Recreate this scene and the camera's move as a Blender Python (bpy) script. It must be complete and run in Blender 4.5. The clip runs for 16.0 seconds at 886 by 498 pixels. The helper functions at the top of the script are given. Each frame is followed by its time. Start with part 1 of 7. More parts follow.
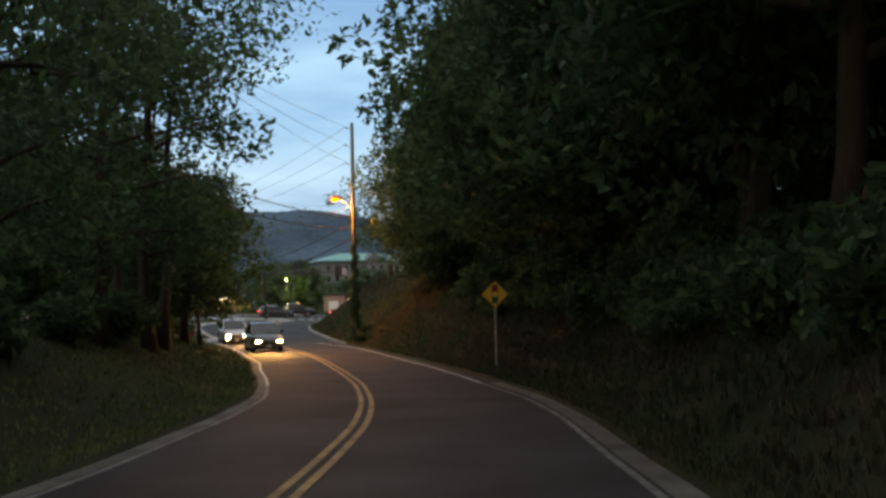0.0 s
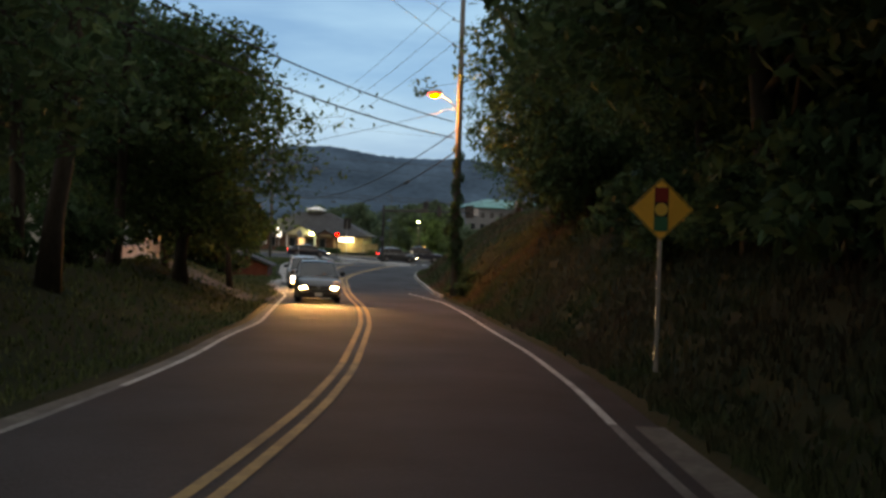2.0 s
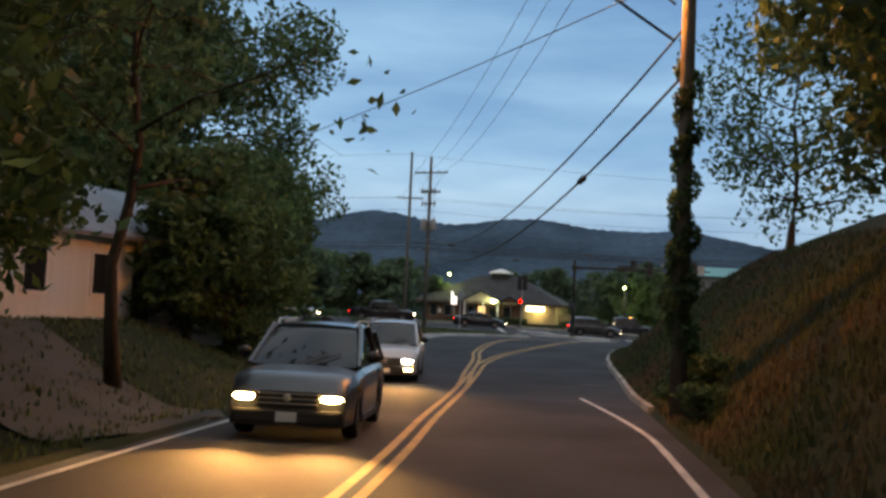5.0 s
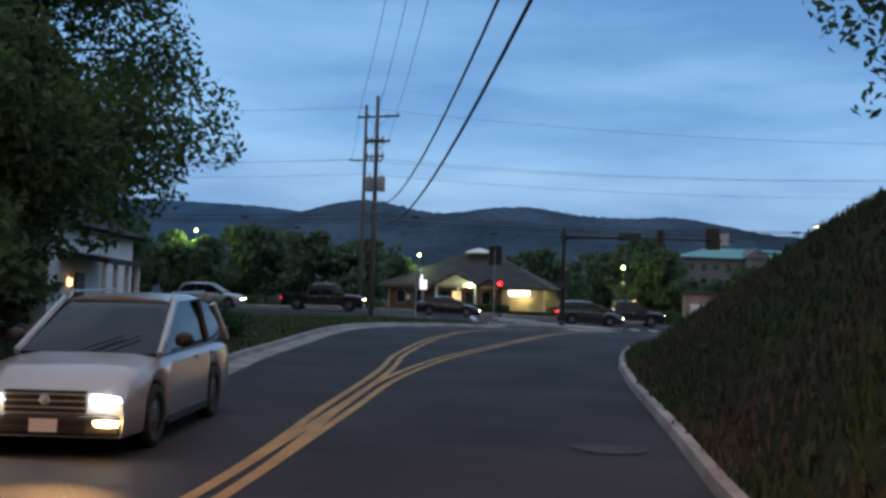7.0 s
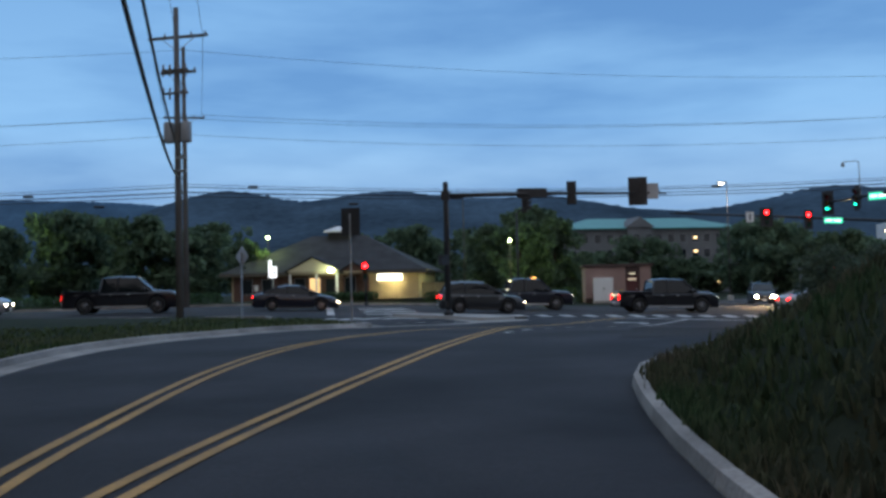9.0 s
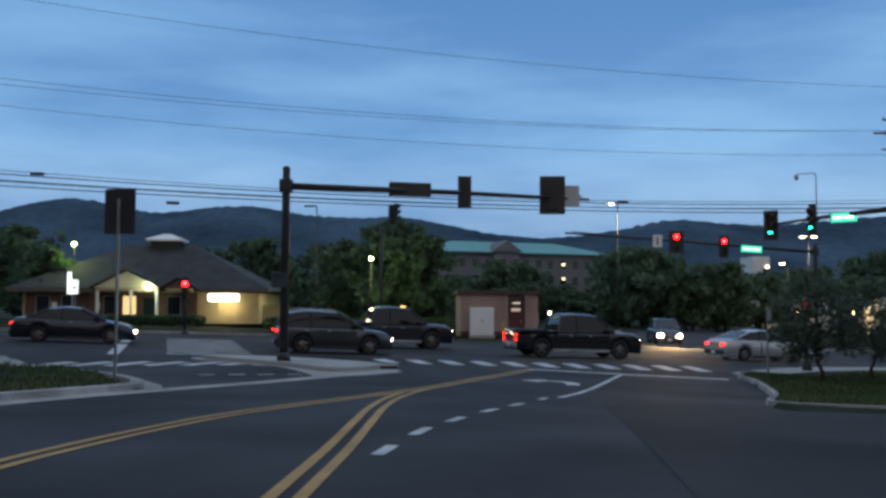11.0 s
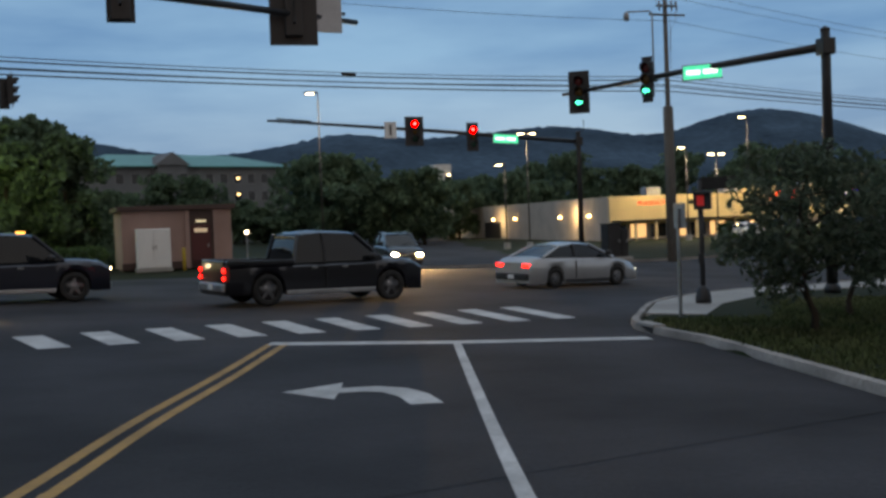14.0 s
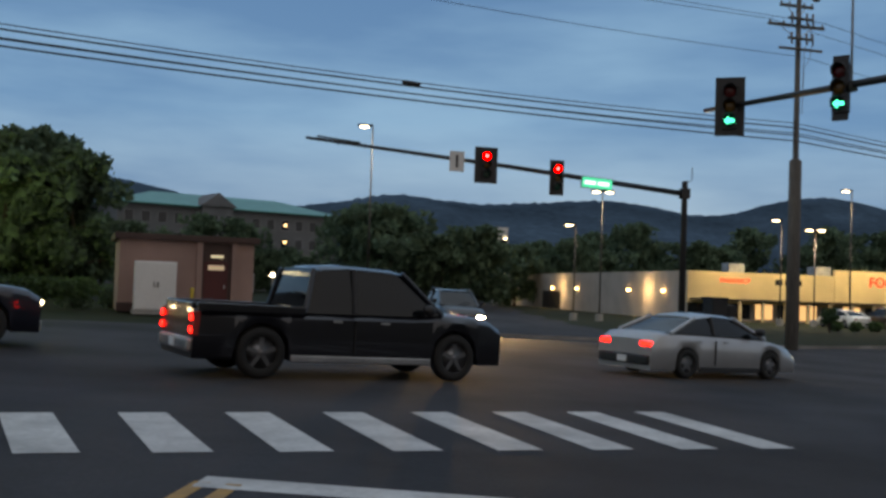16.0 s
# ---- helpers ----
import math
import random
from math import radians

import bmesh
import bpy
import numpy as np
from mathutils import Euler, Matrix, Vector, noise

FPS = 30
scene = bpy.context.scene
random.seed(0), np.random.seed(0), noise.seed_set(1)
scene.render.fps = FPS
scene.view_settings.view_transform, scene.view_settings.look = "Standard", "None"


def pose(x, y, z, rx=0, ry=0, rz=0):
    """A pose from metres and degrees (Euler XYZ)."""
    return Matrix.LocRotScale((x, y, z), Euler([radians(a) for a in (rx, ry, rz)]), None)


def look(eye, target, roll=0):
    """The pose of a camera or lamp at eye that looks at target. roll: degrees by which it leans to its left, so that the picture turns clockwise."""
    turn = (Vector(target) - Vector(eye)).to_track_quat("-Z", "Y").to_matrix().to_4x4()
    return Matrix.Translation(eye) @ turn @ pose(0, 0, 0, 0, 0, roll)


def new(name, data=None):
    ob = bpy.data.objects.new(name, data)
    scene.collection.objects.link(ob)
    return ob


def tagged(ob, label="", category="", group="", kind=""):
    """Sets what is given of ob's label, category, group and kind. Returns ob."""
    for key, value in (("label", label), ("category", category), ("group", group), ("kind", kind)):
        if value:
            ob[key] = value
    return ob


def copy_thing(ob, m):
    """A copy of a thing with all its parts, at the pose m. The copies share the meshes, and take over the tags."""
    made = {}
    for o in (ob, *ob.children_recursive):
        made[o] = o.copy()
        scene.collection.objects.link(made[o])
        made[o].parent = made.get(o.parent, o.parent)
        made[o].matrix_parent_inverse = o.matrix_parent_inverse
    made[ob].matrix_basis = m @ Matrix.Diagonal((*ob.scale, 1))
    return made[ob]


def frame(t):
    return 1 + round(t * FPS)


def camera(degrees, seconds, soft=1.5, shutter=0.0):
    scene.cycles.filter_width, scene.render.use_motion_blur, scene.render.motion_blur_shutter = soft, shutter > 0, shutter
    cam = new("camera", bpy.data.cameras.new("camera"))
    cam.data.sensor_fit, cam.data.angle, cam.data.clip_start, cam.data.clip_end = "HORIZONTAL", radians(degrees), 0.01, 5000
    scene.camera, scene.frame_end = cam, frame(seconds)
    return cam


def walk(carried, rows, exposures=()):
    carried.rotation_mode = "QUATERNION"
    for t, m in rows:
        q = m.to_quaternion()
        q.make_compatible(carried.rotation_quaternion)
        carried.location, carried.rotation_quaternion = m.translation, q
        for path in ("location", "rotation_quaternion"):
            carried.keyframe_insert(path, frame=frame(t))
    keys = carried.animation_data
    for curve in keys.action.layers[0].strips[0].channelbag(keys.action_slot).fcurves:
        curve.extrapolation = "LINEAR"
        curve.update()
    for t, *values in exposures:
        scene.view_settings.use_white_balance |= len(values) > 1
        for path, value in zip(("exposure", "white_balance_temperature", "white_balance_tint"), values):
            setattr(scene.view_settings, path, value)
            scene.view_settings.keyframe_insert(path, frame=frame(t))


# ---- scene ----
# ================= camera =================
cam = camera(46.7, 16.0, soft=3.0)
ROWS = [
    (0, (0.90, 3.03, 3.22), (0.849, 13.823, 3.681), -1.3),
    (0.5, (1.34, 8.38, 2.91), (0.785, 19.159, 3.362), 1.2),
    (1, (1.65, 13.23, 2.73), (0.602, 23.974, 3.009), 1.7),
    (1.5, (1.72, 18.08, 2.49), (0.312, 28.786, 2.736), 2.8),
    (2, (1.68, 23.03, 2.48), (0.000, 33.696, 2.442), 1.9),
    (2.5, (1.41, 27.69, 2.30), (-0.383, 38.337, 2.141), 3.7),
    (3, (0.78, 32.56, 2.15), (-1.719, 43.061, 1.876), 4.7),
    (3.5, (0.07, 37.13, 2.02), (-2.879, 47.510, 1.804), 4.4),
    (4, (-0.69, 41.50, 1.95), (-4.121, 51.743, 2.053), 3.6),
    (6.5, (-5.69, 64.26, 1.72), (-9.639, 74.271, 2.630), 2.4),
    (7, (-6.84, 68.86, 1.59), (-10.585, 78.976, 2.156), 1.8),
    (7.5, (-8.17, 72.94, 1.67), (-11.780, 83.106, 2.156), 1.7),
    (8, (-9.34, 77.32, 1.53), (-12.388, 87.674, 1.965), 0.3),
    (10.5, (-14.10, 97.55, 1.99), (-15.800, 108.211, 2.453), -0.6),
    (11, (-14.38, 100.69, 2.10), (-15.335, 111.427, 2.733), 0.4),
    (11.5, (-14.59, 103.81, 2.25), (-14.954, 114.576, 3.001), 1.0),
    (12, (-14.81, 106.84, 2.28), (-14.399, 117.628, 2.531), -0.0),
    (12.5, (-15.07, 109.61, 2.28), (-14.354, 120.380, 2.349), -0.7),
    (13, (-15.33, 112.67, 2.25), (-14.277, 123.420, 2.187), -1.2),
    (13.5, (-15.59, 115.76, 2.18), (-14.414, 126.492, 2.006), -1.2),
    (14, (-15.72, 118.59, 2.07), (-13.227, 129.100, 1.779), -2.2),
    (14.5, (-15.51, 121.51, 1.98), (-11.829, 131.667, 1.954), -0.4),
    (15, (-15.15, 124.13, 1.84), (-11.287, 134.207, 1.999), 1.9),
    (15.5, (-14.72, 126.44, 1.74), (-12.492, 137.000, 2.191), 2.6),
    (16, (-14.28, 128.38, 1.64), (-12.288, 138.987, 2.040), 2.0),
]
EXPOSURES = [(0.0, 1.08, 9800, 10), (1.5, 0.92, 9500, 10), (3.0, 0.68, 9400, 10), (4.2, 0.65, 9200, 10), (6.5, 0.58, 7300, 10), (7.0, 0.42, 6800, 9), (7.5, 0.35, 5800, 8), (8.0, 0.42, 6600, 8), (10.5, 0.22, 6500, 8), (12.0, 0.25, 7200, 10), (13.0, 0.25, 7600, 10), (14.2, 0.15, 8000, 10), (15.0, 0.25, 8400, 10), (15.5, 0.05, 8000, 10), (16.0, 0.05, 8000, 10)]
walk(cam, [(t, look(e, g, r)) for t, e, g, r in ROWS], EXPOSURES)

# ================= dusk sky =================
world = bpy.data.worlds.new("dusk_sky")
scene.world = world
world.use_nodes = True
wn, wl = world.node_tree.nodes, world.node_tree.links
wn.clear()
w_out, w_bg, w_tc = wn.new("ShaderNodeOutputWorld"), wn.new("ShaderNodeBackground"), wn.new("ShaderNodeTexCoord")
w_sep, w_ramp = wn.new("ShaderNodeSeparateXYZ"), wn.new("ShaderNodeValToRGB")
wl.new(w_tc.outputs["Generated"], w_sep.inputs[0])
wl.new(w_sep.outputs["Z"], w_ramp.inputs[0])
SKY = [(0.0, (0.24, 0.38, 0.58)), (0.06, (0.24, 0.40, 0.64)), (0.16, (0.17, 0.36, 0.66)), (0.30, (0.12, 0.28, 0.57)), (0.55, (0.24, 0.40, 0.66)), (1.0, (0.38, 0.50, 0.70))]
while len(w_ramp.color_ramp.elements) < len(SKY):
    w_ramp.color_ramp.elements.new(0.5)
for el, (p, c) in zip(w_ramp.color_ramp.elements, SKY):
    el.position, el.color = p, (*c, 1)
w_map, w_noise, w_cr = wn.new("ShaderNodeMapping"), wn.new("ShaderNodeTexNoise"), wn.new("ShaderNodeValToRGB")
w_map.inputs["Scale"].default_value = (2.2, 2.2, 11.0)
w_map.inputs["Rotation"].default_value = (0.06, 0.10, 0.4)
w_noise.inputs["Scale"].default_value, w_noise.inputs["Detail"].default_value, w_noise.inputs["Roughness"].default_value = 1.5, 7, 0.52
wl.new(w_tc.outputs["Generated"], w_map.inputs[0])
wl.new(w_map.outputs[0], w_noise.inputs["Vector"])
wl.new(w_noise.outputs["Fac"], w_cr.inputs[0])
w_cr.color_ramp.elements[0].position, w_cr.color_ramp.elements[0].color = 0.36, (0.0, 0.0, 0.0, 1)
w_cr.color_ramp.elements[1].position, w_cr.color_ramp.elements[1].color = 0.66, (1, 1, 1, 1)
w_dark, w_mix = wn.new("ShaderNodeMix"), wn.new("ShaderNodeMix")
for m in (w_dark, w_mix):
    m.data_type = "RGBA"
w_dark.blend_type = "MULTIPLY"
w_dark.inputs["Factor"].default_value = 1.0
w_dark.inputs["B"].default_value = (0.77, 0.81, 0.86, 1)
wl.new(w_ramp.outputs[0], w_dark.inputs["A"])
w_light = wn.new("ShaderNodeMix")
w_light.data_type, w_light.blend_type = "RGBA", "MULTIPLY"
w_light.inputs["Factor"].default_value = 1.0
w_light.inputs["B"].default_value = (1.32, 1.20, 1.09, 1)
wl.new(w_ramp.outputs[0], w_light.inputs["A"])
wl.new(w_cr.outputs[0], w_mix.inputs["Factor"])
wl.new(w_dark.outputs["Result"], w_mix.inputs["A"])
wl.new(w_light.outputs["Result"], w_mix.inputs["B"])
# assumed afterglow, added to brighten the land: paler, warmer sky on the unseen side
w_ag, w_agm = wn.new("ShaderNodeMapRange"), wn.new("ShaderNodeMix")
w_ag.interpolation_type = "SMOOTHSTEP"
w_ag.inputs["From Min"].default_value, w_ag.inputs["From Max"].default_value = 0.45, -1.0
w_agm.data_type = "RGBA"
w_agm.inputs["B"].default_value = (0.42, 0.42, 0.46, 1)
wl.new(w_sep.outputs["Y"], w_ag.inputs["Value"])
wl.new(w_ag.outputs[0], w_agm.inputs["Factor"])
wl.new(w_mix.outputs["Result"], w_agm.inputs["A"])
wl.new(w_agm.outputs["Result"], w_bg.inputs["Color"])
w_bg.inputs["Strength"].default_value = 1.0
wl.new(w_bg.outputs[0], w_out.inputs[0])


def lamp(name, kind, place, energy, color, aim=None, size=0.15, cone=70, blend=0.6):
    d = bpy.data.lights.new(name, kind)
    d.energy, d.color = energy, color
    if kind == "SPOT":
        d.spot_size, d.spot_blend, d.shadow_soft_size = radians(cone), blend, size
    elif kind == "POINT":
        d.shadow_soft_size = size
    else:
        d.size = size
    ob = new(name, d)
    ob.matrix_world = look(place, aim) if aim is not None else pose(*place)
    return ob


SODIUM, WARM, HALOGEN, LED = (1.0, 0.36, 0.07), (1.0, 0.72, 0.36), (1.0, 0.66, 0.30), (1.0, 0.93, 0.80)

# ================= materials =================
MATS = {}


def mat(name, col, rough=0.7, metal=0.0, var=0.25, scale=0.6, fine=14.0, bump=0.15, col2=None, random_tone=0.0, spec=0.5, island=0.0, stretch=(1, 1, 1)):
    """A surface with two scales of variation, in metres, and a fine relief."""
    if name in MATS:
        return MATS[name]
    m = bpy.data.materials.new(name)
    m.use_nodes = True
    n, l = m.node_tree.nodes, m.node_tree.links
    b = n["Principled BSDF"]
    tc, mp = n.new("ShaderNodeTexCoord"), n.new("ShaderNodeMapping")
    mp.inputs["Scale"].default_value = stretch
    l.new(tc.outputs["Object"], mp.inputs[0])
    big, small = n.new("ShaderNodeTexNoise"), n.new("ShaderNodeTexNoise")
    big.inputs["Scale"].default_value, big.inputs["Detail"].default_value = scale, 4
    small.inputs["Scale"].default_value, small.inputs["Detail"].default_value = fine, 6
    l.new(mp.outputs[0], big.inputs["Vector"])
    l.new(mp.outputs[0], small.inputs["Vector"])
    mix = n.new("ShaderNodeMix")
    mix.data_type = "RGBA"
    mix.inputs["A"].default_value = (*[c * (1 - var) for c in col], 1)
    mix.inputs["B"].default_value = (*(col2 or [min(1, c * (1 + var)) for c in col]), 1)
    rmp = n.new("ShaderNodeMapRange")
    rmp.inputs["From Min"].default_value, rmp.inputs["From Max"].default_value = 0.32, 0.68
    l.new(big.outputs["Fac"], rmp.inputs["Value"])
    l.new(rmp.outputs[0], mix.inputs["Factor"])
    mul = n.new("ShaderNodeMix")
    mul.data_type, mul.blend_type = "RGBA", "MULTIPLY"
    mul.inputs["Factor"].default_value = 1.0
    sr = n.new("ShaderNodeMapRange")
    sr.inputs["From Min"].default_value, sr.inputs["From Max"].default_value = 0.3, 0.7
    sr.inputs["To Min"].default_value, sr.inputs["To Max"].default_value = 1 - var * 0.7, 1 + var * 0.5
    l.new(small.outputs["Fac"], sr.inputs["Value"])
    l.new(mix.outputs["Result"], mul.inputs["A"])
    l.new(sr.outputs[0], mul.inputs["B"])
    last = mul.outputs["Result"]
    if random_tone or island:
        hs = n.new("ShaderNodeHueSaturation")
        rr = n.new("ShaderNodeMapRange")
        amount = random_tone or island
        rr.inputs["To Min"].default_value, rr.inputs["To Max"].default_value = 1 - amount, 1 + amount
        if island:
            l.new(n.new("ShaderNodeNewGeometry").outputs["Random Per Island"], rr.inputs["Value"])
        else:
            l.new(n.new("ShaderNodeObjectInfo").outputs["Random"], rr.inputs["Value"])
        l.new(rr.outputs[0], hs.inputs["Value"])
        l.new(last, hs.inputs["Color"])
        last = hs.outputs["Color"]
    l.new(last, b.inputs["Base Color"])
    rf = n.new("ShaderNodeMapRange")
    rf.inputs["To Min"].default_value, rf.inputs["To Max"].default_value = max(0.02, rough - 0.12), min(1, rough + 0.12)
    l.new(small.outputs["Fac"], rf.inputs["Value"])
    l.new(rf.outputs[0], b.inputs["Roughness"])
    b.inputs["Metallic"].default_value = metal
    b.inputs["Specular IOR Level"].default_value = spec
    if bump:
        bp = n.new("ShaderNodeBump")
        bp.inputs["Strength"].default_value, bp.inputs["Distance"].default_value = bump, 0.02
        l.new(small.outputs["Fac"], bp.inputs["Height"])
        l.new(bp.outputs[0], b.inputs["Normal"])
    MATS[name] = m
    return m


def leafy(m, amount=0.4):
    """Lets light through a thin leaf."""
    n, l = m.node_tree.nodes, m.node_tree.links
    b, o = n["Principled BSDF"], n["Material Output"]
    t, x = n.new("ShaderNodeBsdfTranslucent"), n.new("ShaderNodeMixShader")
    l.new(b.inputs["Base Color"].links[0].from_socket, t.inputs["Color"])
    x.inputs[0].default_value = amount
    l.new(b.outputs[0], x.inputs[1])
    l.new(t.outputs[0], x.inputs[2])
    l.new(x.outputs[0], o.inputs["Surface"])
    return m


def glow(name, col, strength):
    if name in MATS:
        return MATS[name]
    m = bpy.data.materials.new(name)
    m.use_nodes = True
    b = m.node_tree.nodes["Principled BSDF"]
    b.inputs["Base Color"].default_value = (*col, 1)
    b.inputs["Emission Color"].default_value = (*col, 1)
    b.inputs["Emission Strength"].default_value = strength
    MATS[name] = m
    return m


def glass(name, col, rough=0.04):
    if name in MATS:
        return MATS[name]
    m = bpy.data.materials.new(name)
    m.use_nodes = True
    b = m.node_tree.nodes["Principled BSDF"]
    b.inputs["Base Color"].default_value = (*col, 1)
    b.inputs["Roughness"].default_value = rough
    b.inputs["Specular IOR Level"].default_value = 0.4
    MATS[name] = m
    return m


ASPHALT = mat("asphalt", (0.037, 0.037, 0.041), 0.85, var=0.42, scale=0.30, fine=22, bump=0.5, spec=0.20)
ASPHALT_OLD = mat("asphalt_worn", (0.038, 0.038, 0.040), 0.88, var=0.3, scale=0.25, fine=28, bump=0.4, spec=0.12)
GRASS_SOIL = mat("grass_ground", (0.021, 0.036, 0.014), 0.95, var=0.35, scale=0.35, fine=7, bump=0.8, col2=(0.030, 0.033, 0.018), spec=0.1)
GRASS = mat("grass_blades", (0.090, 0.140, 0.050), 0.85, var=0.4, scale=0.3, fine=5, bump=0, col2=(0.12, 0.125, 0.055), spec=0.15, island=0.35)
LEAF = mat("leaf", (0.072, 0.120, 0.044), 0.62, var=0.35, scale=0.5, fine=3, bump=0, spec=0.25, island=0.45)
BANKGRASS = mat("bank_weeds", (0.070, 0.112, 0.046), 0.9, var=0.3, scale=0.3, fine=5, bump=0, col2=(0.098, 0.072, 0.048), spec=0.1, island=0.25)
LEAF_DARK = mat("leaf_dark", (0.066, 0.118, 0.056), 0.66, var=0.35, scale=0.5, fine=3, bump=0, spec=0.2, island=0.45)
LEAF_GREY = mat("leaf_grey", (0.080, 0.110, 0.072), 0.6, var=0.3, scale=0.6, fine=3, bump=0, spec=0.3, island=0.4)
# paler than LEAF: haze over far trees and lamplight put into the tone
LEAF_PALE_HAZED = mat("leaf_pale_hazed", (0.108, 0.162, 0.098), 0.7, var=0.3, scale=0.25, fine=2, bump=0, spec=0.2, island=0.35)
PAINT_Y_WORN = mat("road_paint_yellow_worn", (0.27, 0.18, 0.07), 0.75, var=0.4, scale=1.3, fine=12, bump=0.2)
PAINT_WORN = mat("road_paint_worn", (0.16, 0.16, 0.155), 0.8, var=0.45, scale=1.5, fine=12, bump=0.2)
for leaf_kind in (LEAF, LEAF_DARK, LEAF_GREY, LEAF_PALE_HAZED, GRASS, BANKGRASS):
    leafy(leaf_kind)
BARK = mat("bark", (0.060, 0.048, 0.038), 0.95, var=0.4, scale=1.5, fine=18, bump=0.9, stretch=(1, 1, 0.25), spec=0.15)
WOODPOLE = mat("weathered_pole_wood", (0.145, 0.136, 0.126), 0.9, var=0.35, scale=0.8, fine=22, bump=0.7, stretch=(1, 1, 0.1), spec=0.2)
CONCRETE = mat("concrete", (0.34, 0.33, 0.31), 0.85, var=0.2, scale=0.5, fine=24, bump=0.3)
KERB = mat("kerb_concrete", (0.30, 0.28, 0.26), 0.88, var=0.3, scale=0.8, fine=20, bump=0.4, random_tone=0.12)
PAINT_W = mat("road_paint_white", (0.50, 0.50, 0.49), 0.7, var=0.25, scale=1.2, fine=16, bump=0.2)
PAINT_Y = mat("road_paint_yellow", (0.40, 0.225, 0.06), 0.7, var=0.25, scale=1.0, fine=14, bump=0.2)
BLACKMETAL = mat("black_painted_steel", (0.022, 0.022, 0.024), 0.5, var=0.2, scale=1, fine=20, bump=0.05)
GALV = mat("galvanised_steel", (0.42, 0.43, 0.44), 0.45, 0.9, var=0.2, scale=2, fine=18, bump=0.08)
BRONZE = mat("dark_bronze_paint", (0.06, 0.055, 0.05), 0.5, 0.3, var=0.15, scale=1, fine=20, bump=0.04)
WIRE = mat("cable_black", (0.02, 0.02, 0.022), 0.6, var=0.1, bump=0)
# forest tinted blue: distance haze is put into both base colours
FOREST_HAZED = mat("hazed_mountain_forest", (0.054, 0.088, 0.125), 1.0, var=0.3, scale=0.010, fine=0.10, bump=0.2, spec=0.0)
FOREST_FAR_HAZED = mat("hazed_far_mountain_forest", (0.055, 0.105, 0.165), 1.0, var=0.2, scale=0.008, fine=0.08, bump=0.1, spec=0.0)
SHOULDER = mat("shoulder_gravel", (0.11, 0.105, 0.095), 0.95, var=0.45, scale=0.9, fine=10, bump=0.6)
GRAVEL = mat("driveway_gravel", (0.062, 0.059, 0.052), 0.95, var=0.2, scale=0.6, fine=16, bump=0.3)
WHITEWALL = mat("white_clapboard", (0.72, 0.72, 0.70), 0.7, var=0.1, scale=0.6, fine=10, bump=0.1)
BRICK = mat("red_brick", (0.15, 0.06, 0.045), 0.9, var=0.25, scale=2, fine=18, bump=0.4, random_tone=0.25)
ROOF = mat("asphalt_shingle", (0.034, 0.034, 0.037), 0.9, var=0.3, scale=0.8, fine=16, bump=0.6)
STUCCO = mat("tan_stucco", (0.46, 0.38, 0.27), 0.9, var=0.12, scale=0.5, fine=26, bump=0.3)
PINKWALL = mat("pinkish_block", (0.36, 0.24, 0.21), 0.9, var=0.12, scale=0.6, fine=22, bump=0.3)
HOTELWALL = mat("grey_beige_render", (0.145, 0.155, 0.165), 0.9, var=0.12, scale=0.4, fine=20, bump=0.2)
TEAL = mat("teal_metal_roof", (0.10, 0.30, 0.27), 0.45, 0.2, var=0.12, scale=0.4, fine=6, bump=0.15)
RUBBER = mat("tyre_rubber", (0.018, 0.018, 0.018), 0.85, var=0.2, bump=0.1)
RIM = mat("alloy_rim", (0.25, 0.25, 0.26), 0.35, 0.9, var=0.1, bump=0)
TRIMBLACK = mat("black_plastic", (0.02, 0.02, 0.021), 0.55, var=0.15, bump=0.03)
CARGLASS = glass("tinted_glass", (0.008, 0.010, 0.012))
WINDOW = glass("window_glass", (0.02, 0.025, 0.03))

# ================= mesh helpers =================
def tag_material(me, m):
    me.materials.append(m)
    return me


def part(name, bm, material, parent=None, label="", smooth=False):
    me = bpy.data.meshes.new(name)
    bm.to_mesh(me)
    bm.free()
    if smooth:
        me.shade_smooth()
    tag_material(me, material)
    ob = new(name, me)
    if parent is not None:
        ob.parent = parent
    if label:
        ob["label"] = label
    return ob


def raw(name, verts, faces, material, parent=None, smooth=False):
    me = bpy.data.meshes.new(name)
    me.from_pydata(verts, [], faces)
    me.update()
    if smooth:
        me.shade_smooth()
    tag_material(me, material)
    ob = new(name, me)
    if parent is not None:
        ob.parent = parent
    return ob


def thing(name, m, label, category, group="", kind=""):
    ob = new(name)
    ob.matrix_world = m
    ob.empty_display_size = 0.2
    return tagged(ob, label, category, group, kind)


def box(bm, x0, x1, y0, y1, z0, z1, bevel=0.0, m=None):
    r = bmesh.ops.create_cube(bm, size=1.0)
    vs = r["verts"]
    t = Matrix.Translation(((x0 + x1) / 2, (y0 + y1) / 2, (z0 + z1) / 2)) @ Matrix.Diagonal((x1 - x0, y1 - y0, z1 - z0, 1))
    bmesh.ops.transform(bm, matrix=(m or Matrix()) @ t, verts=vs)
    if bevel:
        es = list({e for v in vs for e in v.link_edges})
        bmesh.ops.bevel(bm, geom=es, offset=bevel, segments=2, affect="EDGES", profile=0.6)
    return bm


def B(*a, **k):
    return box(bmesh.new(), *a, **k)


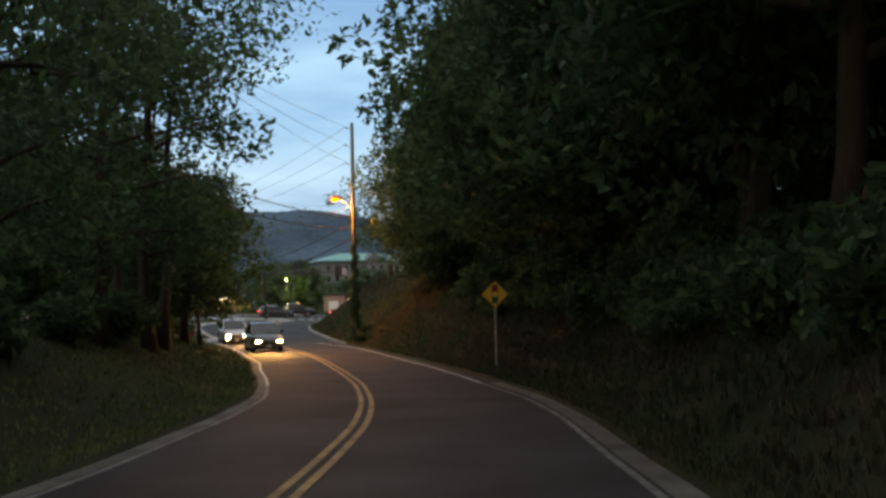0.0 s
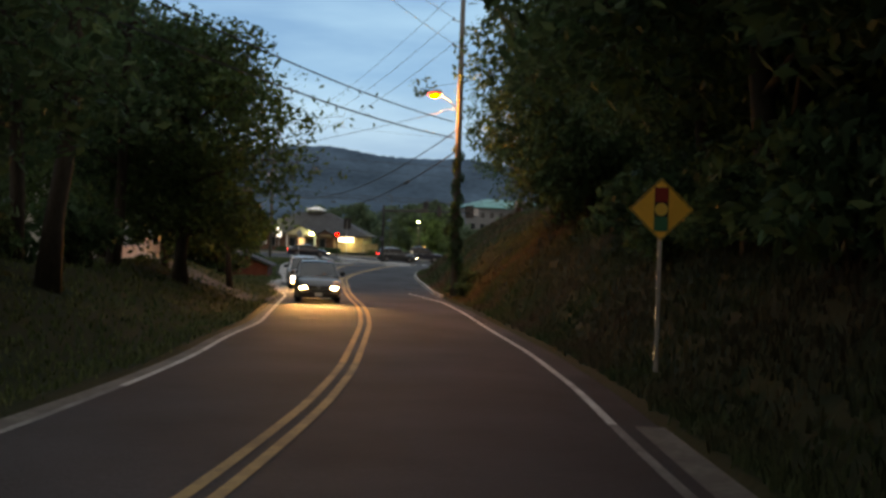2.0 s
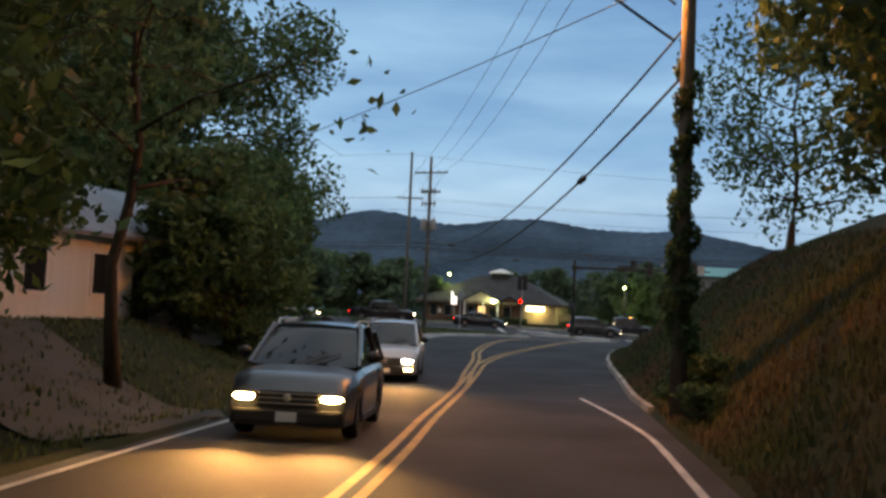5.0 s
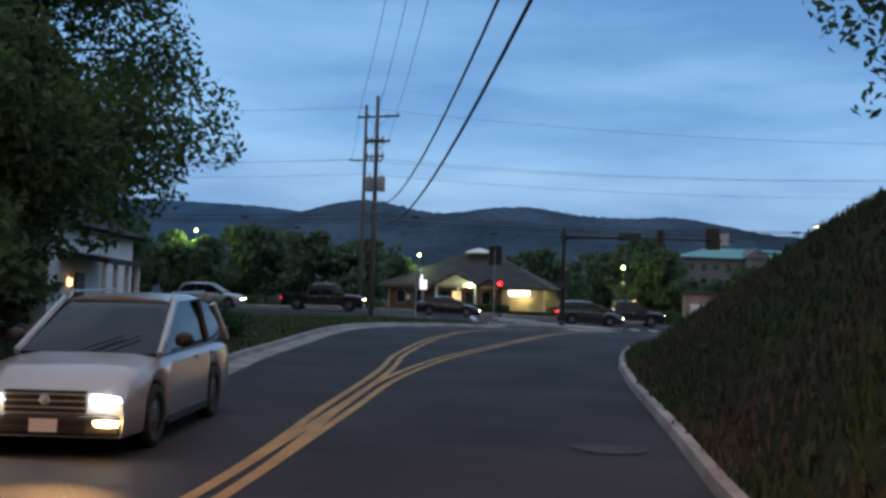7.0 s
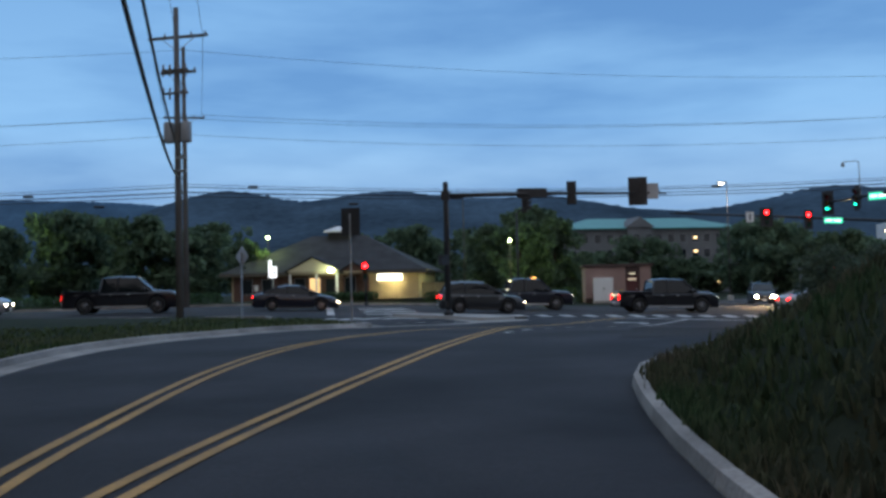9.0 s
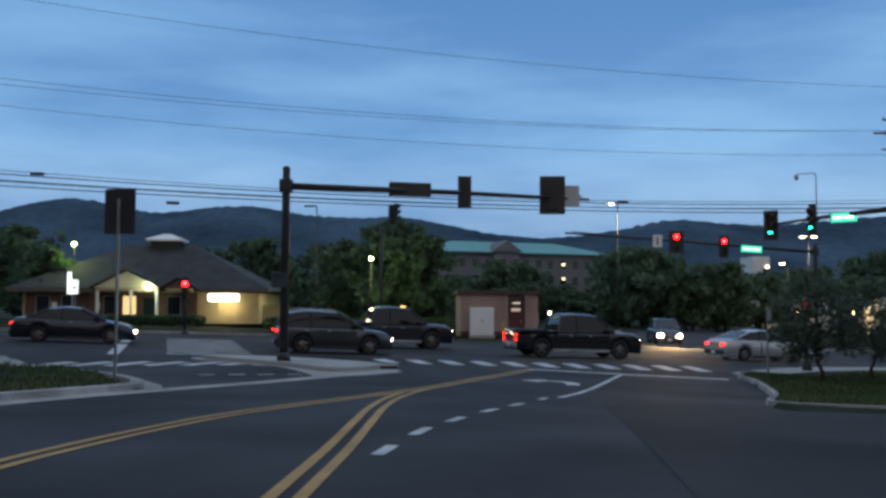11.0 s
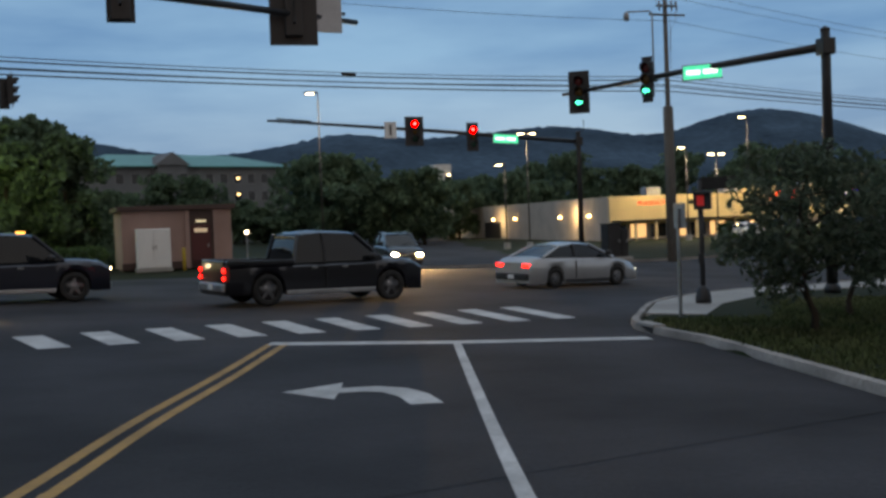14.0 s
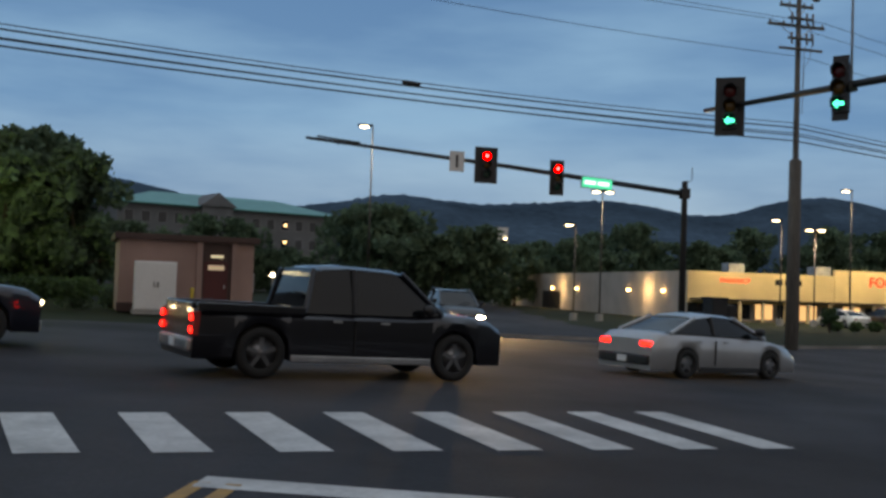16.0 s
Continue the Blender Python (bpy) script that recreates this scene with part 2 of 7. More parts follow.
def tube(bm, pts, radii, sides=10, caps=True):
    """A tube along points with a radius at each."""
    rings = []
    pts = [Vector(p) for p in pts]
    for i, p in enumerate(pts):
        d = (pts[min(i + 1, len(pts) - 1)] - pts[max(i - 1, 0)]).normalized()
        a = d.orthogonal().normalized() if abs(d.z) < 0.99 else Vector((1, 0, 0))
        if abs(d.z) < 0.99:
            a = d.cross(Vector((0, 0, 1))).normalized()
        b = d.cross(a)
        r = radii[i] if isinstance(radii, (list, tuple)) else radii
        rings.append([bm.verts.new(p + r * (math.cos(k * 2 * math.pi / sides) * a + math.sin(k * 2 * math.pi / sides) * b)) for k in range(sides)])
    for u, v in zip(rings, rings[1:]):
        for k in range(sides):
            bm.faces.new((u[k], u[(k + 1) % sides], v[(k + 1) % sides], v[k]))
    if caps:
        bm.faces.new(rings[0][::-1])
        bm.faces.new(rings[-1])
    return bm


def T(pts, radii, sides=10):
    return tube(bmesh.new(), pts, radii, sides)


def lathe(bm, prof, sides=20, m=None):
    """Turns (radius, height) pairs about z."""
    m = m or Matrix()
    rings = [[bm.verts.new(m @ Vector((r * math.cos(k * 2 * math.pi / sides), r * math.sin(k * 2 * math.pi / sides), z))) for k in range(sides)] for r, z in prof]
    for u, v in zip(rings, rings[1:]):
        for k in range(sides):
            bm.faces.new((u[k], u[(k + 1) % sides], v[(k + 1) % sides], v[k]))
    if prof[0][0] > 1e-4:
        bm.faces.new(rings[0][::-1])
    if prof[-1][0] > 1e-4:
        bm.faces.new(rings[-1])
    return bm


def prism(bm, outline, z0, z1):
    """An upright prism on a plan outline; z0 and z1 may be functions of (x, y)."""
    f0 = z0 if callable(z0) else (lambda x, y: z0)
    f1 = z1 if callable(z1) else (lambda x, y: z1)
    lo = [bm.verts.new((x, y, f0(x, y))) for x, y in outline]
    hi = [bm.verts.new((x, y, f1(x, y))) for x, y in outline]
    n = len(outline)
    for i in range(n):
        bm.faces.new((lo[i], lo[(i + 1) % n], hi[(i + 1) % n], hi[i]))
    bm.faces.new(hi)
    bm.faces.new(lo[::-1])
    bmesh.ops.recalc_face_normals(bm, faces=bm.faces)
    return bm


# ================= plan of the roads =================
def curve_of(*pts):
    ys, xs = [p[0] for p in pts], [p[1] for p in pts]
    grid = np.arange(-120.0, 260.0, 0.5)
    val = np.interp(grid, ys, xs)
    k = np.hanning(13)
    k /= k.sum()
    val = np.convolve(np.pad(val, 6, mode="edge"), k, mode="valid")
    return lambda y: float(np.interp(y, grid, val))


road_z = curve_of((-100, 5.2), (-20, 2.5), (3, 1.46), (8, 1.15), (13, 0.95), (18, 0.75), (23, 0.66), (32, 0.40), (41, 0.20), (64, -0.04), (77, -0.20), (88, 0.0), (98, 0.25), (105, 0.50), (110, 0.52), (116, 0.42), (122, 0.20), (128, 0.0), (136, 0.03), (170, 0.1), (250, 0.0))
centre_x = curve_of((-100, -14), (-40, -5), (0, -1.3), (15, -1.1), (23, -0.9), (27, -1.08), (30.5, -1.36), (36, -2.0), (41, -2.83), (45, -3.64), (48.5, -4.36), (52.5, -5.2), (56, -6.05), (60, -7.06), (64.2, -8.25), (68, -9.42), (78.8, -12.5), (84.2, -14.1), (89.3, -15.4))
left_x = curve_of((-100, -17.5), (-40, -8.6), (0, -4.9), (15, -4.6), (25, -4.3), (31.8, -4.6), (37.2, -5.4), (42.7, -6.5), (46, -7.3), (51.5, -8.3), (56.5, -9.7), (59.4, -10.5), (69.3, -13.2), (74, -15.0), (81, -17.0), (86, -18.3), (91, -20.3), (94, -21.2), (101.3, -23.5), (107, -24.5), (112, -24.6), (117, -23.9), (121, -23.0), (125, -22.0), (129, -20.9), (131, -19.9), (133, -18.5), (136, -17.5))
right_x = curve_of((-100, -10), (-40, -1.3), (0, 3.2), (15, 3.7), (24, 3.6), (30, 3.3), (40, 1.85), (46, 0.65), (50.6, -0.5), (54, -1.35), (61.3, -3.1), (66, -4.3), (71, -5.6), (75, -6.6), (78.5, -7.65), (81.3, -8.3), (86, -9.5), (88, -10.05), (91.7, -10.95), (95, -11.7), (100.5, -12.45), (102.5, -12.15), (104, -11.6), (105.3, -10.6), (106.6, -9.2), (109, -9.0), (121, -9.0), (122.5, -9.8), (123.7, -9.4), (126, -8.7), (129, -8.1), (134, -7.5), (136.5, -7.7), (137.8, -7.5), (139, -6.6), (142, -4.7), (144, -3.0), (146.2, -0.2), (147.2, 3.4), (148, 8))
CROSS = radians(20.0)
ORIGIN = Vector((-14.5, 137.0, 0))
U, V = Vector((math.cos(CROSS), math.sin(CROSS), 0)), Vector((-math.sin(CROSS), math.cos(CROSS), 0))
NEAR_L, NEAR_R, FAR = -0.4, 4.2, 24.5
# where the grass corner ends beside the slip lane
corner_x = curve_of((100, -10), (120.2, -10), (120.8, -23.0), (122.5, -23.15), (124.2, -23.6), (125.8, -24.4), (127, -25.6), (128, -27.4), (129, -30), (129.6, -33.0), (131, -40))


def uv(x, y):
    r = Vector((x, y, 0)) - ORIGIN
    return r.dot(U), r.dot(V)


def xy(u, v):
    p = ORIGIN + U * float(u) + V * float(v)
    return p.x, p.y


def step(a, b, t):
    t = min(1, max(0, (t - a) / (b - a)))
    return t * t * (3 - 2 * t)


def base_z(x, y):
    f = min(1, max(0, (y - 112) / 20))
    far = 1 - step(30, 120, abs(x + 14.5)) * 0.6
    return road_z(y) - 0.03 * max(-25, min(25, x + 14.5)) * f * far


def in_cross(x, y, grow=0.0):
    u, v = uv(x, y)
    near = NEAR_L if u < -2 else NEAR_R if u > 18 else -3.5
    return near - grow < v < FAR + grow and -300 < u < 300


def opposite_x(y):
    """The two edges of the road that comes in from the far side."""
    s = (y - 160) * 0.18
    return -13.5 + s, 1.5 + s


def in_opposite(x, y, grow=0.0):
    a, b = opposite_x(y)
    return 158 < y < 300 and a - grow < x < b + grow


def ground_z(x, y):
    z = base_z(x, y)
    n = noise.noise(Vector((x * 0.21, y * 0.21, 0.0))) * 0.10 + noise.noise(Vector((x * 0.9, y * 0.9, 3.0))) * 0.03
    a, b = left_x(y), right_x(y)
    if 121.5 < y < 147.8 and x > b + 0.1 and uv(x, y)[1] < NEAR_R + 0.4:
        return z + 0.12 + 0.05 * step(1, 6, x - b) + n * 0.4
    if in_cross(x, y, 0.25) or in_opposite(x, y, 0.2):
        return z - 0.07
    if y < 137 and a - 0.12 < x < b + 0.12:
        return z - 0.07
    if y > 121 and x < a and x > corner_x(y) - 0.1:
        return z - 0.07
    if y < 141 and x > b:
        d = x - b - 0.1
        if 108.5 < y < 121.5 and d < 60:
            return z - 0.07
        if y < 110:
            slope = 0.95 - 0.55 * step(91, 104, y) - 0.40 * step(103, 108.2, y)
            top = (4.8 + 2.6 * step(0, 60, y)) * (1 - 0.35 * step(86, 100, y)) * (1 - step(98, 108.4, y))
            h = slope * max(0, d - 0.35) * step(0.2, 1.2, d) + 0.08
            h = top * math.tanh(h / max(0.3, top)) if top > 0.05 else 0.08
            return z + h + n * min(1, d * 0.6)
        h = 0.12 + 0.05 * step(1, 6, d)
        return z + h + n * 0.4
    if x < a and y < 137:
        d = a - x - 0.1
        rise = 0.34 * (1 - step(70, 84, y)) + 0.02
        cap = (2.3 - 1.1 * step(38, 50, y)) * (1 - step(74, 88, y)) + 0.15
        h = min(cap, rise * max(0, d - 1.0)) + 0.06
        drop = -0.45 * step(6, 14, d) * step(80, 92, y) * (1 - step(104, 118, y))
        return z + h + n * min(1, d * 0.5) + drop
    return z + 0.12 + n * 0.5


offs = [0.0, 0.12, 0.3, 0.5, 0.8, 1.2, 1.7, 2.3, 3, 3.8, 4.7, 5.7, 7, 8.5, 10, 12, 14, 16.5, 19, 22, 25, 29, 33, 38, 44, 52, 62, 76, 95, 120, 160, 220, 320, 500, 900, 1700, 3200]
rows_y = [-900, -400, -200, -120] + list(np.arange(-80, -10, 5.0)) + list(np.arange(-10, 128, 1.0)) + list(np.arange(128, 215, 1.0)) + [218, 222, 228, 236, 246, 260, 280, 310, 350, 420, 520, 700, 1000, 1600, 3000]
verts, faces = [], []
for y in rows_y:
    a, b = left_x(y), right_x(y)
    if y > 128:
        k = step(128, 138, y)
        a, b = a * (1 - k) + -34 * k, b * (1 - k) + -8 * k
    cols = [a - o for o in reversed(offs)] + [a + (b - a) * f for f in (0.03, 0.2, 0.4, 0.6, 0.8, 0.97)] + [b + o for o in offs]
    verts += [(x, y, ground_z(x, y)) for x in cols]
n_col = 2 * len(offs) + 6
for i in range(len(rows_y) - 1):
    for j in range(n_col - 1):
        p = i * n_col + j
        faces.append((p, p + 1, p + n_col + 1, p + n_col))
tagged(raw("ground", verts, faces, GRASS_SOIL, smooth=True), "rough grassy ground with banks along the road", "ground", kind="structure")


def drape(name, material, strips, lift, label, category="road"):
    """Strips of (left, right) edge points, laid on the road's surface."""
    vs, fs = [], []
    for strip in strips:
        k = len(vs)
        cnt = len(strip[0])
        for ring in strip:
            vs += [(x, y, base_z(x, y) + lift) for x, y in ring]
        for i in range(len(strip) - 1):
            for j in range(cnt - 1):
                q = k + i * cnt + j
                fs.append((q, q + 1, q + cnt + 1, q + cnt))
    return tagged(raw(name, vs, fs, material), label, category, kind="structure")


def across(p, q, n):
    return [(p[0] + (q[0] - p[0]) * i / n, p[1] + (q[1] - p[1]) * i / n) for i in range(n + 1)]


main = [[(left_x(y) + (min(right_x(y), -6.0 if y > 107 else 99) - left_x(y)) * f, y) for f in np.linspace(0, 1, 15)] for y in np.arange(-100, 138.5, 1.0)]
drape("road", ASPHALT, [main], 0.0, "dark two-lane asphalt road bending down to the junction")
cross = [[xy(u, v) for v in np.linspace(NEAR_L - (10 if -21 < u < 12 else 0.2), FAR, 24)] for u in sorted(list(np.arange(-300, 301, 3.0)) + [-21.05, -20.95])]
drape("cross_road", ASPHALT, [cross], 0.004, "wide dark asphalt cross road at the junction")
side = [[(x, y) for y in np.linspace(108.3, 121.6, 8)] for x in np.arange(-13.0, 52, 1.5)]
drape("side_road", ASPHALT_OLD, [side], 0.008, "worn asphalt side entrance")
opp = [[across((opposite_x(y)[0], y), (opposite_x(y)[1], y), 6)[i] for i in range(7)] for y in np.arange(157, 300, 3.0)]
drape("opposite_road", ASPHALT, [opp], 0.008, "dark asphalt road on the far side of the junction")


# ---- road markings ----
def line(name, pts, width, material, label, lift=0.010, parent=None):
    """A painted line, cut along its length so that it lies on the road."""
    fine = []
    for p, q in zip(pts, pts[1:]):
        cnt = max(1, int(math.dist(p, q) / 0.8))
        fine += [(p[0] + (q[0] - p[0]) * i / cnt, p[1] + (q[1] - p[1]) * i / cnt) for i in range(cnt)]
    fine.append(pts[-1])
    vs, fs = [], []
    for i, p in enumerate(fine):
        a, b = fine[max(0, i - 1)], fine[min(len(fine) - 1, i + 1)]
        d = Vector((b[0] - a[0], b[1] - a[1])).normalized()
        nx, ny = -d.y * width / 2, d.x * width / 2
        for s in (1, -1):
            x, y = p[0] + s * nx, p[1] + s * ny
            vs.append((x, y, base_z(x, y) + lift))
        if i:
            fs.append((2 * i - 2, 2 * i - 1, 2 * i + 1, 2 * i))
    ob = raw(name, vs, fs, material, parent)
    if parent is None:
        tagged(ob, label, "road marking", kind="structure")
    return ob


def smooth_pts(pts, n=60):
    """A soft curve through plan points."""
    out = []
    P = [Vector(p) for p in pts]
    P = [2 * P[0] - P[1]] + P + [2 * P[-1] - P[-2]]
    per = max(2, n // (len(P) - 3))
    for i in range(1, len(P) - 2):
        for k in range(per):
            t = k / per
            a, b, c, d = P[i - 1], P[i], P[i + 1], P[i + 2]
            out.append(tuple(0.5 * ((2 * b) + (c - a) * t + (2 * a - 5 * b + 4 * c - d) * t * t + (3 * b - a - 3 * c + d) * t ** 3)))
    out.append(tuple(P[-2]))
    return out


def double_yellow(pts, label, paint_kind=PAINT_Y, lift=0.010):
    for off in (-0.13, 0.13):
        sh = []
        for i, p in enumerate(pts):
            a, b = pts[max(0, i - 1)], pts[min(len(pts) - 1, i + 1)]
            d = Vector((b[0] - a[0], b[1] - a[1])).normalized()
            sh.append((p[0] - d.y * off, p[1] + d.x * off))
        line("yellow_line", sh, 0.13, paint_kind, label, lift)


double_yellow([(centre_x(y), y) for y in np.arange(-60, 42.5, 1.0)], "worn faded double yellow centre line", PAINT_Y_WORN)
double_yellow([(centre_x(y) - 0.11 * step(78, 84, y), y) for y in np.arange(42, 84, 1.0)], "worn double yellow centre line on asphalt")
double_yellow(smooth_pts([(centre_x(83) - 0.105, 83), (-15.95, 90), (-17.6, 95), (-19.2, 102), (-19.75, 110), (-19.3, 115.5), (-18.3, 120.7), (-17.5, 124.6), (-16.95, 127.3), (-16.4, 129.7), (-15.44, 133.0), (-14.45, 136.7)]), "double yellow line round the painted median")
double_yellow(smooth_pts([(centre_x(76.5) + 0.01, 76.5), (centre_x(79.5) + 0.05, 79.5), (centre_x(83.6) + 0.13, 83.6), (-14.75, 87), (-15.4, 90), (-16.0, 94), (-16.28, 99), (-16.3, 105), (-16.55, 111.2), (-16.9, 115.9), (-17.13, 118.5), (-17.3, 121.6), (-17.26, 124.5)]), "double yellow line beside the turning lane", lift=0.0125)
line("yellow_line", [(-17.13, 124.5), (-17.06, 125.6), (-16.92, 126.9)], 0.13, PAINT_Y, "end of the yellow line where the two lines merge", 0.0105)
line("edge_line", [(left_x(y) + 0.24, y) for y in np.arange(37, 76, 1.0)], 0.11, PAINT_W, "white edge line beside the grass verge")
line("edge_line", [(right_x(y) - 0.45 - 0.13 * step(62, 46, y) - 1.1 * step(67, 80, y), y) for y in np.arange(36, 77.5, 1.0)], 0.12, PAINT_W, "white edge line below the bank")
line("edge_line", [(left_x(y) + 0.35 - 0.11 * step(30, 37, y), y) for y in np.arange(-20, 37.5, 1.0)], 0.11, PAINT_WORN, "worn white edge line beside the grass verge")
line("edge_line", [(right_x(y) - 0.45 - 0.13 * step(24, 36, y), y) for y in np.arange(-20, 36.5, 1.0)], 0.12, PAINT_WORN, "worn white edge line below the bank")
for k in range(2):
    line("road_shoulder", [(right_x(y) - 0.10 if k else left_x(y) + 0.03, y) for y in np.arange(-20, 37 if k else 62, 1.0)], 0.44, SHOULDER, "pale gravel shoulder along the road's edge", 0.008)
line("stop_line", [(-14.6, 136.75), (-11.4, 136.0), (-7.95, 135.6)], 0.45, PAINT_W, "white stop line before the crossing")
line("lane_line", smooth_pts([(-11.45, 135.8), (-12.9, 128.6), (-13.8, 124.2)]), 0.14, PAINT_W, "solid white line between the lanes")
for a, b in (((-14.0, 123.8), (-14.15, 122.9)), ((-14.5, 121.3), (-14.72, 120.3)), ((-14.95, 119.2), (-15.15, 118.2)), ((-15.4, 116.9), (-15.55, 115.9)), ((-15.75, 114.9), (-15.85, 113.9)), ((-15.95, 112.7), (-16.0, 111.8))):
    line("lane_dash", [(a[0] - 0.1, a[1] + 0.2), (b[0] - 0.1, b[1] + 0.2)], 0.16, PAINT_W, "short white lane dash")
# turn arrow: a curved stem and a head that points to the left
ARROW = [(-1.35, 1.3), (-0.52, 1.85), (-0.6, 1.42), (-0.15, 1.45), (0.2, 1.2), (0.37, 0.7), (0.4, 0.0), (0.0, 0.0), (-0.02, 0.6), (-0.15, 0.95), (-0.35, 1.08), (-0.68, 1.05), (-0.8, 0.6)]
for ax, ay, rz in ((-13.45, 130.08, 0),):
    bm = bmesh.new()
    vs = [bm.verts.new(pose(ax, ay, 0, 0, 0, rz) @ Vector((x, y, 0))) for x, y in ARROW]
    for v in vs:
        v.co.z = base_z(v.co.x, v.co.y) + 0.011
    bm.faces.new(vs)
    bmesh.ops.triangulate(bm, faces=bm.faces)
    tagged(part("turn_arrow", bm, PAINT_W), "white left-turn arrow painted on the lane", "road marking", kind="structure")
# crossing bars
for i in range(-3, 8):
    nx, ny, fx, fy = -16.2 + 1.135 * i, 137.7 + 0.28 * i, -16.88 + 1.19 * i, 140.19 + 0.40 * i
    bm = bmesh.new()
    ring = [(nx, ny), (nx + 0.53, ny + 0.16), (fx + 0.53, fy + 0.18), (fx, fy)]
    bm.faces.new([bm.verts.new((x, y, base_z(x, y) + 0.012)) for x, y in ring])
    tagged(part("crossing_bar", bm, PAINT_W), "white bar of the pedestrian crossing", "crossing bar", group="crossing bars ahead", kind="structure")
for i in range(11):
    x0, y0 = -26.1 - 0.44 * i, 137.3 + 1.2 * i
    line("crossing_bar", [(x0 - 1.45, y0 - 0.53), (x0 + 1.45, y0 + 0.53)], 0.42, PAINT_W, "white bar of the side crossing", 0.012)
for i in range(7):
    x0, y0 = -28.6 + 0.95 * i, 130.0 + 0.62 * i
    line("crossing_bar", [(x0 - 0.25, y0 - 1.0), (x0 + 0.25, y0 + 1.0)], 0.45, PAINT_W, "white bar of the slip lane crossing", 0.012)
line("stop_line", [(-28.9, 135.2), (-33.0, 146.6)], 0.4, PAINT_W, "white stop line on the cross road", 0.012)
line("stop_line", [(-4.5, 112.0), (-5.2, 120.0)], 0.5, PAINT_W, "white stop bar on the side entrance", 0.016)


# ---- kerbs and pavements ----
def kerb(pts, label, w=0.16, h=0.14, gutter=0.0, piece=3.0):
    """A row of kerb stones along plan points; one parent, a part for each stone."""
    root = thing("kerb", Matrix(), label, "kerb", kind="structure")
    acc, run = [pts[0]], 0.0
    fine = smooth_pts(pts, 40 * len(pts))
    acc = [fine[0]]
    for p, q in zip(fine, fine[1:]):
        run += math.dist(p, q)
        acc.append(q)
        if run >= piece or q is fine[-1]:
            vs, fs = [], []
            stones = [acc[0], acc[len(acc) // 2], acc[-1]]
            for i, c in enumerate(stones):
                a, b = stones[max(0, i - 1)], stones[min(2, i + 1)]
                d = Vector((b[0] - a[0], b[1] - a[1])).normalized()
                if i == 0:
                    c = (c[0] + d.x * 0.012, c[1] + d.y * 0.012)
                nx, ny = -d.y, d.x
                prof = [(-gutter, 0.012), (0.0, 0.02), (0.025, h), (w, h + 0.01), (w, -0.15), (-gutter, -0.15)]
                for o, z in prof:
                    x, y = c[0] + nx * o, c[1] + ny * o
                    vs.append((x, y, base_z(x, y) + z))
            for i in range(2):
                for j in range(6):
                    p0, p1 = i * 6 + j, i * 6 + (j + 1) % 6
                    fs.append((p0, p1, p1 + 6, p0 + 6))
            fs += [(5, 4, 3, 2, 1, 0), (12, 13, 14, 15, 16, 17)]
            raw("kerb_stone", vs, fs, KERB, root)
            acc, run = [q], 0.0
    return root


kerb([(left_x(y) + 0.02, y) for y in range(73, 119, 3)], "concrete kerb and gutter along the grass verge", gutter=0.55, piece=3.0)
kerb([(left_x(118) + 0.02, 118), (left_x(120) + 0.02, 120), (corner_x(122.5), 122.5), (corner_x(125), 125), (corner_x(127), 127), (corner_x(128.4), 128.4), xy(-17, NEAR_L), xy(-22, NEAR_L), xy(-40, NEAR_L), xy(-80, NEAR_L), xy(-130, NEAR_L)], "pale concrete kerb round the grass corner at the slip lane", gutter=0.4, w=0.3, piece=3.0)
line("valley_gutter", [(left_x(y) + 0.30, y) for y in np.arange(117.5, 133, 0.5)], 0.6, KERB, "pale flush concrete gutter across the slip lane", 0.014)
for i in range(4):
    line("lane_dash", [(-23.6 + 0.72 * i, 128.45 + 0.45 * i), (-23.2 + 0.72 * i, 128.7 + 0.45 * i)], 0.16, PAINT_W, "short white yield dash in the slip lane", 0.016)
kerb([(-2.0, 108.1), (-6.0, 107.9), (-8.2, 107.2)] + [(right_x(y) - 0.02, y) for y in [105.6, 104.2, 102] + list(range(100, 72, -2))], "worn concrete kerb below the steep bank", piece=3.0)
kerb([(2.9, 147.2), (-0.3, 146.1), (-3.1, 144.1), (-5.0, 142), (-6.7, 139), (-7.6, 137), (-7.5, 134), (-8.1, 129), (-8.7, 126), (-9.4, 123.7), (-9.2, 122.3), (-7.5, 121.8), (-3, 121.8)], "concrete kerb round the grass corner", piece=2.5)
kerb([xy(-120, FAR), xy(-60, FAR), xy(-30, FAR), xy(-8, FAR), xy(-4, FAR + 0.4), xy(-2.5, FAR + 3), xy(-2, FAR + 8)][::-1], "concrete kerb along the far side", piece=6)
kerb([xy(16, FAR + 8), xy(16.3, FAR + 3), xy(18, FAR + 0.4), xy(22, FAR), xy(50, FAR), xy(110, FAR)][::-1], "concrete kerb beside the shop forecourt", piece=6)
kerb([xy(80, NEAR_R), xy(40, NEAR_R), xy(24, NEAR_R), (2.9, 147.2)], "concrete kerb along the corner", piece=3)


def slab(name, outline, label, h=0.15, material=CONCRETE):
    bm = prism(bmesh.new(), outline, lambda x, y: base_z(x, y) - 0.1, lambda x, y: base_z(x, y) + h)
    return tagged(part(name, bm, material), label, "pavement", kind="structure")


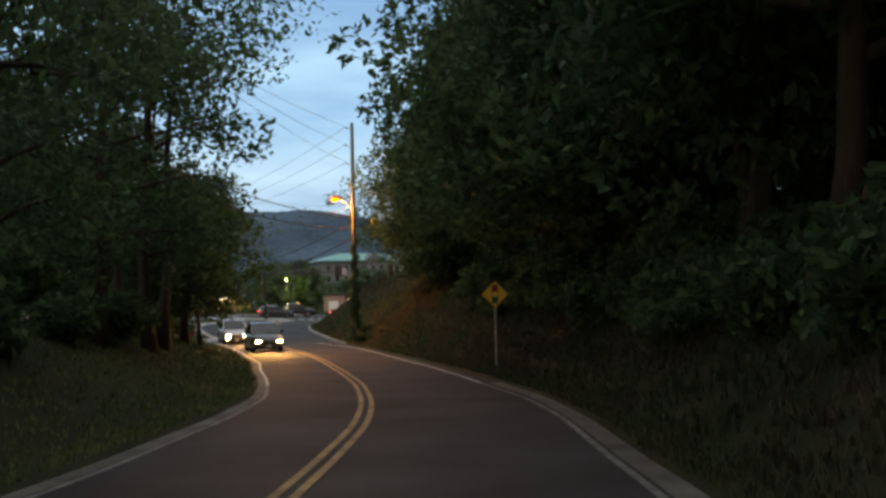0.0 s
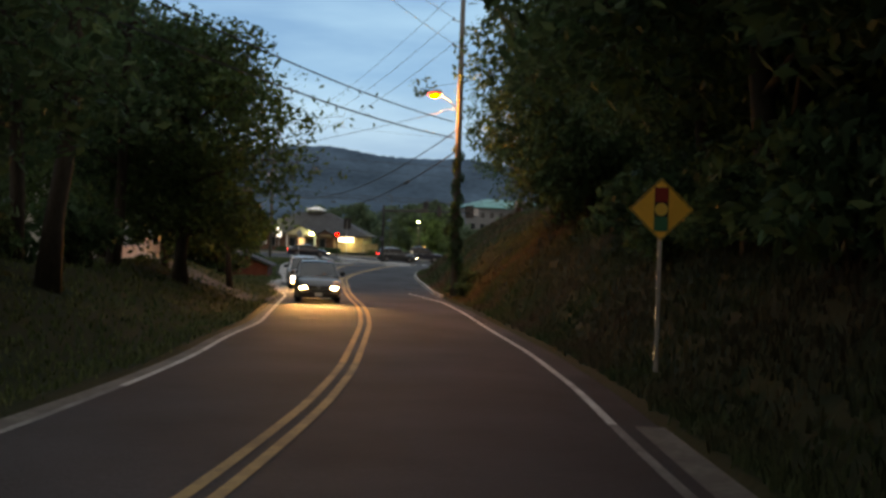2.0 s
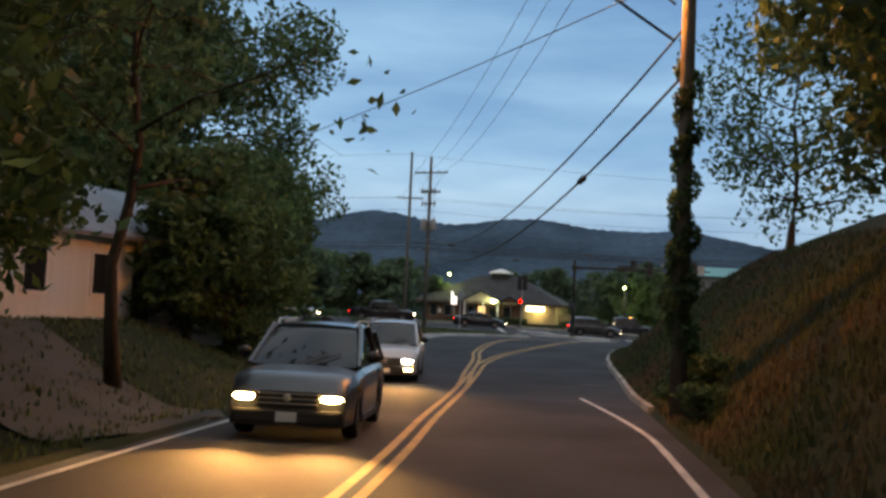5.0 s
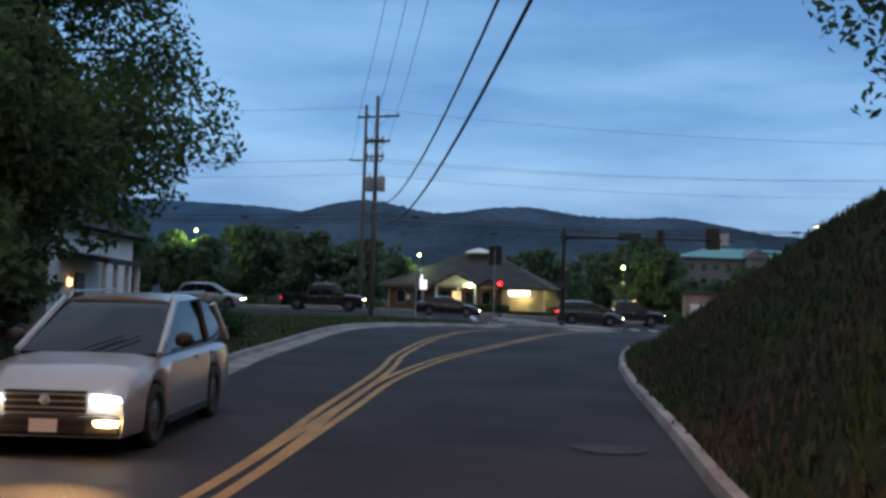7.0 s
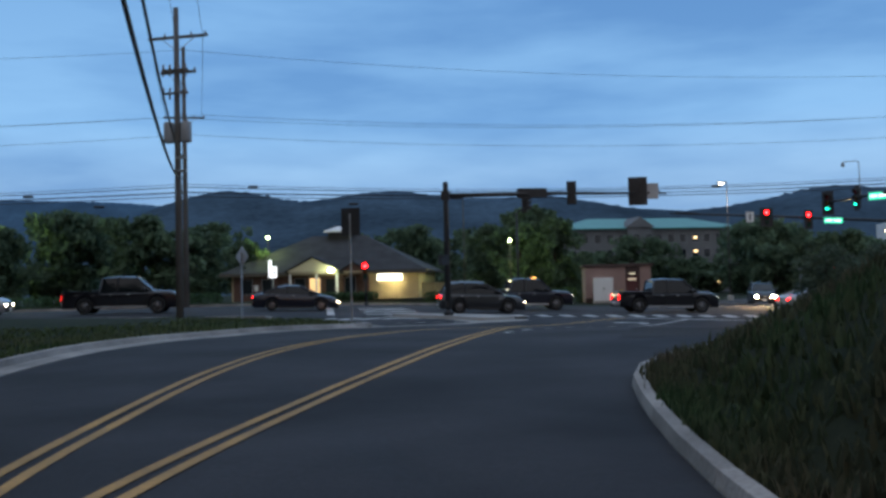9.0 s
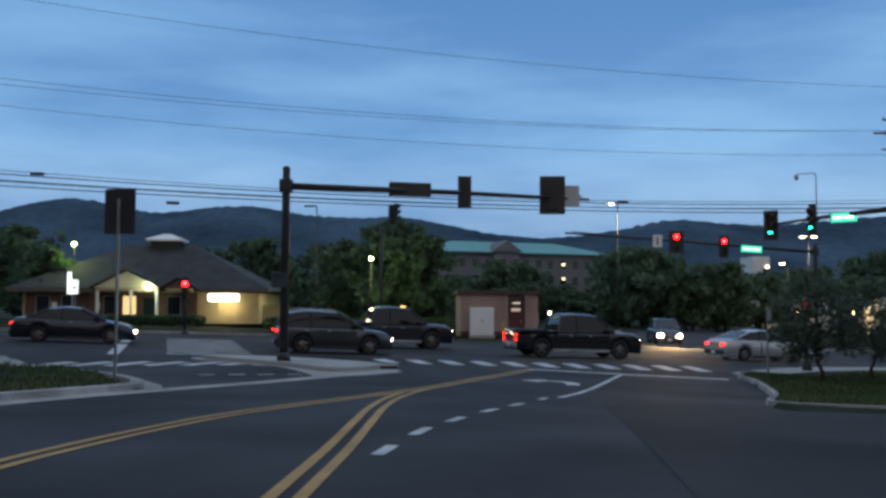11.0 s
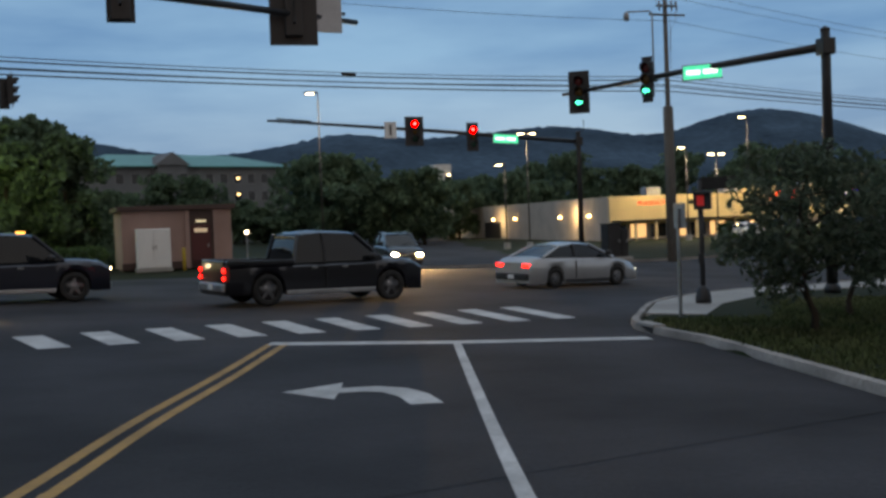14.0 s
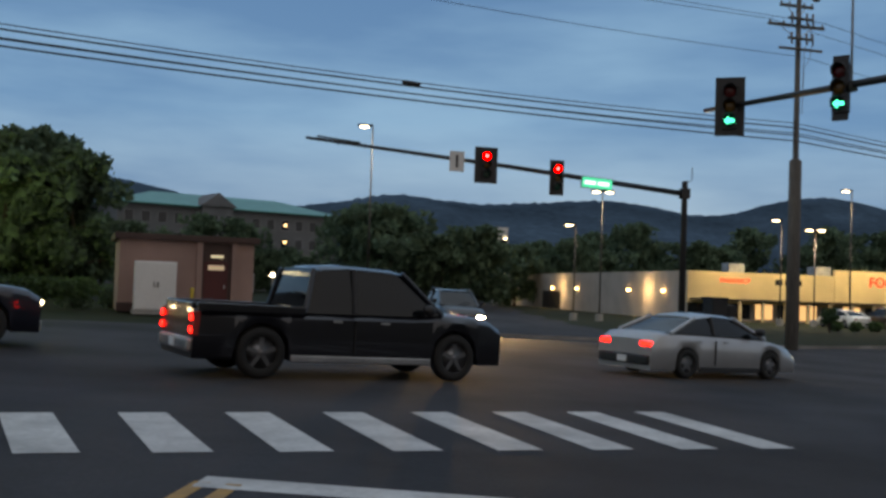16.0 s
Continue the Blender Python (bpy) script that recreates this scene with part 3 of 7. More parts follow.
slab("traffic_island", smooth_pts([(-19.2, 133.7), (-19.45, 132.6), (-20.0, 131.6), (-20.7, 131.35), (-22.3, 132.7), (-24.4, 133.75), (-25.5, 134.6), (-25.3, 135.3), (-23.2, 135.7), (-20.6, 135.0), (-19.5, 134.4), (-19.2, 133.75)], 60), "pale raised concrete traffic island", 0.15)
slab("gutter_apron", smooth_pts([(-18.55, 132.9), (-19.0, 131.2), (-20.4, 129.4), (-20.9, 130.2), (-22.5, 132.6), (-24.6, 133.6), (-25.9, 134.6), (-25.6, 135.5), (-23.2, 136.0), (-20.2, 135.0), (-18.9, 133.9)], 60), "pale flush concrete apron round the traffic island", 0.022)
slab("pavement", [(-6.5, 138.9), (-5.4, 138.3), (-3.6, 140.9), (-1.8, 142.6), (0.6, 144.4), (4, 145.4), (20, 150.6), (20, 152.9), (3, 147.0), (-0.2, 145.9), (-3.0, 143.9), (-4.85, 141.9)], "pale concrete pavement on the corner", 0.145)
slab("pavement", [xy(-14, FAR + 0.2), xy(-40, FAR + 0.2), xy(-90, FAR + 0.2), xy(-90, FAR + 1.7), xy(-40, FAR + 1.7), xy(-14, FAR + 1.7)], "concrete pavement along the far side", 0.14)
slab("pavement", [(left_x(84) - 0.2, 84), (left_x(84) - 0.75, 84), (left_x(78) - 0.75, 78), (left_x(78) - 0.2, 78)], "concrete apron at the storm drain", 0.13)

# ================= distance =================
def ridge(name, pts, dist, depth, seed, label, material=None):
    """A wooded ridge: (x, crest height) pairs, with slopes to both sides and an uneven crest of tree tops."""
    xs = np.arange(pts[0][0], pts[-1][0], 7.0)
    crest = np.interp(xs, [p[0] for p in pts], [p[1] for p in pts])
    k = np.hanning(17)
    crest = np.convolve(np.pad(crest, 8, mode="edge"), k / k.sum(), mode="valid")
    lv = [(-1.0, -0.15), (-0.8, 0.12), (-0.6, 0.34), (-0.4, 0.56), (-0.2, 0.80), (-0.08, 0.93), (0.0, 1.0), (0.3, 0.7)]
    vs, fs = [], []
    for i, x in enumerate(xs):
        for d, h in lv:
            r = noise.noise(Vector((x * 0.004, d * 2, seed))) * 16 + noise.noise(Vector((x * 0.012, d * 4, seed))) * 6
            vs.append((x, dist + d * depth + r * 3, crest[i] * h + r * (0.9 if d < -0.05 else 0.12) + (noise.noise(Vector((x * 0.11, seed, 1))) * 2.4 + noise.noise(Vector((x * 0.31, seed, 4))) * 2.2 if d == 0 else 0)))
    m = len(lv)
    for i in range(len(xs) - 1):
        for j in range(m - 1):
            p = i * m + j
            fs.append((p, p + m, p + m + 1, p + 1))
    return tagged(raw(name, vs, fs, material or FOREST_HAZED, smooth=True), label, "mountain", kind="structure")


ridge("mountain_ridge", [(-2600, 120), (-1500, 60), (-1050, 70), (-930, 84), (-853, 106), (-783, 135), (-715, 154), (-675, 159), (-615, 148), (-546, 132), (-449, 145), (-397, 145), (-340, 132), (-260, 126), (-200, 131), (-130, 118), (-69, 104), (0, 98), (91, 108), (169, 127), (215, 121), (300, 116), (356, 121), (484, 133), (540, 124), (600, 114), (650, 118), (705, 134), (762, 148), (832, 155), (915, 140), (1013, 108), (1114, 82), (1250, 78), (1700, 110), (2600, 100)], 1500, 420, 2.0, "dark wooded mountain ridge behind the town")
ridge("mountain_ridge", [(-4000, 250), (-2600, 290), (-2000, 300), (-1600, 275), (-1100, 220), (-600, 160), (0, 130), (800, 160), (1600, 190), (3000, 200)], 2750, 600, 7.0, "farther wooded mountain ridge tinted blue for haze", FOREST_FAR_HAZED)


# ================= trees =================
def leaf_mesh(name, centres, radii, count, size, seed, material, flat=0.75):
    """Many small leaves in clumps; each leaf a folded pair of triangles."""
    rng = np.random.default_rng(seed)
    centres, radii = np.array(centres), np.array(radii)
    w = radii ** 2
    pick = rng.choice(len(centres), count, p=w / w.sum())
    d = rng.normal(size=(count, 3))
    d /= np.linalg.norm(d, axis=1)[:, None]
    r = radii[pick] * rng.uniform(0.45, 1.08, count) ** 0.6
    p = centres[pick] + d * r[:, None] * np.array([1, 1, flat])
    a = rng.normal(size=(count, 3))
    a /= np.linalg.norm(a, axis=1)[:, None]
    b = np.cross(a, rng.normal(size=(count, 3)))
    b /= np.linalg.norm(b, axis=1)[:, None]
    s = size * rng.uniform(0.55, 1.35, count)[:, None]
    c = np.cross(a, b) * s * 0.16
    vs = np.stack([p - a * s, p - b * s * 0.5 + c, p + a * s, p + b * s * 0.5 + c], axis=1).reshape(-1, 3)
    me = bpy.data.meshes.new(name)
    i = np.arange(count) * 4
    fs = np.stack([i, i + 1, i + 2, i, i + 2, i + 3], axis=1).reshape(-1, 3)
    me.vertices.add(len(vs))
    me.vertices.foreach_set("co", vs.ravel())
    me.loops.add(fs.size)
    me.loops.foreach_set("vertex_index", fs.ravel().astype(np.int32))
    me.polygons.add(len(fs))
    me.polygons.foreach_set("loop_start", (np.arange(len(fs)) * 3).astype(np.int32))
    me.update()
    me.validate()
    me.materials.append(material)
    return me


def make_tree(name, label, height, spread, bare, leaves, size, seed, material=None, trunk_r=0.22, limbs=16, category="tree", group=""):
    """A tapered trunk, limbs that rise and fork, and a crown of leaf clumps along them."""
    rnd = random.Random(seed)
    root = thing(name, Matrix(), label, category, group)
    bm = bmesh.new()
    lean = Vector((rnd.uniform(-0.04, 0.04), rnd.uniform(-0.04, 0.04), 1))
    n = 9
    spine = [Vector((lean.x * height * i / n + 0.12 * math.sin(i * 1.3 + seed), lean.y * height * i / n + 0.12 * math.cos(i * 1.7 + seed), height * 0.92 * i / n - (0.25 if i == 0 else 0))) for i in range(n + 1)]
    tube(bm, spine, [trunk_r * (1.35 if i == 0 else 1 - 0.85 * i / n) for i in range(n + 1)], 9)
    cs, rs = [], []
    for k in range(limbs):
        f = bare + (0.97 - bare) * (k + rnd.random() * 0.6) / limbs
        o = spine[min(n - 1, int(f * n))].lerp(spine[min(n, int(f * n) + 1)], f * n - int(f * n))
        ang = k * 2.4 + rnd.uniform(-0.5, 0.5)
        shape = math.sin(math.pi * min(1, max(0.12, (f - bare) / (1 - bare) * 0.86 + 0.16))) ** 0.7
        ln = spread * shape * rnd.uniform(0.65, 1.15)
        d = Vector((math.cos(ang), math.sin(ang), rnd.uniform(0.15, 0.6)))
        pts = [o + d * ln * t + Vector((0, 0, -0.12 * ln * t * t)) + Vector((rnd.uniform(-.1, .1), rnd.uniform(-.1, .1), 0)) * ln * t for t in (0, 0.35, 0.7, 1.0)]
        r0 = trunk_r * (1 - 0.8 * f) * 0.55
        tube(bm, pts, [r0, r0 * 0.7, r0 * 0.4, r0 * 0.12], 5)
        for t in (0.45, 0.72, 1.0):
            c = pts[0].lerp(pts[-1], t)
            for _ in range(2):
                q = c + Vector((rnd.gauss(0, 1), rnd.gauss(0, 1), rnd.gauss(0, 0.7))) * ln * 0.22
                tube(bm, [c, q], [r0 * 0.3, r0 * 0.08], 4)
                cs.append(tuple(q))
                rs.append(spread * rnd.uniform(0.16, 0.34))
    part("trunk", bm, BARK, root, smooth=True)
    crown = new("crown", leaf_mesh("crown", cs, rs, leaves, size, seed, material or LEAF))
    crown.parent = root
    return root


def make_bush(name, label, w, h, leaves, size, seed, material=None, category="bush", group=""):
    rnd = random.Random(seed)
    root = thing(name, Matrix(), label, category, group)
    bm = bmesh.new()
    cs, rs = [], []
    for k in range(14):
        a = rnd.uniform(0, 6.28)
        q = Vector((math.cos(a) * w * rnd.random() * 0.8, math.sin(a) * w * rnd.random() * 0.8, h * rnd.uniform(0.25, 0.85)))
        tube(bm, [(0, 0, -0.1), q * 0.5 + Vector((0, 0, 0.1)), q], [0.035, 0.02, 0.008], 4)
        cs.append(tuple(q))
        rs.append(min(w, h) * rnd.uniform(0.3, 0.5))
    part("stem", bm, BARK, root)
    crown = new("foliage", leaf_mesh("foliage", cs, rs, leaves, size, seed, material or LEAF))
    crown.parent = root
    return root


def put(ob, spots, seed=1, tilt=2.0, jitter=0.15):
    """Copies at (x, y, scale[, z]); the first spot takes the original."""
    rnd = random.Random(seed)
    for i, s in enumerate(spots):
        z = s[3] if len(s) > 3 else ground_z(s[0], s[1]) - 0.05
        k = s[2] * (1 + rnd.uniform(-jitter, jitter) * 0.4)
        m = pose(s[0], s[1], z, rnd.uniform(-tilt, tilt), rnd.uniform(-tilt, tilt), rnd.uniform(0, 360))
        if i == 0:
            ob.matrix_world = m
            ob.scale = (k, k, k)
        else:
            c = copy_thing(ob, m)
            c.scale = (k, k, k * (1 + rnd.uniform(-jitter, jitter)))


rt = random.Random(11)
# wooded bank on the right of the descent
tall_a = make_tree("roadside_tree", "tall dark leafy tree on the wooded bank", 15, 4.6, 0.16, 11500, 0.168, 5, LEAF_DARK)
tall_b = make_tree("roadside_tree", "tall dark broadleaf tree crowding the road", 13, 5.0, 0.05, 11000, 0.172, 9, LEAF_DARK, limbs=18)
spots_a, spots_b = [], []
# rows below y 0 stand unseen behind the start, added to cut skylight
for y in np.arange(-31, 72, 5.0):
    x = right_x(y)
    near = 3.7 + 0.9 * step(30, 44, y) + 2.6 * step(48, 60, y)
    spots_a.append((x + near + rt.uniform(-0.6, 0.9), y + rt.uniform(-1.5, 1.5), rt.uniform(0.85, 1.1) - 0.15 * step(50, 62, y)))
    spots_b.append((x + near + 4.0 + rt.uniform(-1.5, 1.5), y + rt.uniform(-1.5, 1.5), rt.uniform(0.95, 1.2)))
for y in np.arange(38, 76, 2.8):
    spots_b.append((right_x(y) + 6.0 + rt.uniform(-0.5, 0.8) + 0.6 * step(66, 74, y), y + rt.uniform(-0.6, 0.6), rt.uniform(0.62, 0.78)))
for y in np.arange(52, 78, 5.0):
    spots_b.append((right_x(y) + 13 + rt.uniform(-1, 1), y, rt.uniform(0.95, 1.1)))
spots_a += [(4.4, 42.6, 1.12), (right_x(35) + 3.1, 35.5, 1.15), (right_x(24) + 3.4, 24, 1.05)]
for y in np.arange(-30, 70, 9.0):
    spots_a.append((right_x(y) + 16 + rt.uniform(-2, 2), y, 1.15))
put(tall_a, spots_a, 3)
spots_b += [(-0.1, 68.2, 0.8), (1.0, 64.0, 0.9), (0.6, 72.0, 0.72)]
put(tall_b, spots_b, 4)
# left wood
left_a = make_tree("roadside_tree", "tall thin-crowned tree on the grass bank", 17, 4.2, 0.20, 6500, 0.145, 21, LEAF_DARK, trunk_r=0.24)
spots = []
# the rows below y 0 are unseen too and shade the road
for y in np.arange(-8, 60, 7.0):
    for d in (4.5, 10.5):
        spots.append((left_x(y) - d - rt.uniform(-1.0, 1.5), y + rt.uniform(-2, 2), rt.uniform(0.85, 1.15)))
put(left_a, spots, 6)
arch = make_tree("roadside_tree", "tall bare-stemmed tree whose crown arches over the road", 16.0, 5.2, 0.80, 3200, 0.15, 23, LEAF_DARK, trunk_r=0.26, limbs=15)
put(arch, [(-10.6, 44.5, 1.0)], 7)
big = make_tree("shade_tree", "dense shade tree on the grass bank", 14, 6.0, 0.16, 20000, 0.19, 33, LEAF, trunk_r=0.35, limbs=22)
put(big, [(-13.2, 57.8, 0.72), (-21, 67, 0.85), (-47, 100, 1.05), (-29, 74, 0.9), (-34, 62, 1.0), (-52, 116, 0.9)], 8)
oak = make_tree("shade_tree", "huge dense shade tree before the white house", 27, 9.8, 0.10, 105000, 0.20, 34, LEAF, trunk_r=0.5, limbs=40)
put(oak, [(-41.6, 101.8, 0.95)], 8)
canopy = make_tree("shade_tree", "broad dark tree shading the white house", 9.5, 3.9, 0.36, 15000, 0.16, 36, LEAF, trunk_r=0.16, limbs=20)
put(canopy, [(-26.2, 89.0, 0.95), (-31.0, 87.4, 1.05)], 18)
leaning = make_tree("bank_tree", "slender tree on the bank with high branches over the kerb", 8.5, 4.4, 0.16, 5600, 0.13, 48, LEAF_DARK, trunk_r=0.14, limbs=16)
put(leaning, [(-3.9, 90.4, 1.0)], 5)
low = make_tree("verge_tree", "low dense tree screening the white house", 6.0, 2.6, 0.06, 6000, 0.16, 37, LEAF, trunk_r=0.12)
put(low, [(-28.3, 91.2, 0.6), (-29.9, 90.3, 0.8), (-28.6, 88.2, 0.95), (-30.9, 90.9, 0.9), (-33.2, 90.0, 1.0), (-35.6, 88.9, 1.05), (-29.2, 87.8, 1.15), (-31.2, 86.6, 1.15), (-34.6, 88.2, 0.85), (-32.6, 89.2, 0.6), (-37.5, 87.2, 1.0), (-36.5, 84.5, 0.8), (-41.5, 87, 0.9), (-21.3, 79.8, 0.9), (-21.2, 77.6, 1.1), (-23.9, 83.8, 0.95), (-19.2, 76.6, 0.8), (-19.4, 63.0, 0.6)], 10)
thin = make_tree("thin_tree", "thin sparse-leaved tree reaching over the verge", 10.5, 5.2, 0.35, 1100, 0.13, 47, LEAF_DARK, trunk_r=0.13, limbs=13)
put(thin, [(-14.3, 65.2, 1.0), (-15.5, 61.5, 0.9)], 17)
# undergrowth
bush = make_bush("shrub", "dark tangled roadside shrub", 1.5, 1.7, 1000, 0.155, 41, LEAF_DARK)
spots = []
for y in np.arange(2, 54, 2.2):
    spots.append((right_x(y) + rt.uniform(2.4, 4.2), y, rt.uniform(0.7, 1.15)))
for y in np.arange(55, 74, 2.2):
    spots.append((right_x(y) + rt.uniform(5.6, 7.0), y, rt.uniform(0.7, 1.1)))
for y in np.arange(6, 52, 2.4):
    spots.append((left_x(y) - rt.uniform(4.2, 8), y, rt.uniform(0.7, 1.2)))
for y in np.arange(3, 46, 1.5):
    if abs(y - 37.5) > 2.2:
        spots.append((right_x(y) + rt.uniform(1.9, 3.4), y, rt.uniform(0.5, 0.85)))
for k in range(70):
    y = rt.uniform(9, 72)
    d = rt.uniform(2.2, 6.0) + 0.9 * step(44, 50, y) + 2.6 * step(50, 57, y)
    spots.append((right_x(y) + d, y, rt.uniform(0.45, 0.85)))
spots += [(-22.6, 91.0, 0.75), (-23.4, 93.6, 0.8), (-24.6, 92.6, 0.7), (-24.0, 96.4, 0.55)]
spots += [(-4.6, 70.2, 0.5), (-5.0, 72.6, 0.55), (-6.1, 75.6, 0.28)]
put(bush, spots, 9)
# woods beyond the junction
far_t = make_tree("town_tree", "dark leafy tree behind the buildings", 10, 4.0, 0.10, 2000, 0.52, 55, LEAF_PALE_HAZED)
spots = []
for i in range(58):
    x = -150 + i * 4.1 + rt.uniform(-2, 2)
    y = 192 + rt.uniform(0, 40) + 0.18 * (x + 60) if x > -60 else 165 + rt.uniform(0, 40)
    if -16 < x < 8 and y < 250:
        y += 45
    if 12 < x < 62:
        continue
    k = 0.5 if -36 < x < 2 else 1.0
    spots.append((x, y, rt.uniform(0.8, 1.1) * k))
for i in range(4):
    spots.append((-1 + i * 2.6, 238 + rt.uniform(0, 14), rt.uniform(0.9, 1.25)))
for i in range(26):
    spots.append((14 + i * 5 + rt.uniform(-2, 2), 300 + rt.uniform(0, 40), rt.uniform(1.0, 1.6)))
for i in range(22):
    spots.append((-60 + i * 4.5 + rt.uniform(-2, 2), 256 + rt.uniform(0, 10) + 0.4 * i, rt.uniform(0.65, 1.0)))
put(far_t, spots, 12)
clump = make_tree("lit_tree", "leafy tree lit green by a lamp on the far side", 9, 2.8, 0.12, 6000, 0.26, 61, LEAF_PALE_HAZED, limbs=18)
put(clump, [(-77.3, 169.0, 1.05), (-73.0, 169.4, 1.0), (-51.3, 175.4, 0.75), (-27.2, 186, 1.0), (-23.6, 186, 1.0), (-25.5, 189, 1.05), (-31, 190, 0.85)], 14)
corner = make_tree("corner_tree", "small bushy ornamental tree on the grass corner", 4.6, 2.0, 0.20, 3600, 0.11, 71, LEAF_GREY, trunk_r=0.09, limbs=14, group="corner trees")
put(corner, [(-5.2, 134.8, 0.72), (-2.9, 136.9, 0.64), (1.7, 140.5, 0.8), (-1.6, 132.6, 0.85), (4.5, 138.0, 0.95)], 15, tilt=1)

# ================= poles, signals, signs and cables =================
def wood_pole(x, y, top, label, z=None, r=0.17, arms=(), transformer=False, turn=0.0, lean=0.0, hardware=()):
    """A wooden pole with crossarms given as (height, half length), each with braces and insulators."""
    z0 = ground_z(x, y) - 0.1 if z is None else z
    root = thing("utility_pole", pose(x, y, z0, lean, 0, turn), label, "utility pole")
    h = top - z0
    part("shaft", T([(0, 0, -0.3), (0, 0, h * 0.5), (0, 0, h)], [r, r * 0.85, r * 0.66], 12), WOODPOLE, root, smooth=True)
    for zz, half in arms:
        a = part("crossarm", B(-half, half, 0.10, 0.22, zz - z0 - 0.06, zz - z0 + 0.06, 0.01), WOODPOLE, root)
        for s in (-1, 1):
            part("brace", T([(s * half * 0.55, 0.16, zz - z0 - 0.05), (0, 0.14, zz - z0 - 0.65)], 0.018, 5), GALV, root)
        for f in (-0.93, -0.45, 0.45, 0.93):
            part("insulator", lathe(bmesh.new(), [(0.02, 0), (0.05, 0.03), (0.03, 0.06), (0.055, 0.09), (0.03, 0.13), (0.0, 0.15)], 10, Matrix.Translation((f * half, 0.16, zz - z0 + 0.05))), INSULATOR, a, smooth=True)
    for zz in (hardware if arms else ()):
        part("equipment_arm", B(-0.62, 0.62, -0.2, -0.1, zz - z0 - 0.05, zz - z0 + 0.05, 0.01), WOODPOLE, root)
        for f in (-0.52, -0.2, 0.24, 0.55):
            part("cutout", T([(f, -0.26, zz - z0 + 0.22), (f, -0.3, zz - z0 - 0.3)], [0.055, 0.04], 8), INSULATOR, root, smooth=True)
        part("drop_wire", T([(0.5, -0.28, zz - z0 - 0.3), (0.42, -0.3, zz - z0 - 0.9), (0.18, -0.22, zz - z0 - 1.3), (0.16, -0.16, zz - z0 - 3.4)], 0.014, 5), INSULATOR, root)
    if transformer:
        for s in (-0.42, 0.42):
            t = part("transformer", lathe(bmesh.new(), [(0.22, 0), (0.24, 0.03), (0.24, 0.85), (0.2, 0.93), (0.0, 0.97)], 16, Matrix.Translation((s, 0.0, 8.5 - z0))), GREYPAINT, root, smooth=True)
            part("bushing", lathe(bmesh.new(), [(0.03, 0.9), (0.05, 1.0), (0.03, 1.08), (0.0, 1.25)], 8, Matrix.Translation((s, 0.05, 8.5 - z0))), INSULATOR, t, smooth=True)
    return root


INSULATOR = mat("porcelain", (0.14, 0.12, 0.11), 0.3, var=0.15, bump=0)
GREYPAINT = mat("grey_painted_metal", (0.30, 0.31, 0.32), 0.5, var=0.12, bump=0.05)
SIGNBACK = mat("sign_back_aluminium", (0.40, 0.41, 0.43), 0.45, 0.6, var=0.12, bump=0.03)
SIGNYELLOW = mat("sign_yellow_sheeting", (0.95, 0.52, 0.07), 0.4, var=0.06, bump=0.02)
SIGNBLACK = mat("sign_black", (0.012, 0.012, 0.012), 0.5, var=0.1, bump=0)
SIGNRED = mat("sign_red", (0.32, 0.02, 0.015), 0.45, var=0.08, bump=0)
SIGNAMBER = mat("sign_amber", (0.95, 0.62, 0.12), 0.45, var=0.06, bump=0)
SIGNGREEN = mat("sign_green", (0.02, 0.16, 0.08), 0.45, var=0.08, bump=0)
SIGNWHITE = mat("sign_white", (0.78, 0.78, 0.77), 0.5, var=0.06, bump=0)
RED_ON, RED_OFF = glow("signal_red_lit", (1.0, 0.0006, 0.0015), 60.0), glass("signal_red_dark", (0.10, 0.01, 0.01), 0.2)
GREEN_ON, GREEN_OFF = glow("signal_green_lit", (0.02, 1.0, 0.62), 3.2), glass("signal_green_dark", (0.01, 0.06, 0.04), 0.2)
AMBER_OFF = glass("signal_amber_dark", (0.12, 0.06, 0.01), 0.2)
SIGNLIT = glow("lit_street_sign", (0.03, 0.60, 0.36), 1.3)
SIGNLIT_W = glow("lit_sign_letters", (0.75, 0.95, 0.9), 1.6)

# the tall pole on the bank with its sodium lamp, and the poles at the junction
p1 = wood_pole(-5.33, 71.2, 14.7, "tall weathered wooden utility pole on the bank carrying a lamp", turn=18)
for zz in (14.3, 13.1, 11.9):
    o = part("standoff", T([(0, 0, zz - p1.location.z), (-0.42, 0, zz - p1.location.z + 0.04)], 0.03, 6), GALV, p1)
    part("insulator", lathe(bmesh.new(), [(0.02, 0), (0.06, 0.03), (0.03, 0.06), (0.06, 0.09), (0.03, 0.13), (0.0, 0.15)], 10, Matrix.Translation((-0.42, 0, zz - p1.location.z + 0.05))), INSULATOR, o, smooth=True)
wood_pole(-33.45, 128.0, 14.6, "wooden utility pole with two crossarms and transformers", arms=((13.3, 1.45), (11.7, 0.85)), transformer=True, turn=0, hardware=(11.75, 10.7))
wood_pole(-44.7, 150.6, 18.8, "tall wooden utility pole on the far side of the cross road", r=0.19, arms=((13.9, 1.4),), turn=20)
pb = wood_pole(9.5, 170.4, 17.1, "tall utility pole by the shop forecourt with two crossarms", r=0.155, arms=((13.95, 1.45), (14.85, 0.85)), turn=5, hardware=(14.2, 13.3))
part("lower_shaft", T([(0.0, 0, -0.3), (0.0, 0, 8.6), (0.0, 0, 8.7)], [0.29, 0.27, 0.16], 12), WOODPOLE, pb, smooth=True)
for zz in (13.55,):
    part("crossarm", B(-1.1, 1.1, -0.24, -0.14, zz, zz + 0.1, 0.01), WOODPOLE, pb)
wood_pole(-13.0, 20.0, 15.5, "wooden utility pole hidden among the trees", arms=((14.9, 1.15),), turn=10)
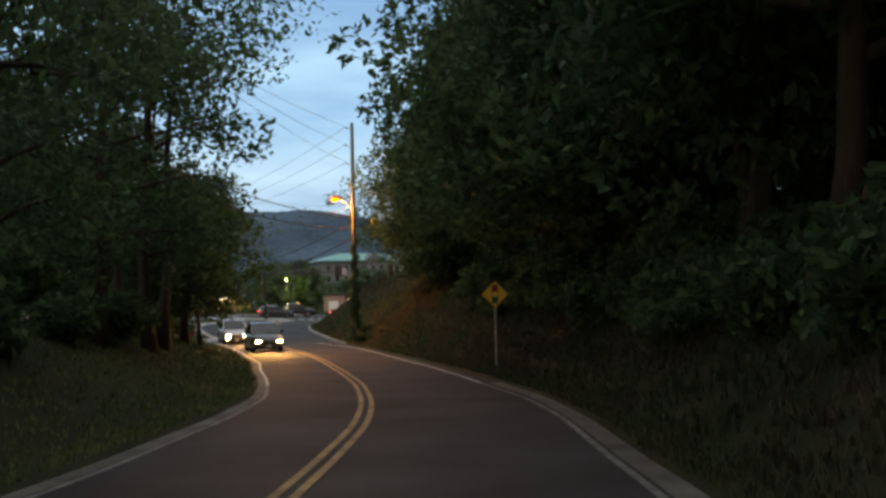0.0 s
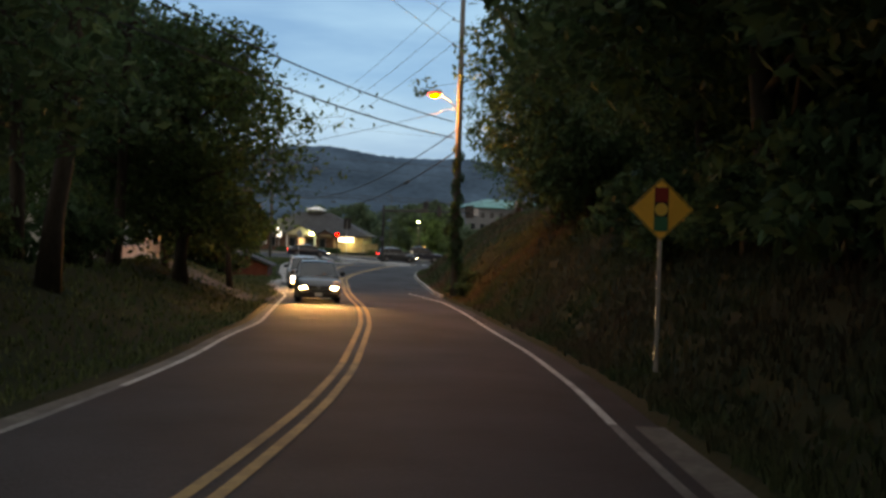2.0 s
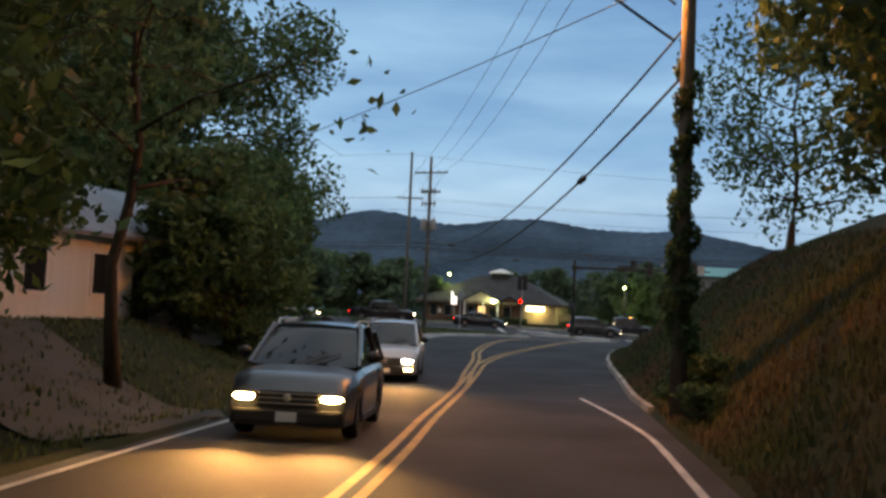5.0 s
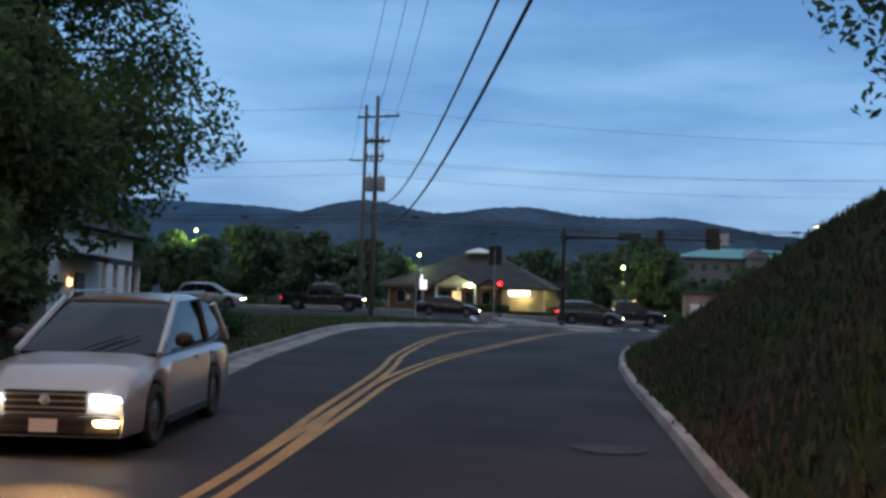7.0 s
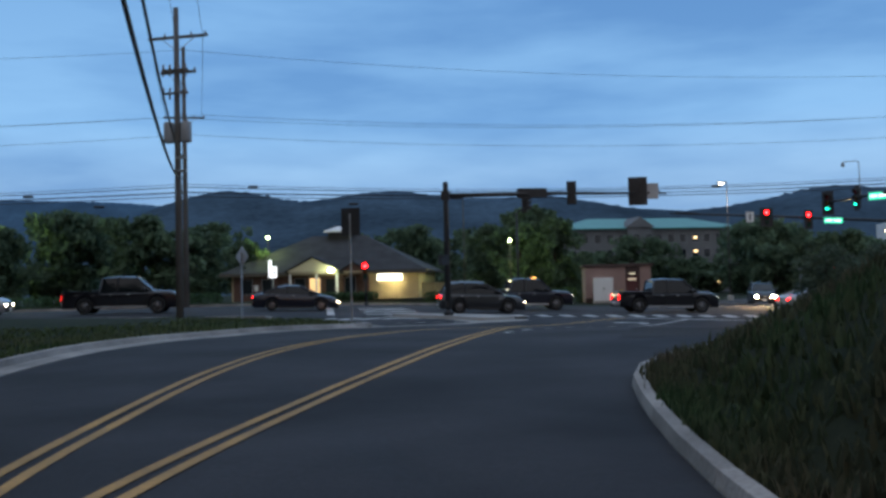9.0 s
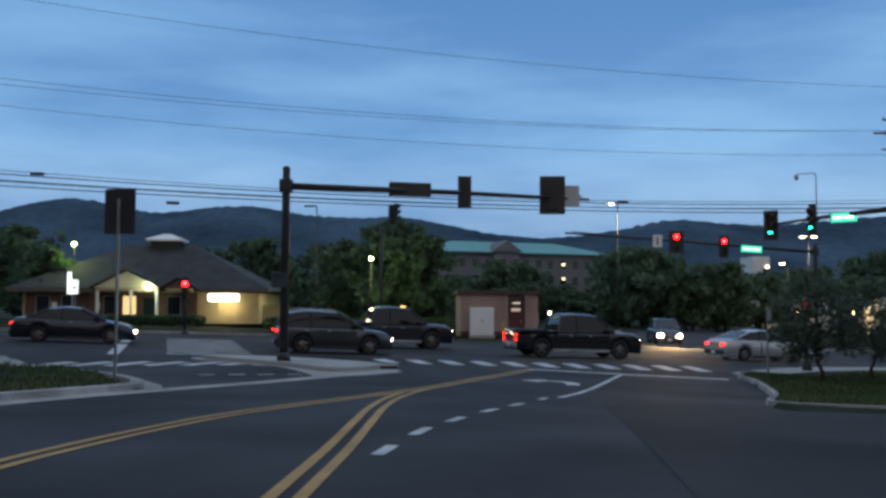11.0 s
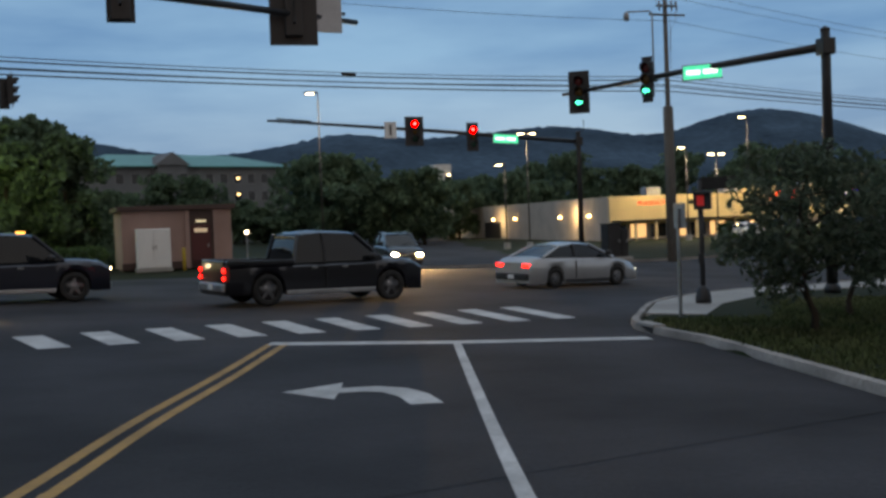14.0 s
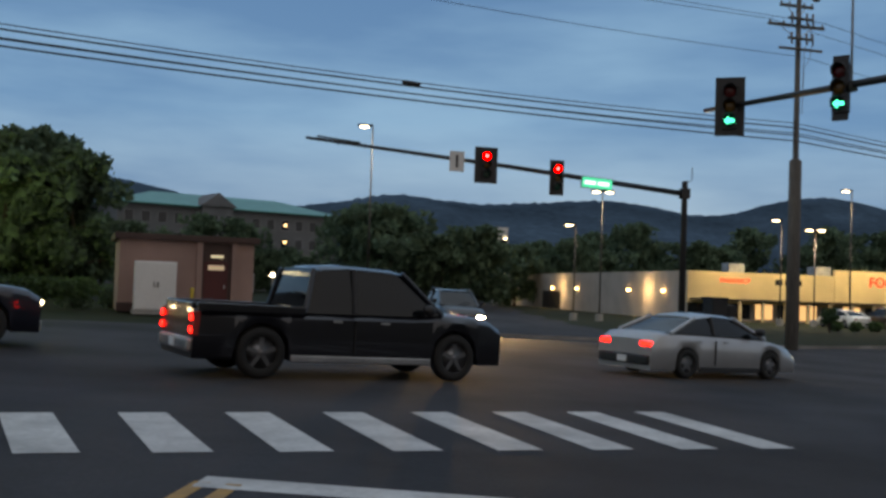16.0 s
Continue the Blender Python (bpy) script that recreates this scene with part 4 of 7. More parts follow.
wood_pole(-105, 128.5, 17.0, "distant wooden utility pole along the cross road", arms=((13.3, 1.3),), turn=20)
wood_pole(78, 195.5, 17.0, "distant utility pole along the cross road", arms=((13.9, 1.3),), turn=20)

lampset = thing("street_lamp", pose(-5.33, 71.2, 8.85), "sodium street lamp glowing orange on a bracket", "street lamp")
part("bracket", T([(0, 0, 0), (-0.55, 0.02, 0.55), (-0.95, 0.05, 0.80)], 0.03, 8), GALV, lampset)
part("housing", lathe(bmesh.new(), [(0.06, -0.35), (0.14, -0.2), (0.16, 0.0), (0.14, 0.22), (0.05, 0.32)], 14, Matrix.Translation((-1.2, 0.06, 0.88)) @ Euler((0, radians(80), 0)).to_matrix().to_4x4()), GREYPAINT, lampset, smooth=True)
part("lens", lathe(bmesh.new(), [(0.0, -0.17), (0.12, -0.14), (0.21, -0.03), (0.22, 0.03)], 16, Matrix.Translation((-1.24, 0.0, 0.80)) @ Matrix.Diagonal((1.35, 1, 1, 1))), glow("sodium_lens", (1.0, 0.055, 0.010), 7.0), lampset, "glowing orange glass lens", smooth=True)
lamp("sodium_light", "POINT", (-6.57, 71.15, 9.25), 1500, SODIUM, size=0.12)
ivy = new("ivy", leaf_mesh("ivy", [(-5.33 + 0.12 * math.cos(i * 2.1), 71.2 + 0.12 * math.sin(i * 2.1), 1.6 + i * 0.34) for i in range(17)], [0.29 - 0.006 * i for i in range(17)], 6000, 0.06, 81, LEAF_DARK, 1.3))
tagged(ivy, "ivy climbing the lower half of the wooden pole", "ivy", kind="stuff")


def cable(a, b, sag, r=0.012, label="thin black overhead power line", n=22):
    a, b = Vector(a), Vector(b)
    pts = [a.lerp(b, i / n) - Vector((0, 0, 4 * sag * (i / n) * (1 - i / n))) for i in range(n + 1)]
    return tagged(part("cable", T(pts, r, 5), WIRE), label, "cable", group="overhead cables")


def splice(p, d, r=0.09, ln=0.7):
    d = Vector(d).normalized() * ln / 2
    p = Vector(p)
    return tagged(part("splice_case", T([p - d, p - d * 0.8, p + d * 0.8, p + d], [r * 0.5, r, r, r * 0.5], 10), TRIMBLACK), "black cable splice case hanging on the line", "splice case")


for i, zz in enumerate((14.45, 13.25, 12.05)):
    cable((-5.73, 71.1, zz), (-13 + 0.8 * (i - 1), 20.2, 15.05), 1.0, 0.012)
    cable((-5.73, 71.1, zz), (-33.45 + 1.3 * (i - 1), 127.9, 13.45), 1.2, 0.012)
for z1, z2, k in ((7.6, 9.2, 0.030), (8.35, 10.2, 0.026)):
    cable((-5.6, 71.1, z1), (-13, 20.2, z2), 1.1, k, "thick overhead telephone cable")
for z1, z2, k, sg in ((7.1, 6.9, 0.032, 2.15), (8.1, 7.8, 0.028, 1.95)):
    cable((-5.3, 71.4, z1), (-33.1, 127.8, z2), sg, k, "thick overhead telephone cable")
q = Vector((-5.3, 71.4, 7.1)).lerp(Vector((-33.1, 127.8, 6.9)), 0.15)
splice(q - Vector((0, 0, 4 * 2.15 * 0.15 * 0.85)), (-27.8, 56.5, -6.0))
ext = thing("cable_bracket", pose(-33.45, 127.9, 7.5), "short steel cable bracket on the utility pole", "bracket")
part("bar", B(0.0, 0.5, -0.05, 0.05, -0.35, -0.25, 0.01), GALV, ext)
part("bar", B(0.0, 0.5, -0.05, 0.05, 0.25, 0.35, 0.01), GALV, ext)
cable((-5.5, 71.2, 9.0), (-45, 96, 6.5), 0.9, 0.014, "service cable to the white house")
PB, PF, PA, PW, PE = (9.4, 170.3), (-44.7, 150.6), (-33.45, 128.0), (-105, 128.5), (78, 195.5)
for dx, z1, z2 in ((-1.3, 14.0, 14.1), (1.3, 14.0, 14.1), (0.0, 18.6, 17.0), (0.3, 12.7, 12.5)):
    cable((PF[0] + dx, PF[1], z1), (PB[0] + dx, PB[1], z2), 0.9, 0.013)
    cable((PB[0] + dx, PB[1], z2), (PE[0] + dx, PE[1], z2 - 0.2), 1.2, 0.012)
    cable((PF[0] + dx, PF[1], z1), (PW[0] + dx, PW[1], z1), 1.1, 0.012)
for z1, z2, sg, k in ((9.3, 9.5, 0.75, 0.018), (9.1, 9.3, 0.7, 0.03), (8.75, 8.95, 0.6, 0.026), (8.7, 9.05, 0.65, 0.02), (8.45, 8.7, 0.55, 0.03)):
    cable((PF[0], PF[1], z1), (PB[0], PB[1], z2), sg, k, "thick overhead telephone cable")
    cable((PF[0], PF[1], z1), (PW[0], PW[1], z1 - 0.2), sg, k, "thick overhead telephone cable")
    cable((PB[0], PB[1], z2), (PE[0], PE[1], z2), sg, k, "thick overhead telephone cable")
for dx in (-1.3, 0.0, 1.3):
    cable((PA[0] + dx, PA[1], 13.45), (PF[0] + dx, PF[1], 14.0), 0.5, 0.012)
cable((PA[0], PA[1], 7.2), (PF[0], PF[1], 8.4), 0.4, 0.028, "thick overhead telephone cable")
for f, z in ((-0.18, 8.55), (-0.1, 7.8), (0.08, 9.05), (0.2, 7.75), (0.66, 8.7)):
    splice((PF[0] + (PB[0] - PF[0]) * f, PF[1] + (PB[1] - PF[1]) * f, z), (51.9, 19.1, 0.2))


def signal_head(m, lit, label, plate=0.62, plate_h=0.72):
    """Three lenses with visors on a black housing; the face looks along -y of its pose, the top lens 0.36 above its origin."""
    root = thing("traffic_signal", m, label, "traffic signal", group="traffic signals")
    part("housing", B(-0.17, 0.17, 0.0, 0.22, -0.55, 0.55, 0.02), BLACKMETAL, root)
    part("backplate", B(-plate / 2, plate / 2, 0.06, 0.075, -plate_h, plate_h, 0.004), BLACKMETAL, root)
    for i, (zz, on, off) in enumerate(((0.36, RED_ON, RED_OFF), (0.0, AMBER_OFF, AMBER_OFF), (-0.36, GREEN_ON, GREEN_OFF))):
        face = Matrix.Translation((0, -0.005, zz)) @ Euler((radians(90), 0, 0)).to_matrix().to_4x4()
        part("lens", lathe(bmesh.new(), [(0.150, -0.01), (0.148, 0.012), (0.11, 0.035), (0.05, 0.048), (0.0, 0.05)], 20, face), on if lit == i == 0 else off, root, "lit lens" if lit == i else "unlit lens", smooth=True)
        if lit == i == 2:
            bm = bmesh.new()
            for y in (-0.068, -0.060):
                bm.faces.new([bm.verts.new((x, y, zz + z)) for x, z in ((-0.125, 0.0), (-0.02, -0.105), (-0.02, -0.04), (0.115, -0.04), (0.115, 0.04), (-0.02, 0.04), (-0.02, 0.105))])
            bm.verts.ensure_lookup_table()
            for k in range(7):
                bm.faces.new((bm.verts[k], bm.verts[(k + 1) % 7], bm.verts[7 + (k + 1) % 7], bm.verts[7 + k]))
            part("arrow", bm, GREEN_ON, root, "glowing green arrow pointing to the side")
        if lit == i == 0:
            part("bulb", lathe(bmesh.new(), [(0.085, 0.045), (0.05, 0.056), (0.0, 0.06)], 16, face), glow("signal_red_core", (1.0, 0.05, 0.06), 12.0), root, "glaring core of the lit lens", smooth=True)
        bm = bmesh.new()
        arc = [radians(-35 + 250 * k / 14) for k in range(15)]
        for r, d1 in ((0.165, 0.24),):
            a0 = [bm.verts.new((r * math.cos(t), 0.0, zz + r * math.sin(t))) for t in arc]
            a1 = [bm.verts.new((r * math.cos(t), -d1 * (0.55 + 0.45 * max(0, math.sin(t))), zz + r * math.sin(t))) for t in arc]
            b1 = [bm.verts.new(v.co * 1.0 + Vector((-0.006 * math.cos(t), 0, -0.006 * math.sin(t)))) for v, t in zip(a1, arc)]
            b0 = [bm.verts.new(v.co * 1.0 + Vector((-0.006 * math.cos(t), 0, -0.006 * math.sin(t)))) for v, t in zip(a0, arc)]
            for A, C in ((a0, a1), (a1, b1), (b1, b0)):
                for k in range(14):
                    bm.faces.new((A[k], A[k + 1], C[k + 1], C[k]))
        part("visor", bm, BLACKMETAL, root, smooth=True)
    part("bracket", T([(0, 0.22, 0.3), (0, 0.34, 0.3), (0, 0.34, -0.3), (0, 0.22, -0.3)], 0.025, 6), BLACKMETAL, root)
    return root


def mast(base, top, tip, z_root, z_tip, label, r=0.15):
    """A steel signal pole with a long tapered arm."""
    z0 = base_z(*base) + 0.1
    root = thing("signal_mast", pose(base[0], base[1], z0), label, "signal mast")
    h = top - z0
    part("pole", T([(0, 0, -0.1), (0, 0, h - 0.02), (0, 0, h)], [r, r * 0.82, r * 0.8], 16), BLACKMETAL, root, smooth=True)
    part("base_plate", B(-0.28, 0.28, -0.28, 0.28, -0.05, 0.05, 0.015), BLACKMETAL, root)
    part("cap", lathe(bmesh.new(), [(r * 0.9, 0), (r * 0.9, 0.05), (r * 0.4, 0.11), (0.0, 0.13)], 16, Matrix.Translation((0, 0, h))), BLACKMETAL, root, smooth=True)
    part("skirt", lathe(bmesh.new(), [(r * 1.5, 0.05), (r * 1.45, 0.2), (r * 1.05, 0.32)], 16), BLACKMETAL, root, smooth=True)
    d = Vector((tip[0] - base[0], tip[1] - base[1], 0))
    e = d.normalized() * r
    part("arm", T([Vector((0, 0, z_root - z0)) + e, Vector((0, 0, (z_root + z_tip) / 2 - z0 + 0.04)) + d * 0.5, Vector((0, 0, z_tip - z0)) + d], [0.12, 0.09, 0.055], 12), BLACKMETAL, root, smooth=True)
    part("arm_clamp", B(-0.19, 0.19, -0.19, 0.19, z_root - z0 - 0.22, z_root - z0 + 0.22, 0.03), BLACKMETAL, root)
    part("hand_hole_cover", B(-0.06, 0.06, -r - 0.012, -r + 0.01, 0.45, 0.7, 0.004), BLACKMETAL, root)
    return root


def along(base, tip, s):
    d = (Vector(tip) - Vector(base)).normalized()
    return base[0] + d.x * s, base[1] + d.y * s


# near mast: the backs of three signals and a small sign
A0, A1 = (-22.44, 133.42), (-12.3, 140.1)
mast(A0, 6.62, A1, 6.08, 6.32, "black steel signal mast on the concrete island with a long arm", 0.15)
for s, zc in ((6.62, 6.28), (10.4, 6.4)):
    x, y = along(A0, A1, s)
    signal_head(pose(x + 0.05, y + 0.14, zc, 0, 0, 182 if s < 7 else 180), 3, "black traffic signal seen from behind on the mast arm", 0.48 if s < 7 else 0.95, 0.58 if s < 7 else 0.72)
x, y = along(A0, A1, 4.47)
hs = thing("horizontal_signal", pose(x, y + 0.1, 6.24, 0, 0, 200), "black horizontal signal box seen from behind on the arm", "traffic signal", "traffic signals")
part("housing", B(-0.74, 0.74, 0.0, 0.2, -0.24, 0.24, 0.03), BLACKMETAL, hs)
for i in range(3):
    part("visor", lathe(bmesh.new(), [(0.16, 0.0), (0.165, 0.2), (0.155, 0.2), (0.15, 0.0)], 16, Matrix.Translation((-0.46 + 0.46 * i, 0.0, 0)) @ Euler((radians(90), 0, 0)).to_matrix().to_4x4()), BLACKMETAL, hs)
x, y = along(A0, A1, 11.3)
sg = thing("lane_sign", pose(x, y - 0.1, 6.4, 0, 0, 12), "small pale square sign at the end of the arm", "road sign")
part("panel", B(-0.33, 0.33, -0.012, 0.012, -0.4, 0.4, 0.006), SIGNBACK, sg)
part("bracket", B(-0.30, 0.42, 0.012, 0.05, -0.03, 0.03), BLACKMETAL, sg)
ps = thing("pedestrian_signal", pose(-22.62, 133.1, 3.0, 0, 0, 60), "black pedestrian signal box on the mast", "pedestrian signal")
part("housing", B(-0.26, 0.26, -0.2, 0.0, -0.24, 0.24, 0.03), BLACKMETAL, ps)
part("arm", T([(0.0, 0, 0.15), (0.3, 0.1, 0.15)], 0.03, 6), BLACKMETAL, ps)
part("visor", B(-0.22, 0.22, -0.32, -0.2, 0.17, 0.2), BLACKMETAL, ps)

# mast on the corner at the right: green signals and a lit street sign
B0, B1 = (0.79, 143.0), (-3.2, 152.4)
mast(B0, 6.77, B1, 6.35, 6.3, "black steel signal mast behind the corner pavement", 0.15)
x, y = along(B0, B1, 9.35)
signal_head(pose(x - 0.1, y - 0.1, 6.28, 0, 0, -28), 2, "traffic signal showing green at the arm's end", 0.70)
x, y = along(B0, B1, 6.3)
signal_head(pose(x - 0.1, y - 0.1, 6.30, 0, 0, -50), 2, "traffic signal showing green on the mast arm", 0.36)


def name_sign(m, w, h, label):
    """A lit street name sign; the name is drawn as bars."""
    root = thing("street_name_sign", m, label, "street sign")
    part("panel", B(-w / 2, w / 2, -0.03, 0.03, -h / 2, h / 2, 0.01), SIGNLIT, root)
    part("frame", box(box(B(-w / 2 - 0.03, w / 2 + 0.03, -0.04, 0.04, h / 2, h / 2 + 0.03), -w / 2 - 0.03, w / 2 + 0.03, -0.04, 0.04, -h / 2 - 0.03, -h / 2), -w / 2 - 0.03, -w / 2, -0.04, 0.04, -h / 2, h / 2), GREYPAINT, root)
    for a, b in ((-0.42, -0.05), (0.02, 0.40)):
        part("letter_bar", B(a * w, b * w, -0.037, -0.033, -h * 0.17, h * 0.17), SIGNLIT_W, root)
    return root


x, y = along(B0, B1, 4.05)
name_sign(pose(x - 0.14, y - 0.12, 6.22, 0, 0, -38), 1.12, 0.40, "lit green street name sign with pale lettering")

# far mast: two red signals, a sign and a camera
C0, C1 = (4.0, 169.8), (-12.4, 166.9)
mast(C0, 6.45, C1, 6.02, 7.05, "dark steel signal mast on the far corner with a rising arm", 0.15)
for s, zc in ((9.35, 6.54), (6.2, 6.26)):
    x, y = along(C0, C1, s)
    signal_head(pose(x, y - 0.2, zc, 0, 0, 5), 0, "traffic signal showing red over the far side", 0.95 if s > 9 else 0.62)
x, y = along(C0, C1, 4.35)
name_sign(pose(x, y - 0.16, 6.15, 0, 3, 5), 1.35, 0.42, "lit green street name sign on the far mast arm")
x, y = along(C0, C1, 10.6)
sg = thing("lane_sign", pose(x, y - 0.12, 6.6, 0, 0, 5), "small square lane sign beside the red signal", "road sign")
part("panel", B(-0.3, 0.3, -0.012, 0.012, -0.4, 0.4, 0.006), SIGNWHITE, sg)
part("symbol", B(-0.05, 0.05, -0.017, -0.013, -0.25, 0.25), SIGNBLACK, sg)
x, y = along(C0, C1, 15.4)
det = thing("traffic_camera", pose(x, y, 6.95, 0, 4, 10), "slim detector bar at the tip of the mast arm", "traffic detector")
part("bar", B(-0.85, 0.85, -0.05, 0.05, 0.1, 0.16, 0.02), BLACKMETAL, det)
part("post", B(-0.03, 0.03, -0.03, 0.03, -0.06, 0.1), BLACKMETAL, det)
ant = thing("antenna", pose(4.0, 169.8, 6.55), "thin bent antenna on top of the mast", "antenna")
part("rod", T([(0, 0, 0), (0.25, 0, 0.02), (0.32, 0, 0.1), (0.32, 0, 0.6)], 0.02, 6), BLACKMETAL, ant)


# pedestal signals on the far corners
def pedestal(x, y, top, head, lit, label, rz=0, off=(0, 0)):
    z0 = ground_z(x, y)
    root = thing("signal_post", pose(x, y, z0), label, "signal post")
    part("post", T([(0, 0, -0.1), (0, 0, top - z0)], [0.09, 0.08], 12), BLACKMETAL, root, smooth=True)
    part("base", lathe(bmesh.new(), [(0.2, 0), (0.2, 0.1), (0.11, 0.3)], 14), BLACKMETAL, root, smooth=True)
    if off != (0, 0):
        part("arm", T([(0, 0, top - z0 - 0.1), (off[0] * 0.6, off[1] * 0.6, head - z0 - 0.3), (off[0], off[1] + 0.3, head - z0)], 0.06, 8), BLACKMETAL, root)
    signal_head(pose(x + off[0], y + off[1] - 0.1, head, 0, 0, rz), lit, "traffic signal on a black post", 0.36)
    if off != (0, 0):
        signal_head(pose(x + off[0] - 0.42, y + off[1] + 0.1, head - 0.12, 0, 0, 200), 3, "traffic signal seen from behind on a black post", 0.40, 0.62)


pedestal(-33.56, 155.95, 3.6, 3.06, 0, "low black signal post on the far corner", 12)
pedestal(-23.7, 162.9, 7.3, 8.0, 3, "black signal post with a raised bracket across the road", 95, (1.0, 0.0))


def road_sign(x, y, z, size, label, shape="diamond", rz=0, back=False, post=None, face=None):
    z0 = ground_z(x, y) if post is None else post
    root = thing("road_sign", pose(x, y, z0, 0, 0, rz), label, "road sign")
    part("post", B(-0.03, 0.03, 0.015, 0.065, -0.2, z - z0 + size * 0.35, 0.006), GALV, root)
    if shape == "diamond":
        bm = bmesh.new()
        box(bm, -size / 2, size / 2, -0.012, 0.0, -size / 2, size / 2, 0.0)
        bmesh.ops.transform(bm, matrix=Matrix.Translation((0, 0, z - z0)) @ Euler((0, radians(45), 0)).to_matrix().to_4x4(), verts=bm.verts)
    else:
        bm = B(-size / 2, size / 2, -0.012, 0.0, z - z0 - size * 0.65, z - z0 + size * 0.65, 0.004)
    part("panel", bm, face or SIGNBACK, root)
    return root, z - z0


s1, zc = road_sign(2.5, 38.8, 3.13, 0.675, "yellow diamond warning sign with a traffic light symbol", rz=3, post=0.88, face=SIGNYELLOW)
part("symbol", B(-0.105, 0.105, -0.018, -0.0135, zc - 0.33, zc + 0.33, 0.002), SIGNBLACK, s1)
part("symbol_red", B(-0.10, 0.10, -0.021, -0.019, zc + 0.11, zc + 0.325), SIGNRED, s1)
part("symbol_amber", lathe(bmesh.new(), [(0.098, 0), (0.095, 0.004), (0.0, 0.004)], 20, Matrix.Translation((0, -0.0185, zc)) @ Euler((radians(90), 0, 0)).to_matrix().to_4x4()), SIGNAMBER, s1)
part("symbol_green", B(-0.10, 0.10, -0.021, -0.019, zc - 0.325, zc - 0.11), SIGNGREEN, s1)
bm = bmesh.new()
for s in (-1, 1):
    for t in (-1, 1):
        tube(bm, [(0, -0.0135, zc + t * 0.455), (s * 0.455, -0.0135, zc)], 0.006, 4)
part("border", bm, SIGNBLACK, s1)
road_sign(-30.0, 127.0, 3.25, 0.66, "grey back of a diamond warning sign on the grass corner", rz=150)
road_sign(-24.1, 124.0, 4.35, 0.82, "dark back of a rectangular sign on a tall post", "panel", rz=170, face=BLACKMETAL)
road_sign(-6.1, 138.0, 2.0, 0.40, "small sign on a thin steel post by the corner pavement", "panel", rz=100)
sp = thing("signal_post", pose(-4.0, 141.1, base_z(-4.0, 141.1) + 0.14, 0, 0, -36), "slim black pedestrian signal post with a dark sign on the corner", "signal post")
part("post", T([(0, 0, -0.1), (0, 0, 2.95)], 0.06, 12), BLACKMETAL, sp, smooth=True)
part("base", lathe(bmesh.new(), [(0.19, 0), (0.19, 0.12), (0.15, 0.34), (0.07, 0.44)], 14), BLACKMETAL, sp, smooth=True)
part("button_box", B(-0.07, 0.07, -0.13, -0.06, 0.95, 1.2, 0.01), BLACKMETAL, sp)
head = part("head", B(-0.13, 0.27, -0.24, 0.02, 2.25, 2.68, 0.03), BLACKMETAL, sp)
part("visor", B(-0.11, 0.25, -0.36, -0.24, 2.62, 2.65), BLACKMETAL, head)
part("lens", B(-0.05, 0.12, -0.252, -0.242, 2.34, 2.58, 0.004), glow("stop_symbol", (1.0, 0.05, 0.05), 0.07), head, "dim red stop symbol")
part("sign_panel", B(-0.02, 0.86, -0.03, 0.0, 2.72, 3.02, 0.01), SIGNBLACK, sp, "dark sign panel seen from behind")
part("sign_bracket", B(-0.05, 0.7, 0.0, 0.04, 2.84, 2.89), BLACKMETAL, sp)



def lot_light(x, y, top, heads, label, energy=0, lit=True, tone=LED, arm=0.6):
    z0 = ground_z(x, y)
    root = thing("lot_light", pose(x, y, z0), label, "street lamp", group="forecourt lights")
    part("pole", T([(0, 0, 0), (0, 0, top - z0)], [0.07, 0.045], 10), BRONZE, root, smooth=True)
    part("footing", lathe(bmesh.new(), [(0.3, -0.2), (0.3, 0.5), (0.26, 0.55)], 14), CONCRETE, root)
    for s in ((-1, 1) if heads == 2 else (-1,) if heads == 1 else ()):
        h = part("head", B(min(0, s * arm * 1.6), max(0, s * arm * 1.6), -0.16, 0.16, top - z0 - 0.02, top - z0 + 0.1, 0.03), BRONZE, root)
        if lit:
            part("lens", B(s * arm * 0.9 - 0.25, s * arm * 0.9 + 0.25, -0.2, 0.14, top - z0 - 0.09, top - z0 - 0.021, 0.02), glow("lot_lens", (1.0, 0.80, 0.50), 12.0), h, "glowing lens")
    if energy:
        lamp("lot_glow", "SPOT", (x - 0.3, y - 0.9, top - 0.2), energy * 2, tone, (x - 0.3, y - 1.0, 0), 0.3, 140, 0.8)
    return root


lot_light(-7.0, 192.5, 11.6, 1, "tall forecourt light glowing warm white", 500)
lot_light(12.7, 205, 9.55, 2, "twin-headed forecourt light glowing warm white", 400)
lot_light(28.0, 205, 8.0, 1, "forecourt light by the shop", 300)
lot_light(31.0, 205, 7.35, 2, "twin-headed forecourt light by the shop", 700)
lot_light(34.2, 205, 10.7, 1, "tall forecourt light by the shop", 300)
lot_light(10.9, 206, 6.9, 1, "forecourt light near the side wall", 0)
lot_light(-31.0, 178, 9.9, 1, "unlit pole light behind the far pavement", lit=False)
lot_light(44, 190, 9.5, 2, "twin-headed forecourt light glowing warm white", 300)
x, y = along(B0, B1, 6.05)
gl = thing("traffic_camera", pose(x, y, 6.32), "small camera hanging from a thin gooseneck on the mast arm", "traffic camera")
part("gooseneck", T([(0, 0, 0), (0, 0, 1.95), (-0.03, 0, 2.05), (-0.12, 0, 2.1), (-0.85, 0, 2.06)], [0.03, 0.026, 0.024, 0.024, 0.024], 8), GREYPAINT, gl, smooth=True)
part("camera_dome", lathe(bmesh.new(), [(0.0, -0.28), (0.07, -0.26), (0.10, -0.18), (0.08, -0.06), (0.03, 0.02)], 12, Matrix.Translation((-0.87, 0, 2.05))), GREYPAINT, gl, smooth=True)
